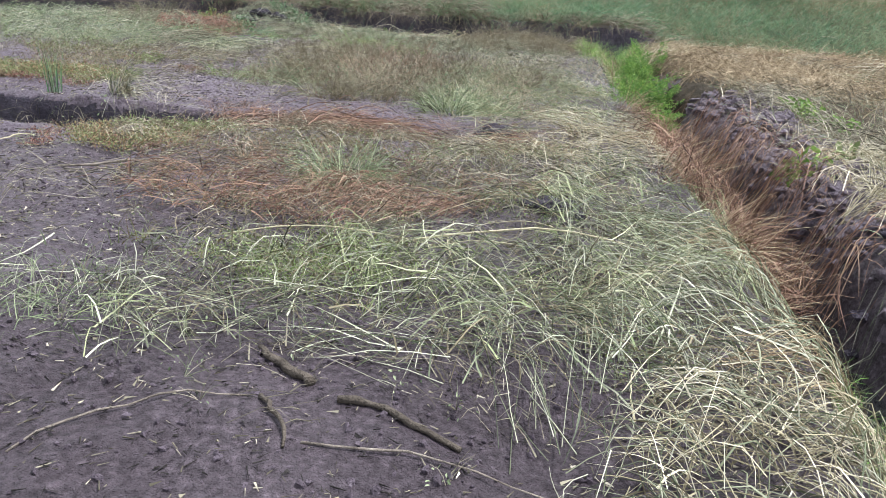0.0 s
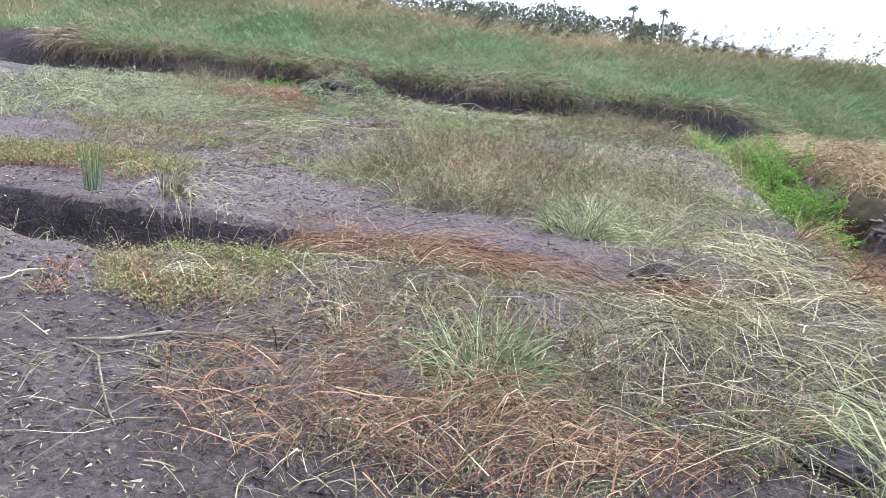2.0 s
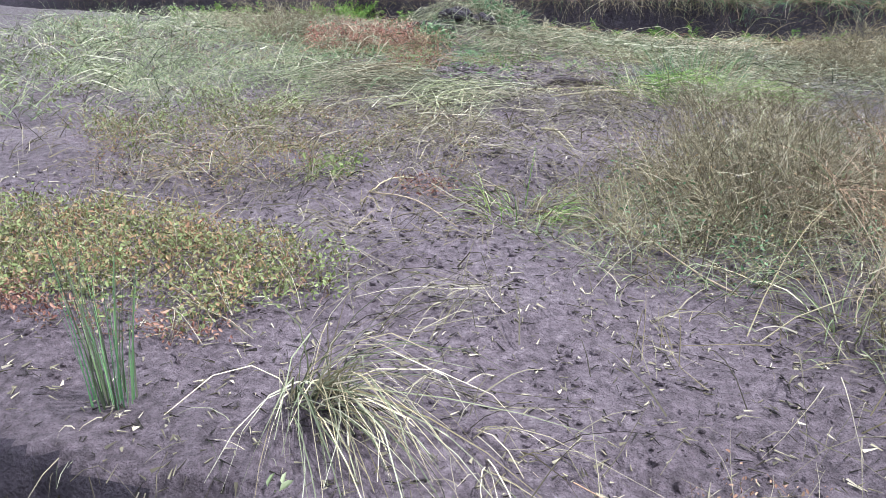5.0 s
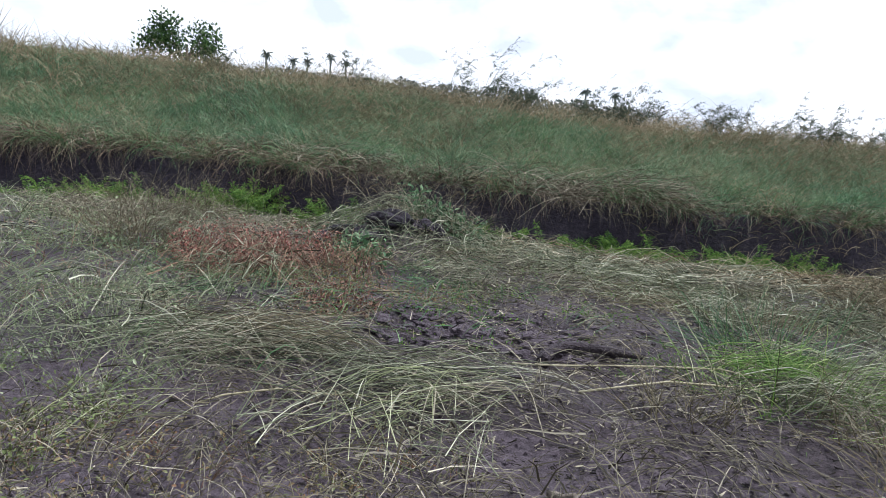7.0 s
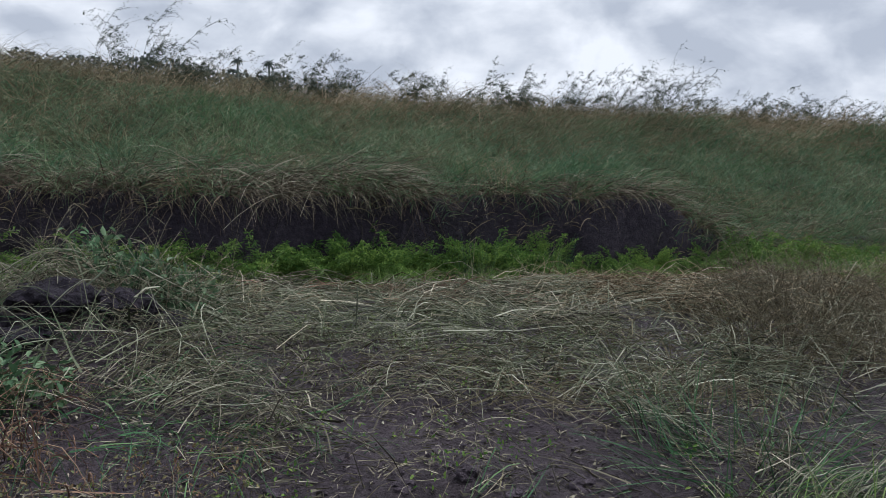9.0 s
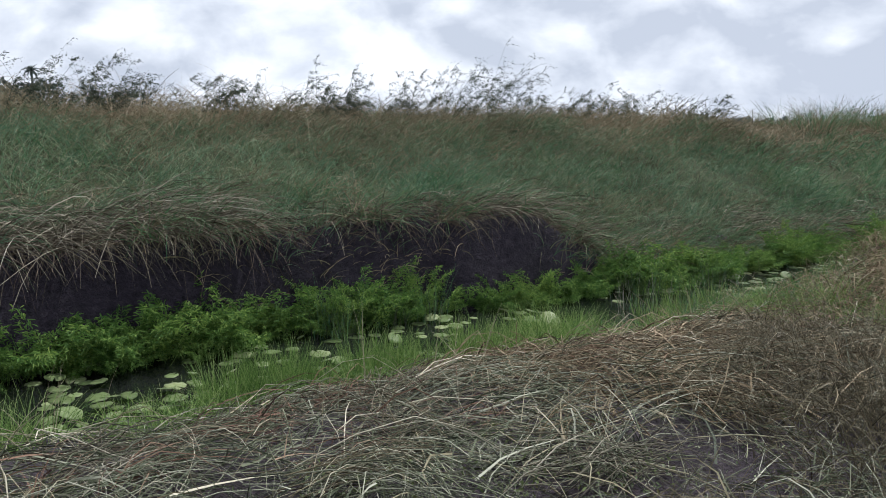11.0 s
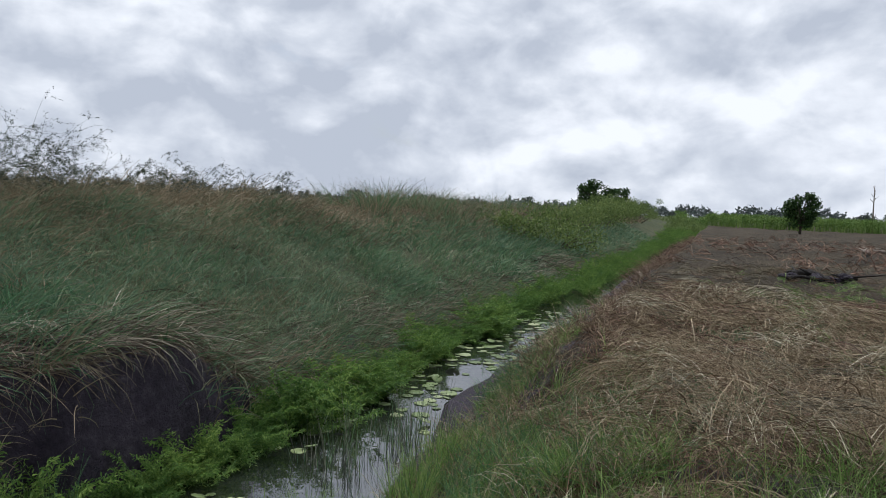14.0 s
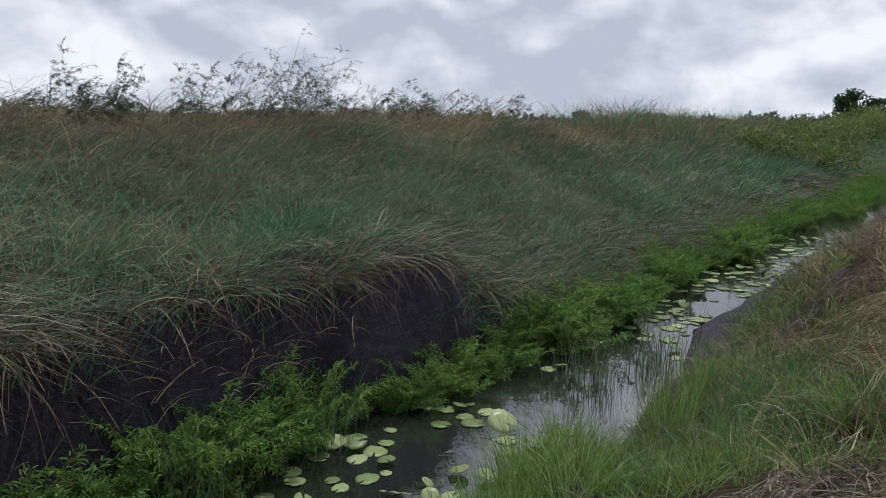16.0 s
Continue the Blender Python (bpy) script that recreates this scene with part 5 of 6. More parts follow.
for _x, _y, _r in ((0.38, 6.4, 0.11), (0.28, 6.36, 0.07), (0.5, 6.42, 0.07), (0.82, 4.16, 0.07), (0.72, 4.2, 0.06), (0.9, 4.26, 0.06), (0.8, 4.28, 0.05), (0.96, 4.14, 0.05)):
    clod(_x, _y, _r, True)
for _x, _y, _r in ((-2.95, 11.5, 0.06), (-2.72, 11.55, 0.06), (-3.5, 11.65, 0.06), (-3.75, 11.7, 0.06), (-3.3, 11.7, 0.05), (-3.1, 11.6, 0.05)):
    clod(_x, _y, _r, False, "purple-brown lump of turned soil", "lumps of turned soil")
for _k in range(18):
    clod(-4.4 + rng.normal(0, 0.22), 13.85 + rng.normal(0, 0.18), rng.uniform(0.04, 0.14), True, group="clods of a soil heap")
for _k in range(90):
    clod(2.62 + rng.normal(0, 0.2), rng.uniform(2.4, 8.5), rng.uniform(0.03, 0.085), _k % 3 == 0, group="clods along the furrow")


def soil_crumbs(label, x0, x1, y0, y1, n, lo, hi):
    """Small angular crumbs of soil, far too many to count."""
    base = np.array([v.co[:] for v in CRUMB.vertices])
    tri = np.array([p.vertices[:] for p in CRUMB.polygons])
    x, y = rng.uniform(x0, x1, n), rng.uniform(y0, y1, n)
    r = lo + (hi - lo) * rng.random(n) ** 2.5
    V = base[None] * r[:, None, None] * rng.uniform(0.6, 1.4, (n, 1, 3)) * (1 + 0.25 * rng.normal(size=(n, len(base), 1)))
    V = V + np.stack([x, y, height(x, y) + r * 0.25], -1)[:, None]
    F = tri[None] + (np.arange(n) * len(base))[:, None, None]
    return tagged(new("soil_crumbs", mesh_from("soil_crumbs", V.reshape(-1, 3), F.reshape(-1, 3), [DRYMUD], flat=True)), label, "soil", kind="stuff")


_bm = bmesh.new()
bmesh.ops.create_icosphere(_bm, subdivisions=1, radius=1)
CRUMB = bpy.data.meshes.new("crumb")
_bm.to_mesh(CRUMB)
_bm.free()
soil_crumbs("loose crumbs of dark soil on bare ground", -4.5, 1.2, 1.2, 5.6, 7000, 0.003, 0.015)
soil_crumbs("crumbled spoil along the furrow", 2.3, 3.1, 2.2, 9.0, 1500, 0.01, 0.06)
soil_crumbs("loose crumbs of soil on trodden ground", -5.2, -1.5, 6.6, 13.4, 7000, 0.003, 0.013)
for _k in range(26):
    clod(rng.uniform(-4.2, -2.3), rng.uniform(11.4, 12.2), rng.uniform(0.02, 0.05), group="clods of turned soil")

straw_mat("soil_litter", "bits of dead leaf and root on turned soil", -3.2, 12.2, 2.2, 2.0, 9000, 0, 90, (0.01, 0.06), GREYSTRAW, width=0.008, lift=(0.002, 0.012), arch=0.006, ragged=0.1, category="litter", k=2, seed=81)
straw_mat("cut_grass", "thin broken stalks over the trodden ground", -3.2, 11.8, 2.4, 2.4, 550, 0, 80, (0.08, 0.3), GREYSTRAW, width=0.0045, lift=(0.005, 0.05), seed=82, ragged=0.4)
straw_mat("cut_grass", "thin broken green stalks among weeds", -4.6, 12.6, 1.6, 1.6, 900, 0, 80, (0.12, 0.4), BANKGREEN, width=0.0045, lift=(0.005, 0.06), seed=83, ragged=0.5)
straw_mat("cut_grass", "thin dry stalks among twiggy weeds", -0.8, 8.6, 1.5, 1.6, 700, 150, 70, (0.15, 0.5), DEADWEED, width=0.005, lift=(0.005, 0.12), arch=0.1, seed=84, ragged=0.5)
straw_mat("cut_grass", "thin dry stalks over low weeds", -0.6, 5.2, 1.3, 1.2, 1300, 160, 70, (0.12, 0.45), GREYSTRAW, width=0.004, lift=(0.005, 0.08), seed=85, ragged=0.5)
straw_mat("rust_weeds", "rust-brown dead grass lining the furrow", 2.05, 6.0, 0.36, 2.4, 2600, -70, 60, (0.2, 0.5), RUST, width=0.005, lift=(0.005, 0.22), arch=0.08, seed=86, ragged=0.3, category="weeds")
straw_mat("dry_grass", "pale dry grass on the furrow bank", 2.9, 4.2, 0.4, 2.4, 1500, 60, 60, (0.2, 0.5), STRAW, width=0.005, lift=(0.005, 0.1), arch=0.06, seed=87, ragged=0.6)

rough_grass("rough_grass", "pale rough grass among knee-high weeds", -5.6, 10.9, 1.1, 1.1, 2600, 0.26, PALE, seed=91)
rough_grass("rough_grass", "rough green grass on the open ground", -7.4, 9.6, 1.6, 2.0, 2000, 0.3, PALE, 0.007, seed=92)
rough_grass("rough_grass", "rough grass toward the ditch", -7.0, 13.2, 1.9, 1.5, 2600, 0.33, PALE, 0.007, seed=93)
rough_grass("rough_grass", "dead brown grass among rough weeds", -7.0, 10.2, 2.0, 2.2, 1800, 0.26, GREYSTRAW, 0.006, seed=172, ragged=1.1)
rough_grass("rough_grass", "rust-brown dead grass among rough weeds", -6.6, 12.6, 2.0, 1.4, 1300, 0.26, RUST, 0.006, seed=173, ragged=1.2)
straw_mat("cut_grass", "pale straw strewn through rough weeds", -6.6, 11.2, 2.0, 2.2, 1500, 0, 90, (0.2, 0.6), SHEAF, width=0.006, lift=(0.02, 0.2), arch=0.08, seed=174, ragged=0.9)
rough_grass("rough_grass", "dry rough grass among twiggy weeds", -0.7, 8.9, 1.5, 1.6, 1500, 0.3, DEADWEED, 0.004, seed=94)
rough_grass("rough_grass", "green grass among twiggy weeds", -0.5, 8.7, 1.5, 1.6, 700, 0.28, PALE, 0.005, seed=104, ragged=1.0)
rough_grass("rough_grass", "thin green grass over the ridge", -2.6, 13.6, 1.8, 0.7, 600, 0.2, GREENSTRAW, 0.005, seed=95)
rough_grass("rough_grass", "fresh grass on the near ditch slope", -1.9, 16.8, 2.2, 0.4, 2600, 0.32, GRASS, 0.007, ragged=1.1, seed=96, lean=0.5, droop=0.6)
rough_grass("rough_grass", "fresh grass at the furrow mouth", 2.3, 15.7, 0.7, 0.5, 1300, 0.36, GRASS, 0.007, seed=97, lean=0.6, droop=0.7)
rough_grass("rough_grass", "green grass on dry ground beside the furrow", 2.2, 13.4, 0.5, 1.6, 1300, 0.3, GRASS, 0.006, seed=98)
rough_grass("rough_grass", "fresh green grass in the wet furrow", 2.0, 2.5, 0.22, 0.6, 1300, 0.22, GRASS, 0.006, seed=99)
rough_grass("rough_grass", "tan dead grass beyond the furrow", 4.2, 6.0, 1.5, 5.0, 2200, 0.28, TAN, 0.006, seed=100)
rough_grass("rough_grass", "grey-green weeds beyond the furrow", 4.0, 7.0, 1.5, 5.0, 3200, 0.22, PALE, 0.006, seed=300, ragged=1.1)
rough_grass("rough_grass", "dead grass on straw beside the furrow", 0.9, 10.6, 1.0, 2.0, 1500, 0.28, STRAW, 0.005, seed=101)

straw_mat("straw_bits", "pale broken straw bits on trodden soil", -2.8, 12.4, 1.9, 1.6, 700, 150, 90, (0.05, 0.22), STRAW, width=0.0035, lift=(0.004, 0.05), arch=0.02, ragged=0.6, k=3, seed=110, bundle=3)
straw_mat("straw_bits", "pale broken straw bits over the ridge", -1.6, 14.5, 2.6, 1.0, 1200, 150, 90, (0.08, 0.3), SHEAF, width=0.0035, lift=(0.03, 0.12), arch=0.03, ragged=0.6, k=3, seed=111, bundle=2)
weed_patch("green_weeds", "scattered small green leaves over straw", -2.6, 13.6, 1.7, 1.0, 1500, 0.022, 0.12, PALE, seed=112, stems=0, ragged=1.0)
weed_patch("green_weeds", "scattered dark green leaves on trodden soil", -3.4, 12.4, 1.4, 1.2, 1100, 0.022, 0.07, FERN, seed=113, stems=0, ragged=1.0)
rough_grass("rough_grass", "yellow-green grass among cut stalks", -0.2, 3.15, 0.5, 0.28, 420, 0.17, GREENSTRAW, 0.004, seed=114, lean=0.9)
for _k in range(14):
    grass_tuft("grass_tuft", "pale green grass tuft in a dead thicket", rng.uniform(-1.8, 0.7), rng.uniform(7.0, 10.2), 70, 0.12, rng.uniform(0.4, 0.65), 0.8, 1.1, [PALE, GREENSTRAW], 0.005)
for _k in range(14):
    grass_tuft("dead_stalk", "long bent dead stalk in a thicket", rng.uniform(-2.2, 0.8), rng.uniform(6.9, 10.4), 2, 0.05, rng.uniform(0.5, 0.95), 0.7, 1.0, [STRAW], 0.005, category="stalk", sides=3)

weed_patch("green_weeds", "leafy weeds among straw along the furrow", 0.6, 9.6, 0.9, 3.0, 3200, 0.022, 0.16, PALE, seed=170, ragged=1.1, stem_mat=SHEAF, stems=0.25)
weed_patch("olive_weeds", "brown and olive leaves along the furrow", 0.9, 7.4, 0.7, 2.2, 2200, 0.02, 0.12, OLIVE, seed=171, ragged=1.1, stem_mat=TWIG, stems=0.25)
rng = np.random.default_rng(40)
straw_mat("cut_grass", "short grey stalks strewn over trodden soil", -3.9, 9.5, 1.4, 1.1, 900, 0, 90, (0.08, 0.35), GREYSTRAW, seed=270, width=0.0045, lift=(0.004, 0.05), curl=0.4, bundle=2, ragged=0.9)
straw_mat("cut_grass", "brown broken stems over trodden soil", -3.8, 9.3, 1.6, 1.3, 1000, 0, 90, (0.06, 0.3), DEADWEED, seed=271, width=0.0045, lift=(0.004, 0.05), curl=0.4, bundle=2, ragged=0.9)
weed_patch("olive_weeds", "olive and brown leaf litter on trodden soil", -4.3, 9.4, 1.0, 0.9, 2200, 0.021, 0.06, OLIVE, seed=272, ragged=1.1, stems=0.15)
weed_patch("green_weeds", "leafy green weeds standing on trodden soil", -3.82, 8.5, 0.26, 0.2, 150, 0.03, 0.15, LEAF, seed=273, ragged=1.2, stem_mat=GRASS, stems=0.4)
weed_patch("red_weeds", "reddish dead leaves on trodden soil", -3.3, 8.62, 0.15, 0.13, 150, 0.022, 0.03, WILT, seed=274, stems=0.1)
weed_patch("green_weeds", "low green weeds beside bare soil", -5.0, 9.6, 0.7, 0.8, 1500, 0.024, 0.12, LEAF, seed=275, ragged=1.1, stem_mat=SHEAF, stems=0.3)
rough_grass("rough_grass", "olive grass over the edge of the thicket", -2.0, 8.5, 0.6, 0.7, 1400, 0.26, DEADWEED, 0.0045, seed=276, ragged=1.0, lean=0.9)
rough_grass("rough_grass", "green grass at the edge of the thicket", -2.1, 8.4, 0.55, 0.6, 900, 0.22, PALE, 0.0045, seed=277, ragged=1.1, lean=1.0)
for _k in range(40):
    clod(rng.uniform(-4.0, -2.2), rng.uniform(8.3, 10.2), rng.uniform(0.012, 0.035), group="lumps of trodden soil")
# cut grass lying in sheaves
for _k in range(16):
    sheaf("green sheaf of cut stalks lying side by side", rng.uniform(-4.6, -3.2), 10.85 + rng.normal(0, 0.2), rng.normal(4, 26), 34, (0.3, 0.9), (SHEAF, GREYSTRAW, SHEAF, DEADWEED)[_k % 4], 0.0055, 0.09, 34)
for _k in range(8):
    sheaf("loose green stalks crossing on trodden soil", rng.uniform(-4.5, -3.3), 10.1 + rng.normal(0, 0.25), rng.uniform(0, 180), 14, (0.25, 0.6), (SHEAF, GREENSTRAW)[_k % 2], 0.0055, 0.08, 25)
for _k in range(9):
    sheaf("green grass cut and left beside bare soil", rng.uniform(-2.0, -1.2), rng.uniform(10.7, 11.7), rng.uniform(-60, 60), 60, (0.25, 0.6), GRASS if _k % 2 else SHEAF, 0.006)
for _k in range(44):
    _x = rng.uniform(-3.9, 1.3)
    sheaf("grey-green cut stalks piled on the ridge", _x, 14.5 + rng.normal(0, 0.5), rng.normal(8, 60), 34, (0.3, 0.9), (SHEAF, GREYSTRAW, SHEAF, DEADWEED)[_k % 4], 0.007, 0.1, 26, (0.01, 0.13))
for _k in range(8):
    sheaf("thin cut stalks over dark soil", rng.uniform(-4.2, -1.0), rng.uniform(11.9, 13.6), rng.normal(0, 45), 30, (0.2, 0.6), SHEAF, 0.0055, 0.1, 16, (0.005, 0.08))
for _k in range(44):
    sheaf("tan cut stalks piled beside the ditch", rng.uniform(2.4, 6.2), rng.uniform(12.6, 15.9), rng.normal(25, 40), 50, (0.35, 0.9), (TAN, STRAW, TAN, GREYSTRAW)[_k % 4], 0.0075, 0.12, 13, (0.02, 0.2), "sheaves of dry grass")
for _k in range(34):
    sheaf("tan cut stalks piled on the dry field", rng.uniform(5.5, 14.0), rng.uniform(11.8, 16.0), rng.normal(25, 50), 50, (0.4, 1.0), (TAN, RUST, STRAW)[_k % 3], 0.011, 0.2, 18, (0.02, 0.22), "sheaves of dry grass")
for _k in range(16):
    sheaf("pale green cut stalks beside the furrow", 1.0 + rng.normal(0, 0.45), rng.uniform(2.2, 6.4), rng.normal(125, 55), 18, (0.25, 0.7), (SHEAF, STRAW, SHEAF)[_k % 3], 0.0038, 0.06, 14, (0.01, 0.12))
for _k in range(13):
    sheaf("cut stalks leaning into the furrow", 1.75 + rng.normal(0, 0.12), rng.uniform(2.2, 7.8), rng.normal(20, 30), 34, (0.25, 0.6), (TAN, GREYSTRAW)[_k % 2], 0.0045, 0.1, 20, (0.01, 0.1))
for _x in np.arange(-4.9, -1.9, 0.19):
    if rng.random() < 0.7:
        grass_tuft("dead_grass_tuft", "thin dead grass hanging over the trench edge", _x, 6.5 + 0.14 * float(wave(_x, 0.0, 1.1, 4)) + rng.uniform(0.0, 0.09), 14, 0.08, rng.uniform(0.12, 0.26), 1.2, 1.4, [GREYSTRAW, SHEAF], 0.0035, -90, 0.7)
for _k in range(110):
    clod(rng.uniform(-4.0, -2.75), 11.6 + rng.normal(0, 0.13), rng.uniform(0.015, 0.055), False, "purple-brown lump of turned soil", "lumps of turned soil")
weed_patch("red_weeds", "orange-brown wilted leaves beside turned soil", -4.18, 11.62, 0.24, 0.15, 260, 0.029, 0.08, RUST, seed=152, stems=0.1)
weed_patch("green_weeds", "small leafy weeds on trodden soil", -0.5, 2.6, 1.6, 0.8, 500, 0.016, 0.07, PALE, seed=153, ragged=1.1, stem_mat=SHEAF, stems=0.3)
weed_patch("green_weeds", "small leafy weeds among cut stalks", 0.8, 4.4, 0.8, 1.8, 2600, 0.017, 0.1, LEAF, seed=154, ragged=1.1, stem_mat=SHEAF, stems=0.3)
weed_patch("olive_weeds", "olive and rust leaves among cut stalks", 0.2, 5.4, 1.0, 1.4, 2400, 0.016, 0.09, OLIVE, seed=155, ragged=1.1, stems=0.3)
weed_patch("green_weeds", "green leaves sprouting through ridge straw", -2.3, 14.0, 1.6, 0.7, 900, 0.026, 0.14, LEAF, seed=156, ragged=1.1, stem_mat=SHEAF, stems=0.3)
straw_mat("white_bits", "bleached white bits of leaf on the soil", -1.0, 4.0, 2.6, 2.6, 120, 0, 90, (0.01, 0.03), STRAW, width=0.006, lift=(0.004, 0.02), arch=0.01, ragged=0.1, category="litter", k=2, seed=157, blades=0.9)

weed_patch("green_weeds", "grey-green leaves among twiggy weeds", -0.8, 8.6, 1.3, 1.5, 2200, 0.02, 0.3, HERB, seed=158, ragged=1.1, stem_mat=SHEAF, stems=0.2)
weed_patch("olive_weeds", "olive and brown leaves among twiggy weeds", -0.9, 8.8, 1.3, 1.5, 2600, 0.018, 0.34, OLIVE, seed=159, ragged=1.1, stem_mat=TWIG, stems=0.2)
for _x, _y, _rx, _ry, _n in ((-2.1, 4.98, 0.6, 0.38, 500), (-1.85, 5.5, 0.42, 0.22, 420), (-3.5, 4.9, 0.35, 0.3, 220), (-4.4, 7.35, 0.95, 0.48, 700), (-4.25, 5.55, 0.42, 0.3, 260), (-0.9, 4.2, 0.9, 0.5, 500)):
    rough_grass("rough_grass", "fine short grass growing through creeping weeds", _x, _y, _rx, _ry, _n, 0.14, GREENSTRAW, 0.0028, seed=160, lean=0.8)
# green grass and reeds along the near edge of the ditch
rough_grass("rough_grass", "bright green grass down the near bank", 2.5, 16.7, 1.4, 0.42, 2600, 0.24, GRASS, 0.006, seed=260, ragged=0.9, lean=0.5, droop=0.6)
rough_grass("rough_grass", "bright green grass in the furrow end", 1.9, 14.3, 0.5, 1.3, 2200, 0.38, GRASS, 0.007, seed=263, ragged=0.8, lean=0.5, droop=0.6)
rough_grass("rough_grass", "bright green grass among tan straw", 3.4, 15.9, 1.6, 0.6, 1800, 0.32, GRASS, 0.006, seed=261, ragged=1.2, lean=0.5, droop=0.6)
rough_grass("rough_grass", "short green grass along the field lip", 6.5, 16.9, 3.0, 0.35, 2200, 0.3, GRASS, 0.008, seed=262, ragged=1.0, lean=0.6, droop=0.8)
rough_grass("rough_grass", "green grass mixed into dry straw by the ditch", 3.6, 15.4, 1.7, 0.9, 3600, 0.34, BANKGREEN, 0.006, seed=161, ragged=1.1, lean=0.7)
rough_grass("rough_grass", "fresh green grass at the water edge", 3.4, 16.8, 1.9, 0.3, 500, 0.36, BANKGREEN, 0.007, seed=162, ragged=0.9, lean=0.35, droop=0.5)
rough_grass("rough_grass", "dark green grass at the water edge", 7.8, 17.1, 2.6, 0.32, 1600, 0.4, BANKGREEN, 0.009, seed=163, ragged=0.9, lean=0.4, droop=0.6)
rough_grass("rough_grass", "tall green blades on the ditch edge", 2.9, 16.3, 1.0, 0.6, 700, 0.4, BANKGREEN, 0.007, seed=166, ragged=1.2, lean=0.3, droop=0.4)
rough_grass("rough_grass", "pale dead grass drooping to the water", 4.6, 16.85, 2.8, 0.35, 2600, 0.45, TAN, 0.006, seed=164, ragged=1.0, lean=0.8, droop=1.2)
rough_grass("rough_grass", "green regrowth in the dry field", 8.6, 14.0, 3.2, 1.6, 2600, 0.3, BANKGREEN, 0.009, seed=165, ragged=1.2, lean=0.7)

# sticks and stalks lying about
rng = np.random.default_rng(37)
branch("branch", "forked dry branch lying on bare soil", (-2.04, 4.18), (-0.6, 4.68), 0.008, WOOD, 0.012, 12, 0.03, fork_len=0.5)
branch("branch", "thin forked branch spread over wilted weeds", (-1.95, 4.15), (-1.1, 3.95), 0.005, WOOD, 0.03, 6, 0.03)
branch("branch", "thin branch lying on bare soil", (-2.0, 4.17), (-1.45, 3.68), 0.005, WOOD, 0.04, 4)
branch("stalk", "long pale stalk across the cut grass", (-0.75, 3.35), (0.4, 3.45), 0.0035, STRAW, 0.02, 0, 0.08)
branch("stalk", "long pale stalk lying toward the furrow", (0.05, 3.52), (1.42, 3.68), 0.0055, STRAW, 0.02, 0, 0.08)
branch("stalk", "long pale stalk lying on cut grass", (-0.3, 2.6), (0.4, 3.4), 0.0036, WOOD, 0.03, 1, 0.05)
branch("stick", "short weathered stick on dark soil", (0.09, 2.14), (-0.15, 2.31), 0.019, BARK, 0.03, 0, 0.0)
branch("stick", "thin dark stick on bare soil", (0.19, 2.08), (0.58, 1.93), 0.013, BARK, 0.05, 0, 0.0)
branch("stick", "small weathered stick on bare soil", (-0.03, 2.01), (0.13, 1.8), 0.009, BARK, 0.03, 0, 0.01)
branch("stalk", "thin pale root on bare soil", (0.15, 1.82), (0.9, 1.76), 0.004, WOOD, 0.06, 0, 0.01)
branch("stalk", "thin curved stalk on bare soil", (-0.56, 1.65), (-0.1, 2.05), 0.004, WOOD, 0.07, 0, 0.01)
branch("stalk", "bent pale stalk on cut grass", (0.05, 2.3), (1.0, 2.2), 0.0024, WOOD, 0.09, 0, 0.03)
branch("stick", "pale stick lying on purple soil", (-2.66, 4.87), (-2.74, 4.46), 0.004, STRAW, 0.02, 0)
branch("stalk", "bundle stalk beside the trench", (-2.0, 5.75), (-1.0, 5.8), 0.0043, STRAW, 0.02, 2)
branch("stick", "bent pale stick on bare soil", (-3.5, 8.4), (-3.38, 8.75), 0.004, STRAW, 0.04, 0)
branch("stick", "long thin stick on bare soil", (-3.5, 8.4), (-2.95, 8.05), 0.004, TWIG, 0.03, 0)
branch("branch", "long curved twig over soil", (-2.75, 8.5), (-1.8, 7.75), 0.005, TWIG, 0.08, 1)
branch("branch", "long curved twig beside dead weeds", (-2.3, 8.55), (-1.7, 7.95), 0.004, TWIG, 0.09, 1)
branch("stalk", "long pale stalk on turned soil", (-3.2, 11.25), (-1.2, 11.3), 0.0056, STRAW, 0.03, 1, 0.05)
branch("stalk", "long pale stalk beside green grass", (-2.9, 10.85), (-1.3, 11.15), 0.0056, STRAW, 0.05, 1, 0.05)
branch("stalk", "pale stalk lying on cut grass", (-4.4, 10.3), (-3.6, 10.6), 0.005, STRAW, 0.03, 0)
branch("stick", "short stick on bare soil", (-3.05, 9.9), (-2.85, 9.72), 0.012, WOOD, 0.03, 0)
branch("stick", "pale weathered stick on bare soil", (-2.85, 9.95), (-2.6, 9.7), 0.0081, STRAW, 0.05, 0)
branch("stick", "dark curved root on turned soil", (-3.05, 11.32), (-2.62, 11.62), 0.038, MUD, 0.2, 0, 0.03)
for _k in range(26):
    _x, _y, _a, _l = rng.uniform(-3.8, 1.0), rng.uniform(13.7, 15.6), rng.uniform(0, 6.28), rng.uniform(0.4, 0.9)
    branch("stalk", "bleached stalk on the straw ridge", (_x, _y), (_x + _l * math.cos(_a), _y + _l * math.sin(_a)), 0.0032, STRAW, 0.03, 0, 0.08)
for _k in range(26):
    _x, _y, _a, _l = rng.uniform(-0.1, 1.6), rng.uniform(2.3, 7.5), rng.uniform(1.4, 4.4), rng.uniform(0.4, 0.9)
    branch("stalk", "long pale stalk on cut grass", (_x, _y), (_x + _l * math.cos(_a), _y + _l * math.sin(_a)), 0.0024, STRAW, 0.03, 0, 0.06)
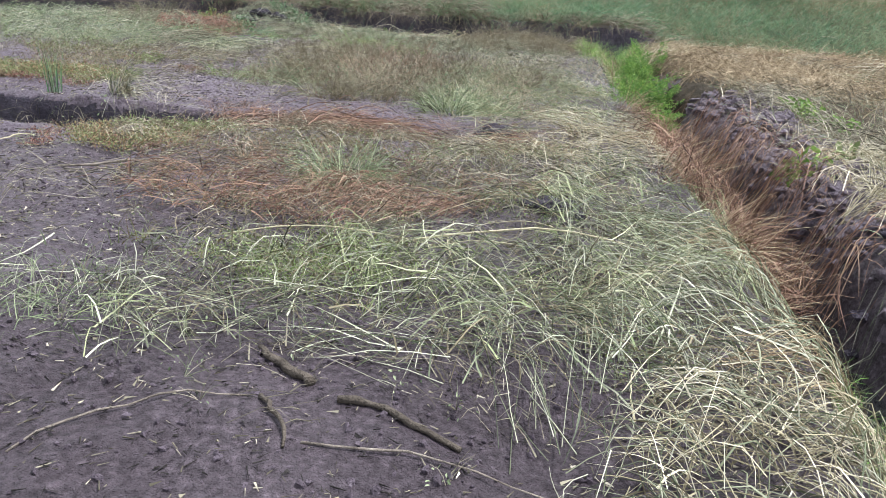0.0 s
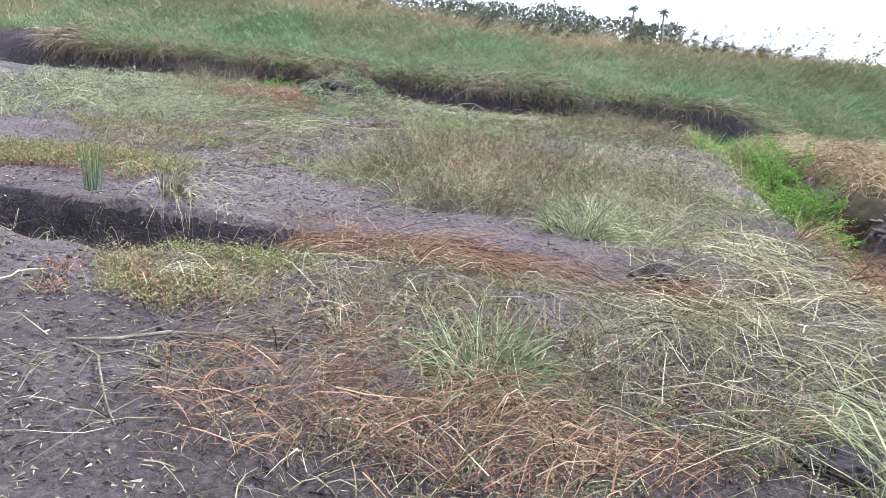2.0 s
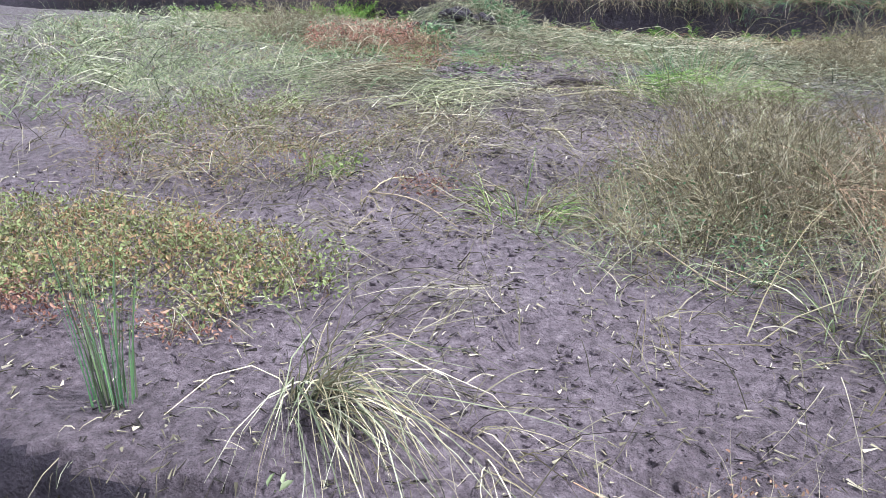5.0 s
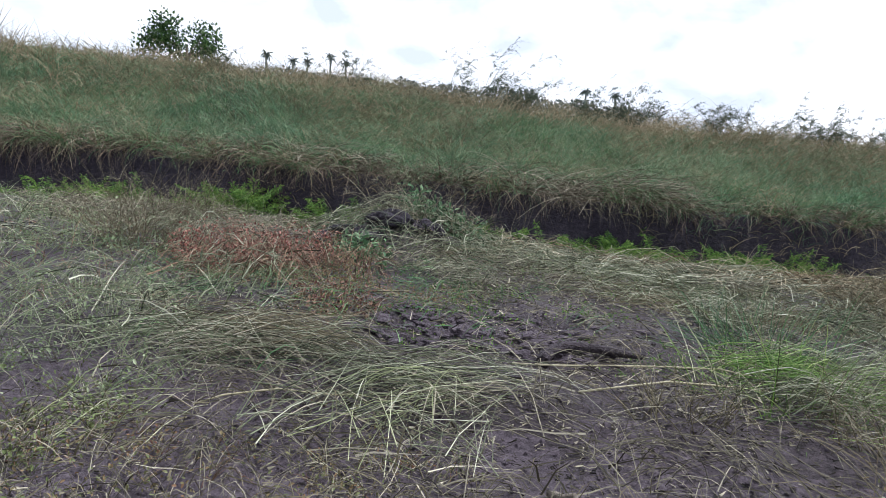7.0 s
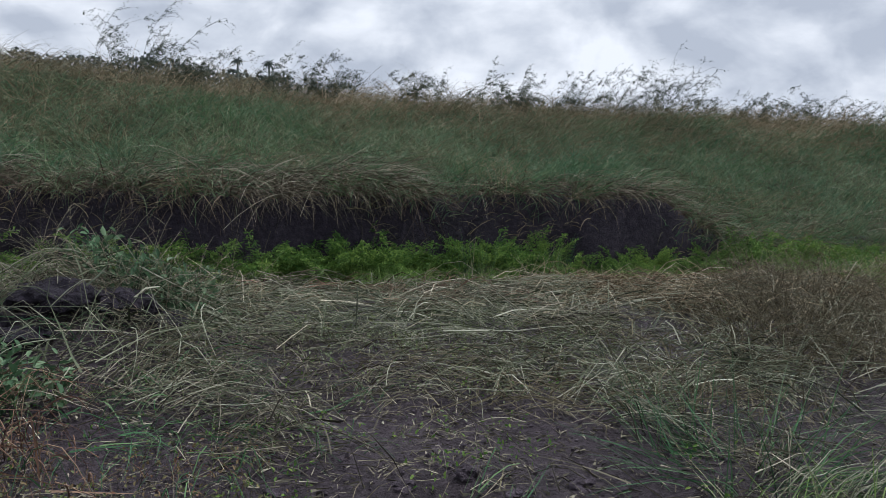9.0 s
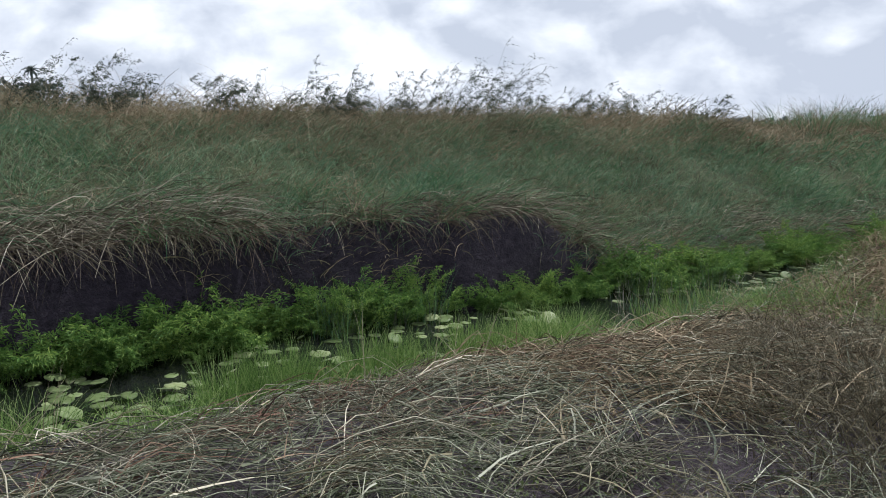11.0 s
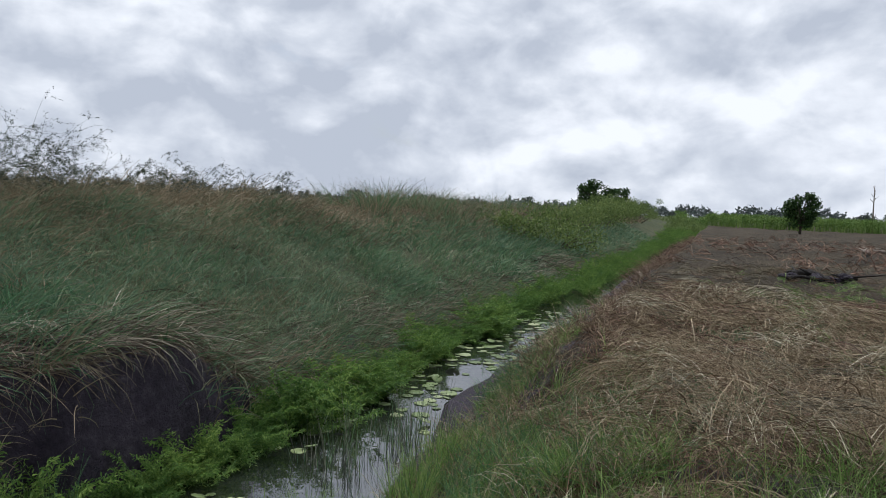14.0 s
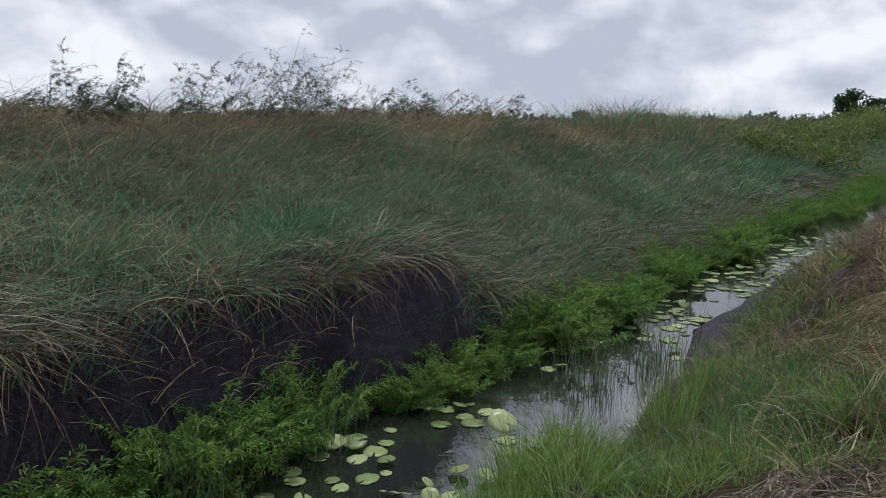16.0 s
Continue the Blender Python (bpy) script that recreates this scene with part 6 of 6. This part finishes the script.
for _k in range(44):
    _x, _y = rng.uniform(-5.5, 3.5), rng.uniform(15.2, 17.2)
    grass_tuft("dead_stalk", "bleached stalk standing on the ditch edge", _x, _y, 2, 0.03, rng.uniform(0.4, 0.8), 0.4, 0.7, [STRAW], 0.006, category="stalk", sides=3)

# ---------------------------------------------------------------- dry field
rng = np.random.default_rng(34)
straw_mat("dry_grass", "rust-brown flattened grass beside the ditch", 3.9, 15.0, 2.3, 1.5, 4800, 20, 70, (0.2, 0.5), RUST, seed=61, width=0.006, lift=(0.005, 0.08), arch=0.06)
straw_mat("dry_grass", "pale tan straw tangled over flattened grass", 3.8, 14.9, 2.2, 1.5, 3200, 20, 75, (0.3, 0.85), TAN, seed=66, width=0.006, lift=(0.02, 0.15), arch=0.1, bundle=12)
straw_mat("dry_grass", "bleached straw tangled beside the ditch", 3.6, 14.8, 2.0, 1.5, 1100, 20, 80, (0.3, 0.8), STRAW, seed=67, width=0.005, lift=(0.03, 0.16), arch=0.1, bundle=12)
straw_mat("dry_grass", "rust-brown flattened grass on the field edge", 8.5, 14.2, 3.6, 2.6, 4200, 20, 70, (0.25, 0.6), RUST, seed=62, width=0.009, lift=(0.005, 0.08), arch=0.06, sides=2)
straw_mat("dry_grass", "pale tan straw on the field edge", 8.2, 14.4, 3.4, 2.5, 4200, 20, 75, (0.3, 0.9), TAN, seed=68, width=0.009, lift=(0.02, 0.14), arch=0.1, bundle=14, ragged=0.9)
straw_mat("dry_grass", "brown dry grass on the open field", 16, 12.6, 7, 4.4, 2600, 20, 70, (0.3, 0.9), DEADWEED, seed=63, width=0.012, lift=(0.01, 0.1), arch=0.06, sides=2, ragged=1.0, bundle=14)
straw_mat("green_grass", "thin green regrowth on the dry field", 12, 12.2, 6, 2.6, 1500, 20, 80, (0.2, 0.5), GRASS, seed=69, width=0.012, lift=(0.01, 0.08), arch=0.05, sides=2, ragged=1.0, bundle=10, category="grass")
straw_mat("dry_grass", "brown dry grass on the distant field", 38, 6, 20, 12, 3600, 20, 70, (0.4, 1.1), RUST, seed=64, width=0.028, lift=(0.01, 0.2), arch=0.12, sides=2)
straw_mat("dry_grass", "pale straw on the mown field edge", 3.6, 11.6, 1.6, 2.4, 4200, 60, 60, (0.3, 0.7), TAN, seed=65, width=0.006, lift=(0.01, 0.2), arch=0.1)
DRY_TUFTS = [tuft_mesh(70, 0.17, 0.45, 0.8, 0.8, [TAN, RUST], 0.007, name="dead_grass_tuft") for _ in range(4)]
DRY_SPOTS = [(rng.uniform(4, 22), rng.uniform(10.0, 16.0)) for _ in range(80)] + [(rng.uniform(1.2, 12), rng.uniform(14.2, 16.4)) for _ in range(60)] + [(_x + rng.normal(0, 0.1), 16.75 + rng.normal(0, 0.2)) for _x in np.arange(3.0, 60, 0.3)]
for _x, _y in DRY_SPOTS:
    _o = tagged(new("dead_grass_tuft", DRY_TUFTS[int(rng.integers(0, 4))]), "tan dead grass tussock on the field edge", "grass", "dead tussocks on the field edge")
    _o.location = (_x, _y, float(height(_x, _y)) - 0.01)
    _o.rotation_euler = (0, 0, rng.uniform(0, 6.28))
    _k = rng.uniform(0.6, 1.1) * (1.5 if _y > 16.4 and _x > 6 else 1.0)
    _o.scale = (_k, _k, _k * rng.uniform(0.7, 1.0))


def log(label, a, b, r, mat=CHAR, bend=0.06, forks=2):
    return branch("log", label, a, b, r, mat, bend, forks, 0.05, "log", 1.2)


log("charred log lying on the dry field", (18.2, 13.15), (18.9, 12.35), 0.11, CHAR, 0.05, 1)
log("charred log lying across another", (18.9, 12.7), (18.0, 12.2), 0.1, CHAR, 0.05, 1)
log("dark burnt branch on the dry field", (17.6, 13.2), (18.1, 12.7), 0.06, CHAR, 0.1, 1)
log("burnt stump wood on the field", (19.4, 12.0), (19.9, 11.4), 0.08, CHAR, 0.1, 1)
log("grey fallen branch on the dry field", (26.5, 8.9), (31.0, 5.6), 0.13, WOOD, 0.1, 4)
log("grey fallen trunk on the dry field", (30.5, 8.5), (25.0, 6.0), 0.12, WOOD, 0.1, 3)
log("fallen pale branch on the far field", (38, 8.0), (44, 6.0), 0.12, WOOD, 0.1, 3)
for _x, _y in ((18.0, 13.0), (18.6, 12.6), (19.3, 12.0)):
    dead_bush("blackened brushwood in a burnt heap", _x, _y, 0.7, 0.26, 16, CHAR)
for _x, _y, _r in ((18.0, 13.2, 0.2), (18.5, 12.5, 0.24), (18.9, 12.1, 0.18), (19.6, 11.7, 0.2)):
    clod(_x, _y, _r, True, "burnt stump of root and soil", "burnt stumps on the field")
for _k in range(22):
    _x = rng.uniform(22, 80)
    dead_bush("dark dead tussock on the dry field", _x, 16.0 - rng.uniform(0.05, 0.32) * _x, 0.5, rng.uniform(0.35, 0.7), 40, CHAR if _k % 2 else TWIG)


# ---------------------------------------------------------------- trees and shrubs
def crown_mesh(name, centres, radii, n, size, mat, flat=0.8, wide=0.55):
    c = np.asarray(centres, float)
    q = rng.integers(0, len(c), n)
    d = rng.normal(size=(n, 3))
    d /= np.linalg.norm(d, axis=1, keepdims=True)
    r = np.asarray(radii)[q] * rng.random(n) ** 0.45
    P = c[q] + d * r[:, None] * (1, 1, flat)
    return leaf_mesh(name, P, rng.random(n) * 6.28, rng.uniform(0.6, 1.3, n) * size, [mat], 0.8, wide)


def tree(label, x, y, tall, spread, leaf, n, size, z=None, clumps=16, low=0.25, puff=1.0):
    ob = tagged(new("tree", None), label, "tree")
    ob.location = (x, y, float(height(x, y)) if z is None else z)
    limbs = [([(0, 0, -0.2), (0.03 * tall, 0, tall * 0.25), (0.0, 0.03 * tall, tall * 0.6)], [0.035 * tall, 0.027 * tall, 0.012 * tall])]
    cs, rs = [], []
    for k in range(clumps):
        a, h = rng.uniform(0, 6.28), rng.uniform(low, 0.9)
        r = spread * 0.5 * math.sqrt(max(0.05, 1 - ((h - 0.55) / 0.5) ** 2)) * rng.uniform(0.5, 0.9)
        c = (r * math.cos(a), r * math.sin(a), tall * h)
        cs.append(c)
        rs.append(puff * spread * rng.uniform(0.13, 0.24))
        limbs.append(([(0, 0, tall * h * 0.45), (c[0] * 0.5, c[1] * 0.5, tall * h * 0.8), c], [0.014 * tall, 0.009 * tall, 0.004 * tall]))
    part("trunk", rods("trunk", limbs[:1], BARK), ob)
    for l in limbs[1:]:
        part("limb", rods("limb", [l], BARK), ob)
    part("crown", crown_mesh("crown", cs, rs, n, size, leaf), ob)
    return ob


rng = np.random.default_rng(31)
tree("small round green tree alone at the field edge", 100.0, 5.2, 5.2, 3.6, TREELEAF, 3600, 0.3, low=0.22, clumps=24, puff=1.25)
tree("dark green domed tree behind the ditch bushes", 112.0, 32.4, 5.4, 4.6, TREELEAF, 2600, 0.35, clumps=30)
tree("dark green tree beside a domed tree", 114.0, 29.2, 4.2, 3.6, TREELEAF, 1500, 0.35)


def bush(label, x, y, w, tall, leaf, n, size):
    ob = tagged(new("bush", None), label, "bush")
    ob.location = (x, y, float(height(x, y)))
    cs = [(rng.normal(0, w * 0.3), rng.normal(0, w * 0.3), tall * rng.uniform(0.25, 0.8)) for _ in range(12)]
    for c in cs[:7]:
        part("stem", rods("stem", [([(c[0] * 0.2, c[1] * 0.2, -0.1), (c[0] * 0.7, c[1] * 0.7, c[2] * 0.6), c], [0.03, 0.02, 0.008])], BARK), ob)
    part("foliage", crown_mesh("foliage", cs, [w * rng.uniform(0.16, 0.3) for _ in cs], n, size, leaf), ob)
    return ob


for _x in np.arange(26, 96, 3.6):
    bush("light green leafy bush on the ditch bank", _x + rng.normal(0, 0.6), 21.2 + rng.normal(0, 0.5) + 0.03 * _x, rng.uniform(2.4, 3.6), rng.uniform(0.8, 1.3) + 0.5 * min(1.0, max(0.0, (_x - 36) / 20)) + 0.009 * _x, BANKBUSH, 1900, 0.105)
for _k in range(34):
    grass_tuft("tall_grass", "tall olive grass clump on the bank crest", rng.uniform(17, 40), rng.uniform(23.0, 27.0), 130, 0.6, rng.uniform(0.9, 1.45), 0.35, 0.9, [BROWNTOP, BANKGREEN], 0.014)


def wispy_shrub(x, y, tall, n=16):
    """A thin shrub of arching stems whose leafy sprays stream sideways in the wind."""
    ob = tagged(new("shrub", None), "wispy grey-green shrub above the bank grass", "shrub", "shrubs on the bank crest")
    ob.location = (x, y, float(height(x, y)))
    P = rising(rng.normal(0, 0.34, n), rng.normal(0, 0.25, n), np.full(n, -0.05), rng.normal(0, 1.1, n), rng.uniform(0.85, 1.5, n), tall * rng.uniform(0.5, 1.05, n), rng.uniform(0.2, 1.3, n), 0.5, 8)
    part("stem_growth", strand_mesh("stem_growth", P, np.full(n, 0.009), [GREYLEAF], 3), ob)
    k = n * 16
    q, at = rng.integers(0, n, k), rng.integers(2, 8, k)
    S = P[q, at]
    T = rising(S[:, 0], S[:, 1], S[:, 2], rng.normal(0, 0.9, k), rng.uniform(-0.2, 1.1, k), tall * rng.uniform(0.08, 0.26, k), rng.uniform(0.2, 1.2, k), 0.5, 6)
    part("twig_growth", strand_mesh("twig_growth", T, np.full(k, 0.005), [GREYLEAF], 2), ob)
    m = k * 15
    q, at, f = rng.integers(0, k, m), rng.integers(0, 5, m), rng.random(m)[:, None]
    S = T[q, at] * (1 - f) + T[q, at + 1] * f + rng.normal(0, 0.014, (m, 3))
    part("foliage", leaf_mesh("foliage", S, rng.normal(0, 0.8, m), rng.uniform(0.018, 0.042, m), [GREYLEAF], 0.5, 0.34), ob)
    return ob


rng = np.random.default_rng(32)
for _x, _y, _t in SHRUBS:
    wispy_shrub(_x, _y, _t)


def palm(x, y, tall):
    ob = tagged(new("palm_tree", None), "distant tall palm tree on the horizon", "palm tree", "palms on the horizon")
    ob.location = (x, y, float(height(x, y)))
    lean = rng.normal(0, 0.04) * tall
    # trunk and crown both take the haze-paled colour
    part("trunk", rods("trunk", [([(0, 0, -0.3), (lean * 0.4, 0, tall * 0.5), (lean, 0, tall)], [0.28, 0.22, 0.18])], HAZEWOOD), ob)
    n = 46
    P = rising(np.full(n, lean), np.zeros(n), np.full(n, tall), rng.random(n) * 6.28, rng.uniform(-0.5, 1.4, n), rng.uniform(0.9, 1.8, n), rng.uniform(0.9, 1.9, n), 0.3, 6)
    part("crown", strand_mesh("crown", P, np.full(n, 0.3), [HAZEWOOD], 2, 0.2), ob)
    return ob


for _x, _y, _h in PALMS:
    palm(_x, _y, _h)

for _x in np.arange(88, 150, 3.2):
    bush("green bush closing the end of the ditch", _x, 18.4 + rng.normal(0, 1.2) + 0.02 * (_x - 88), rng.uniform(2.6, 3.8), rng.uniform(1.2, 2.0), BANKBUSH, 900, 0.17)

# horizon trees, their leaves paled by painted haze
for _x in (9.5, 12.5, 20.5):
    tree("small distant tree on the horizon", _x, 250.0, 10.5, 5.5, HAZEWOOD, 500, 0.8)

# the dark tree on the rise
rng = np.random.default_rng(33)
_t = tree("dark bushy tree standing above the grass bank", FTREE[0], FTREE[1], FTREE[2], FTREE[3], TREELEAF, 3600, 0.17, clumps=20, low=0.3, puff=0.9)


def far_woods():
    """Low woodland all round the horizon, as clumps of leaves of uneven height, paled to look hazy."""
    n = 70000
    a = np.where(rng.random(n) < 0.8, rng.uniform(-0.6, 2.3, n), rng.uniform(2.3, 5.7, n))
    R = 420 + 60 * wave(a * 40, 0 * a, 3.0, 71) + rng.uniform(0, 40, n)
    x, y = R * np.cos(a), R * np.sin(a)
    tall = 9.0 * smooth(1.52, 1.60, a) * (1 - smooth(1.96, 2.1, a)) + 4.5 + 3.0 * wave(a * 160, 0 * a, 1.3, 72) + 2.0 * wave(a * 700, 0 * a, 1.0, 73) + 3.5 * np.clip(wave(a * 24, 0 * a, 1.0, 74), 0, 1)
    z = height(x, y) + np.clip(tall, 1.5, 20) * rng.random(n) ** 0.6
    me = leaf_mesh("woodland", np.stack([x, y, z], -1), rng.random(n) * 6.28, rng.uniform(0.7, 1.7, n), [HAZEWOOD], 0.9, 0.7)
    return tagged(new("woodland", me), "low woodland along the horizon, haze put into its colour", "woodland", kind="stuff")


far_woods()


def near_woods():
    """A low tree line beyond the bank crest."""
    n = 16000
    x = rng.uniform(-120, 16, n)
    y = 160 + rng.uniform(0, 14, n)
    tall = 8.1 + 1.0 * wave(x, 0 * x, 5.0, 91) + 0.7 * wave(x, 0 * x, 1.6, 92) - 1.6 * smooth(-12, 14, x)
    # this tree line wears the haze-paled leaf colour too
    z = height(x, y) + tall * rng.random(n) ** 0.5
    me = leaf_mesh("woodland", np.stack([x, y, z], -1), rng.random(n) * 6.28, rng.uniform(0.35, 0.8, n), [HAZEWOOD], 0.9, 0.7)
    return tagged(new("woodland", me), "grey-green tree line beyond the grass bank", "woodland", kind="stuff")


near_woods()


def maize():
    """Rows of standing maize across the end of the field."""
    V = []
    n = 5200
    u = rng.random(n)
    x = 132 + 40 * rng.random(n) ** 2 + 6 * u
    y = -75 + 97 * u
    P = rising(x, y, height(x, y), rng.random(n) * 6.28, rng.uniform(1.3, 1.57, n), rng.uniform(1.7, 2.5, n), rng.uniform(0, 0.3, n), 0.3, 4)
    stalks = strand_mesh("maize", P, np.full(n, 0.07), [BUSHLEAF], 2, 0.5)
    ob = tagged(new("maize", stalks), "field of standing green maize", "crop", kind="stuff")
    m = n * 5
    q, f = rng.integers(0, n, m), rng.random(m)
    S = P[q, 1] * (1 - f[:, None]) + P[q, 3] * f[:, None]
    B = rising(S[:, 0], S[:, 1], S[:, 2], rng.random(m) * 6.28, rng.uniform(0.3, 1.2, m), rng.uniform(0.5, 0.9, m), rng.uniform(0.8, 2.0, m), 0.3, 4)
    part("leaves", strand_mesh("leaves", B, np.full(m, 0.1), [BUSHLEAF], 2, 0.2), ob)


maize()


def dead_mast(x, y, tall):
    ob = tagged(new("dead_tree", None), "bare dead tree far off beyond the maize", "tree")
    ob.location = (x, y, float(height(x, y)))
    part("trunk", rods("trunk", [([(0, 0, -0.2), (0.1, 0.05, tall * 0.5), (0.0, 0.1, tall)], [0.16, 0.12, 0.05])], WOOD), ob)
    for k in range(7):
        a, h = rng.uniform(0, 6.28), tall * rng.uniform(0.5, 0.95)
        l = tall * rng.uniform(0.05, 0.11)
        part("limb", rods("limb", [([(0.05, 0.05, h), (l * 0.6 * math.cos(a), l * 0.6 * math.sin(a), h + l * 0.5), (l * math.cos(a), l * math.sin(a), h + l)], [0.05, 0.035, 0.015])], WOOD), ob)
    return ob


for _x, _y, _h in ((150, -11.2, 8.5), (150, -18, 5.0), (155, 0.5, 4.5), (160, -24, 4.5), (150, -21, 5.5)):
    dead_mast(_x, _y, _h)
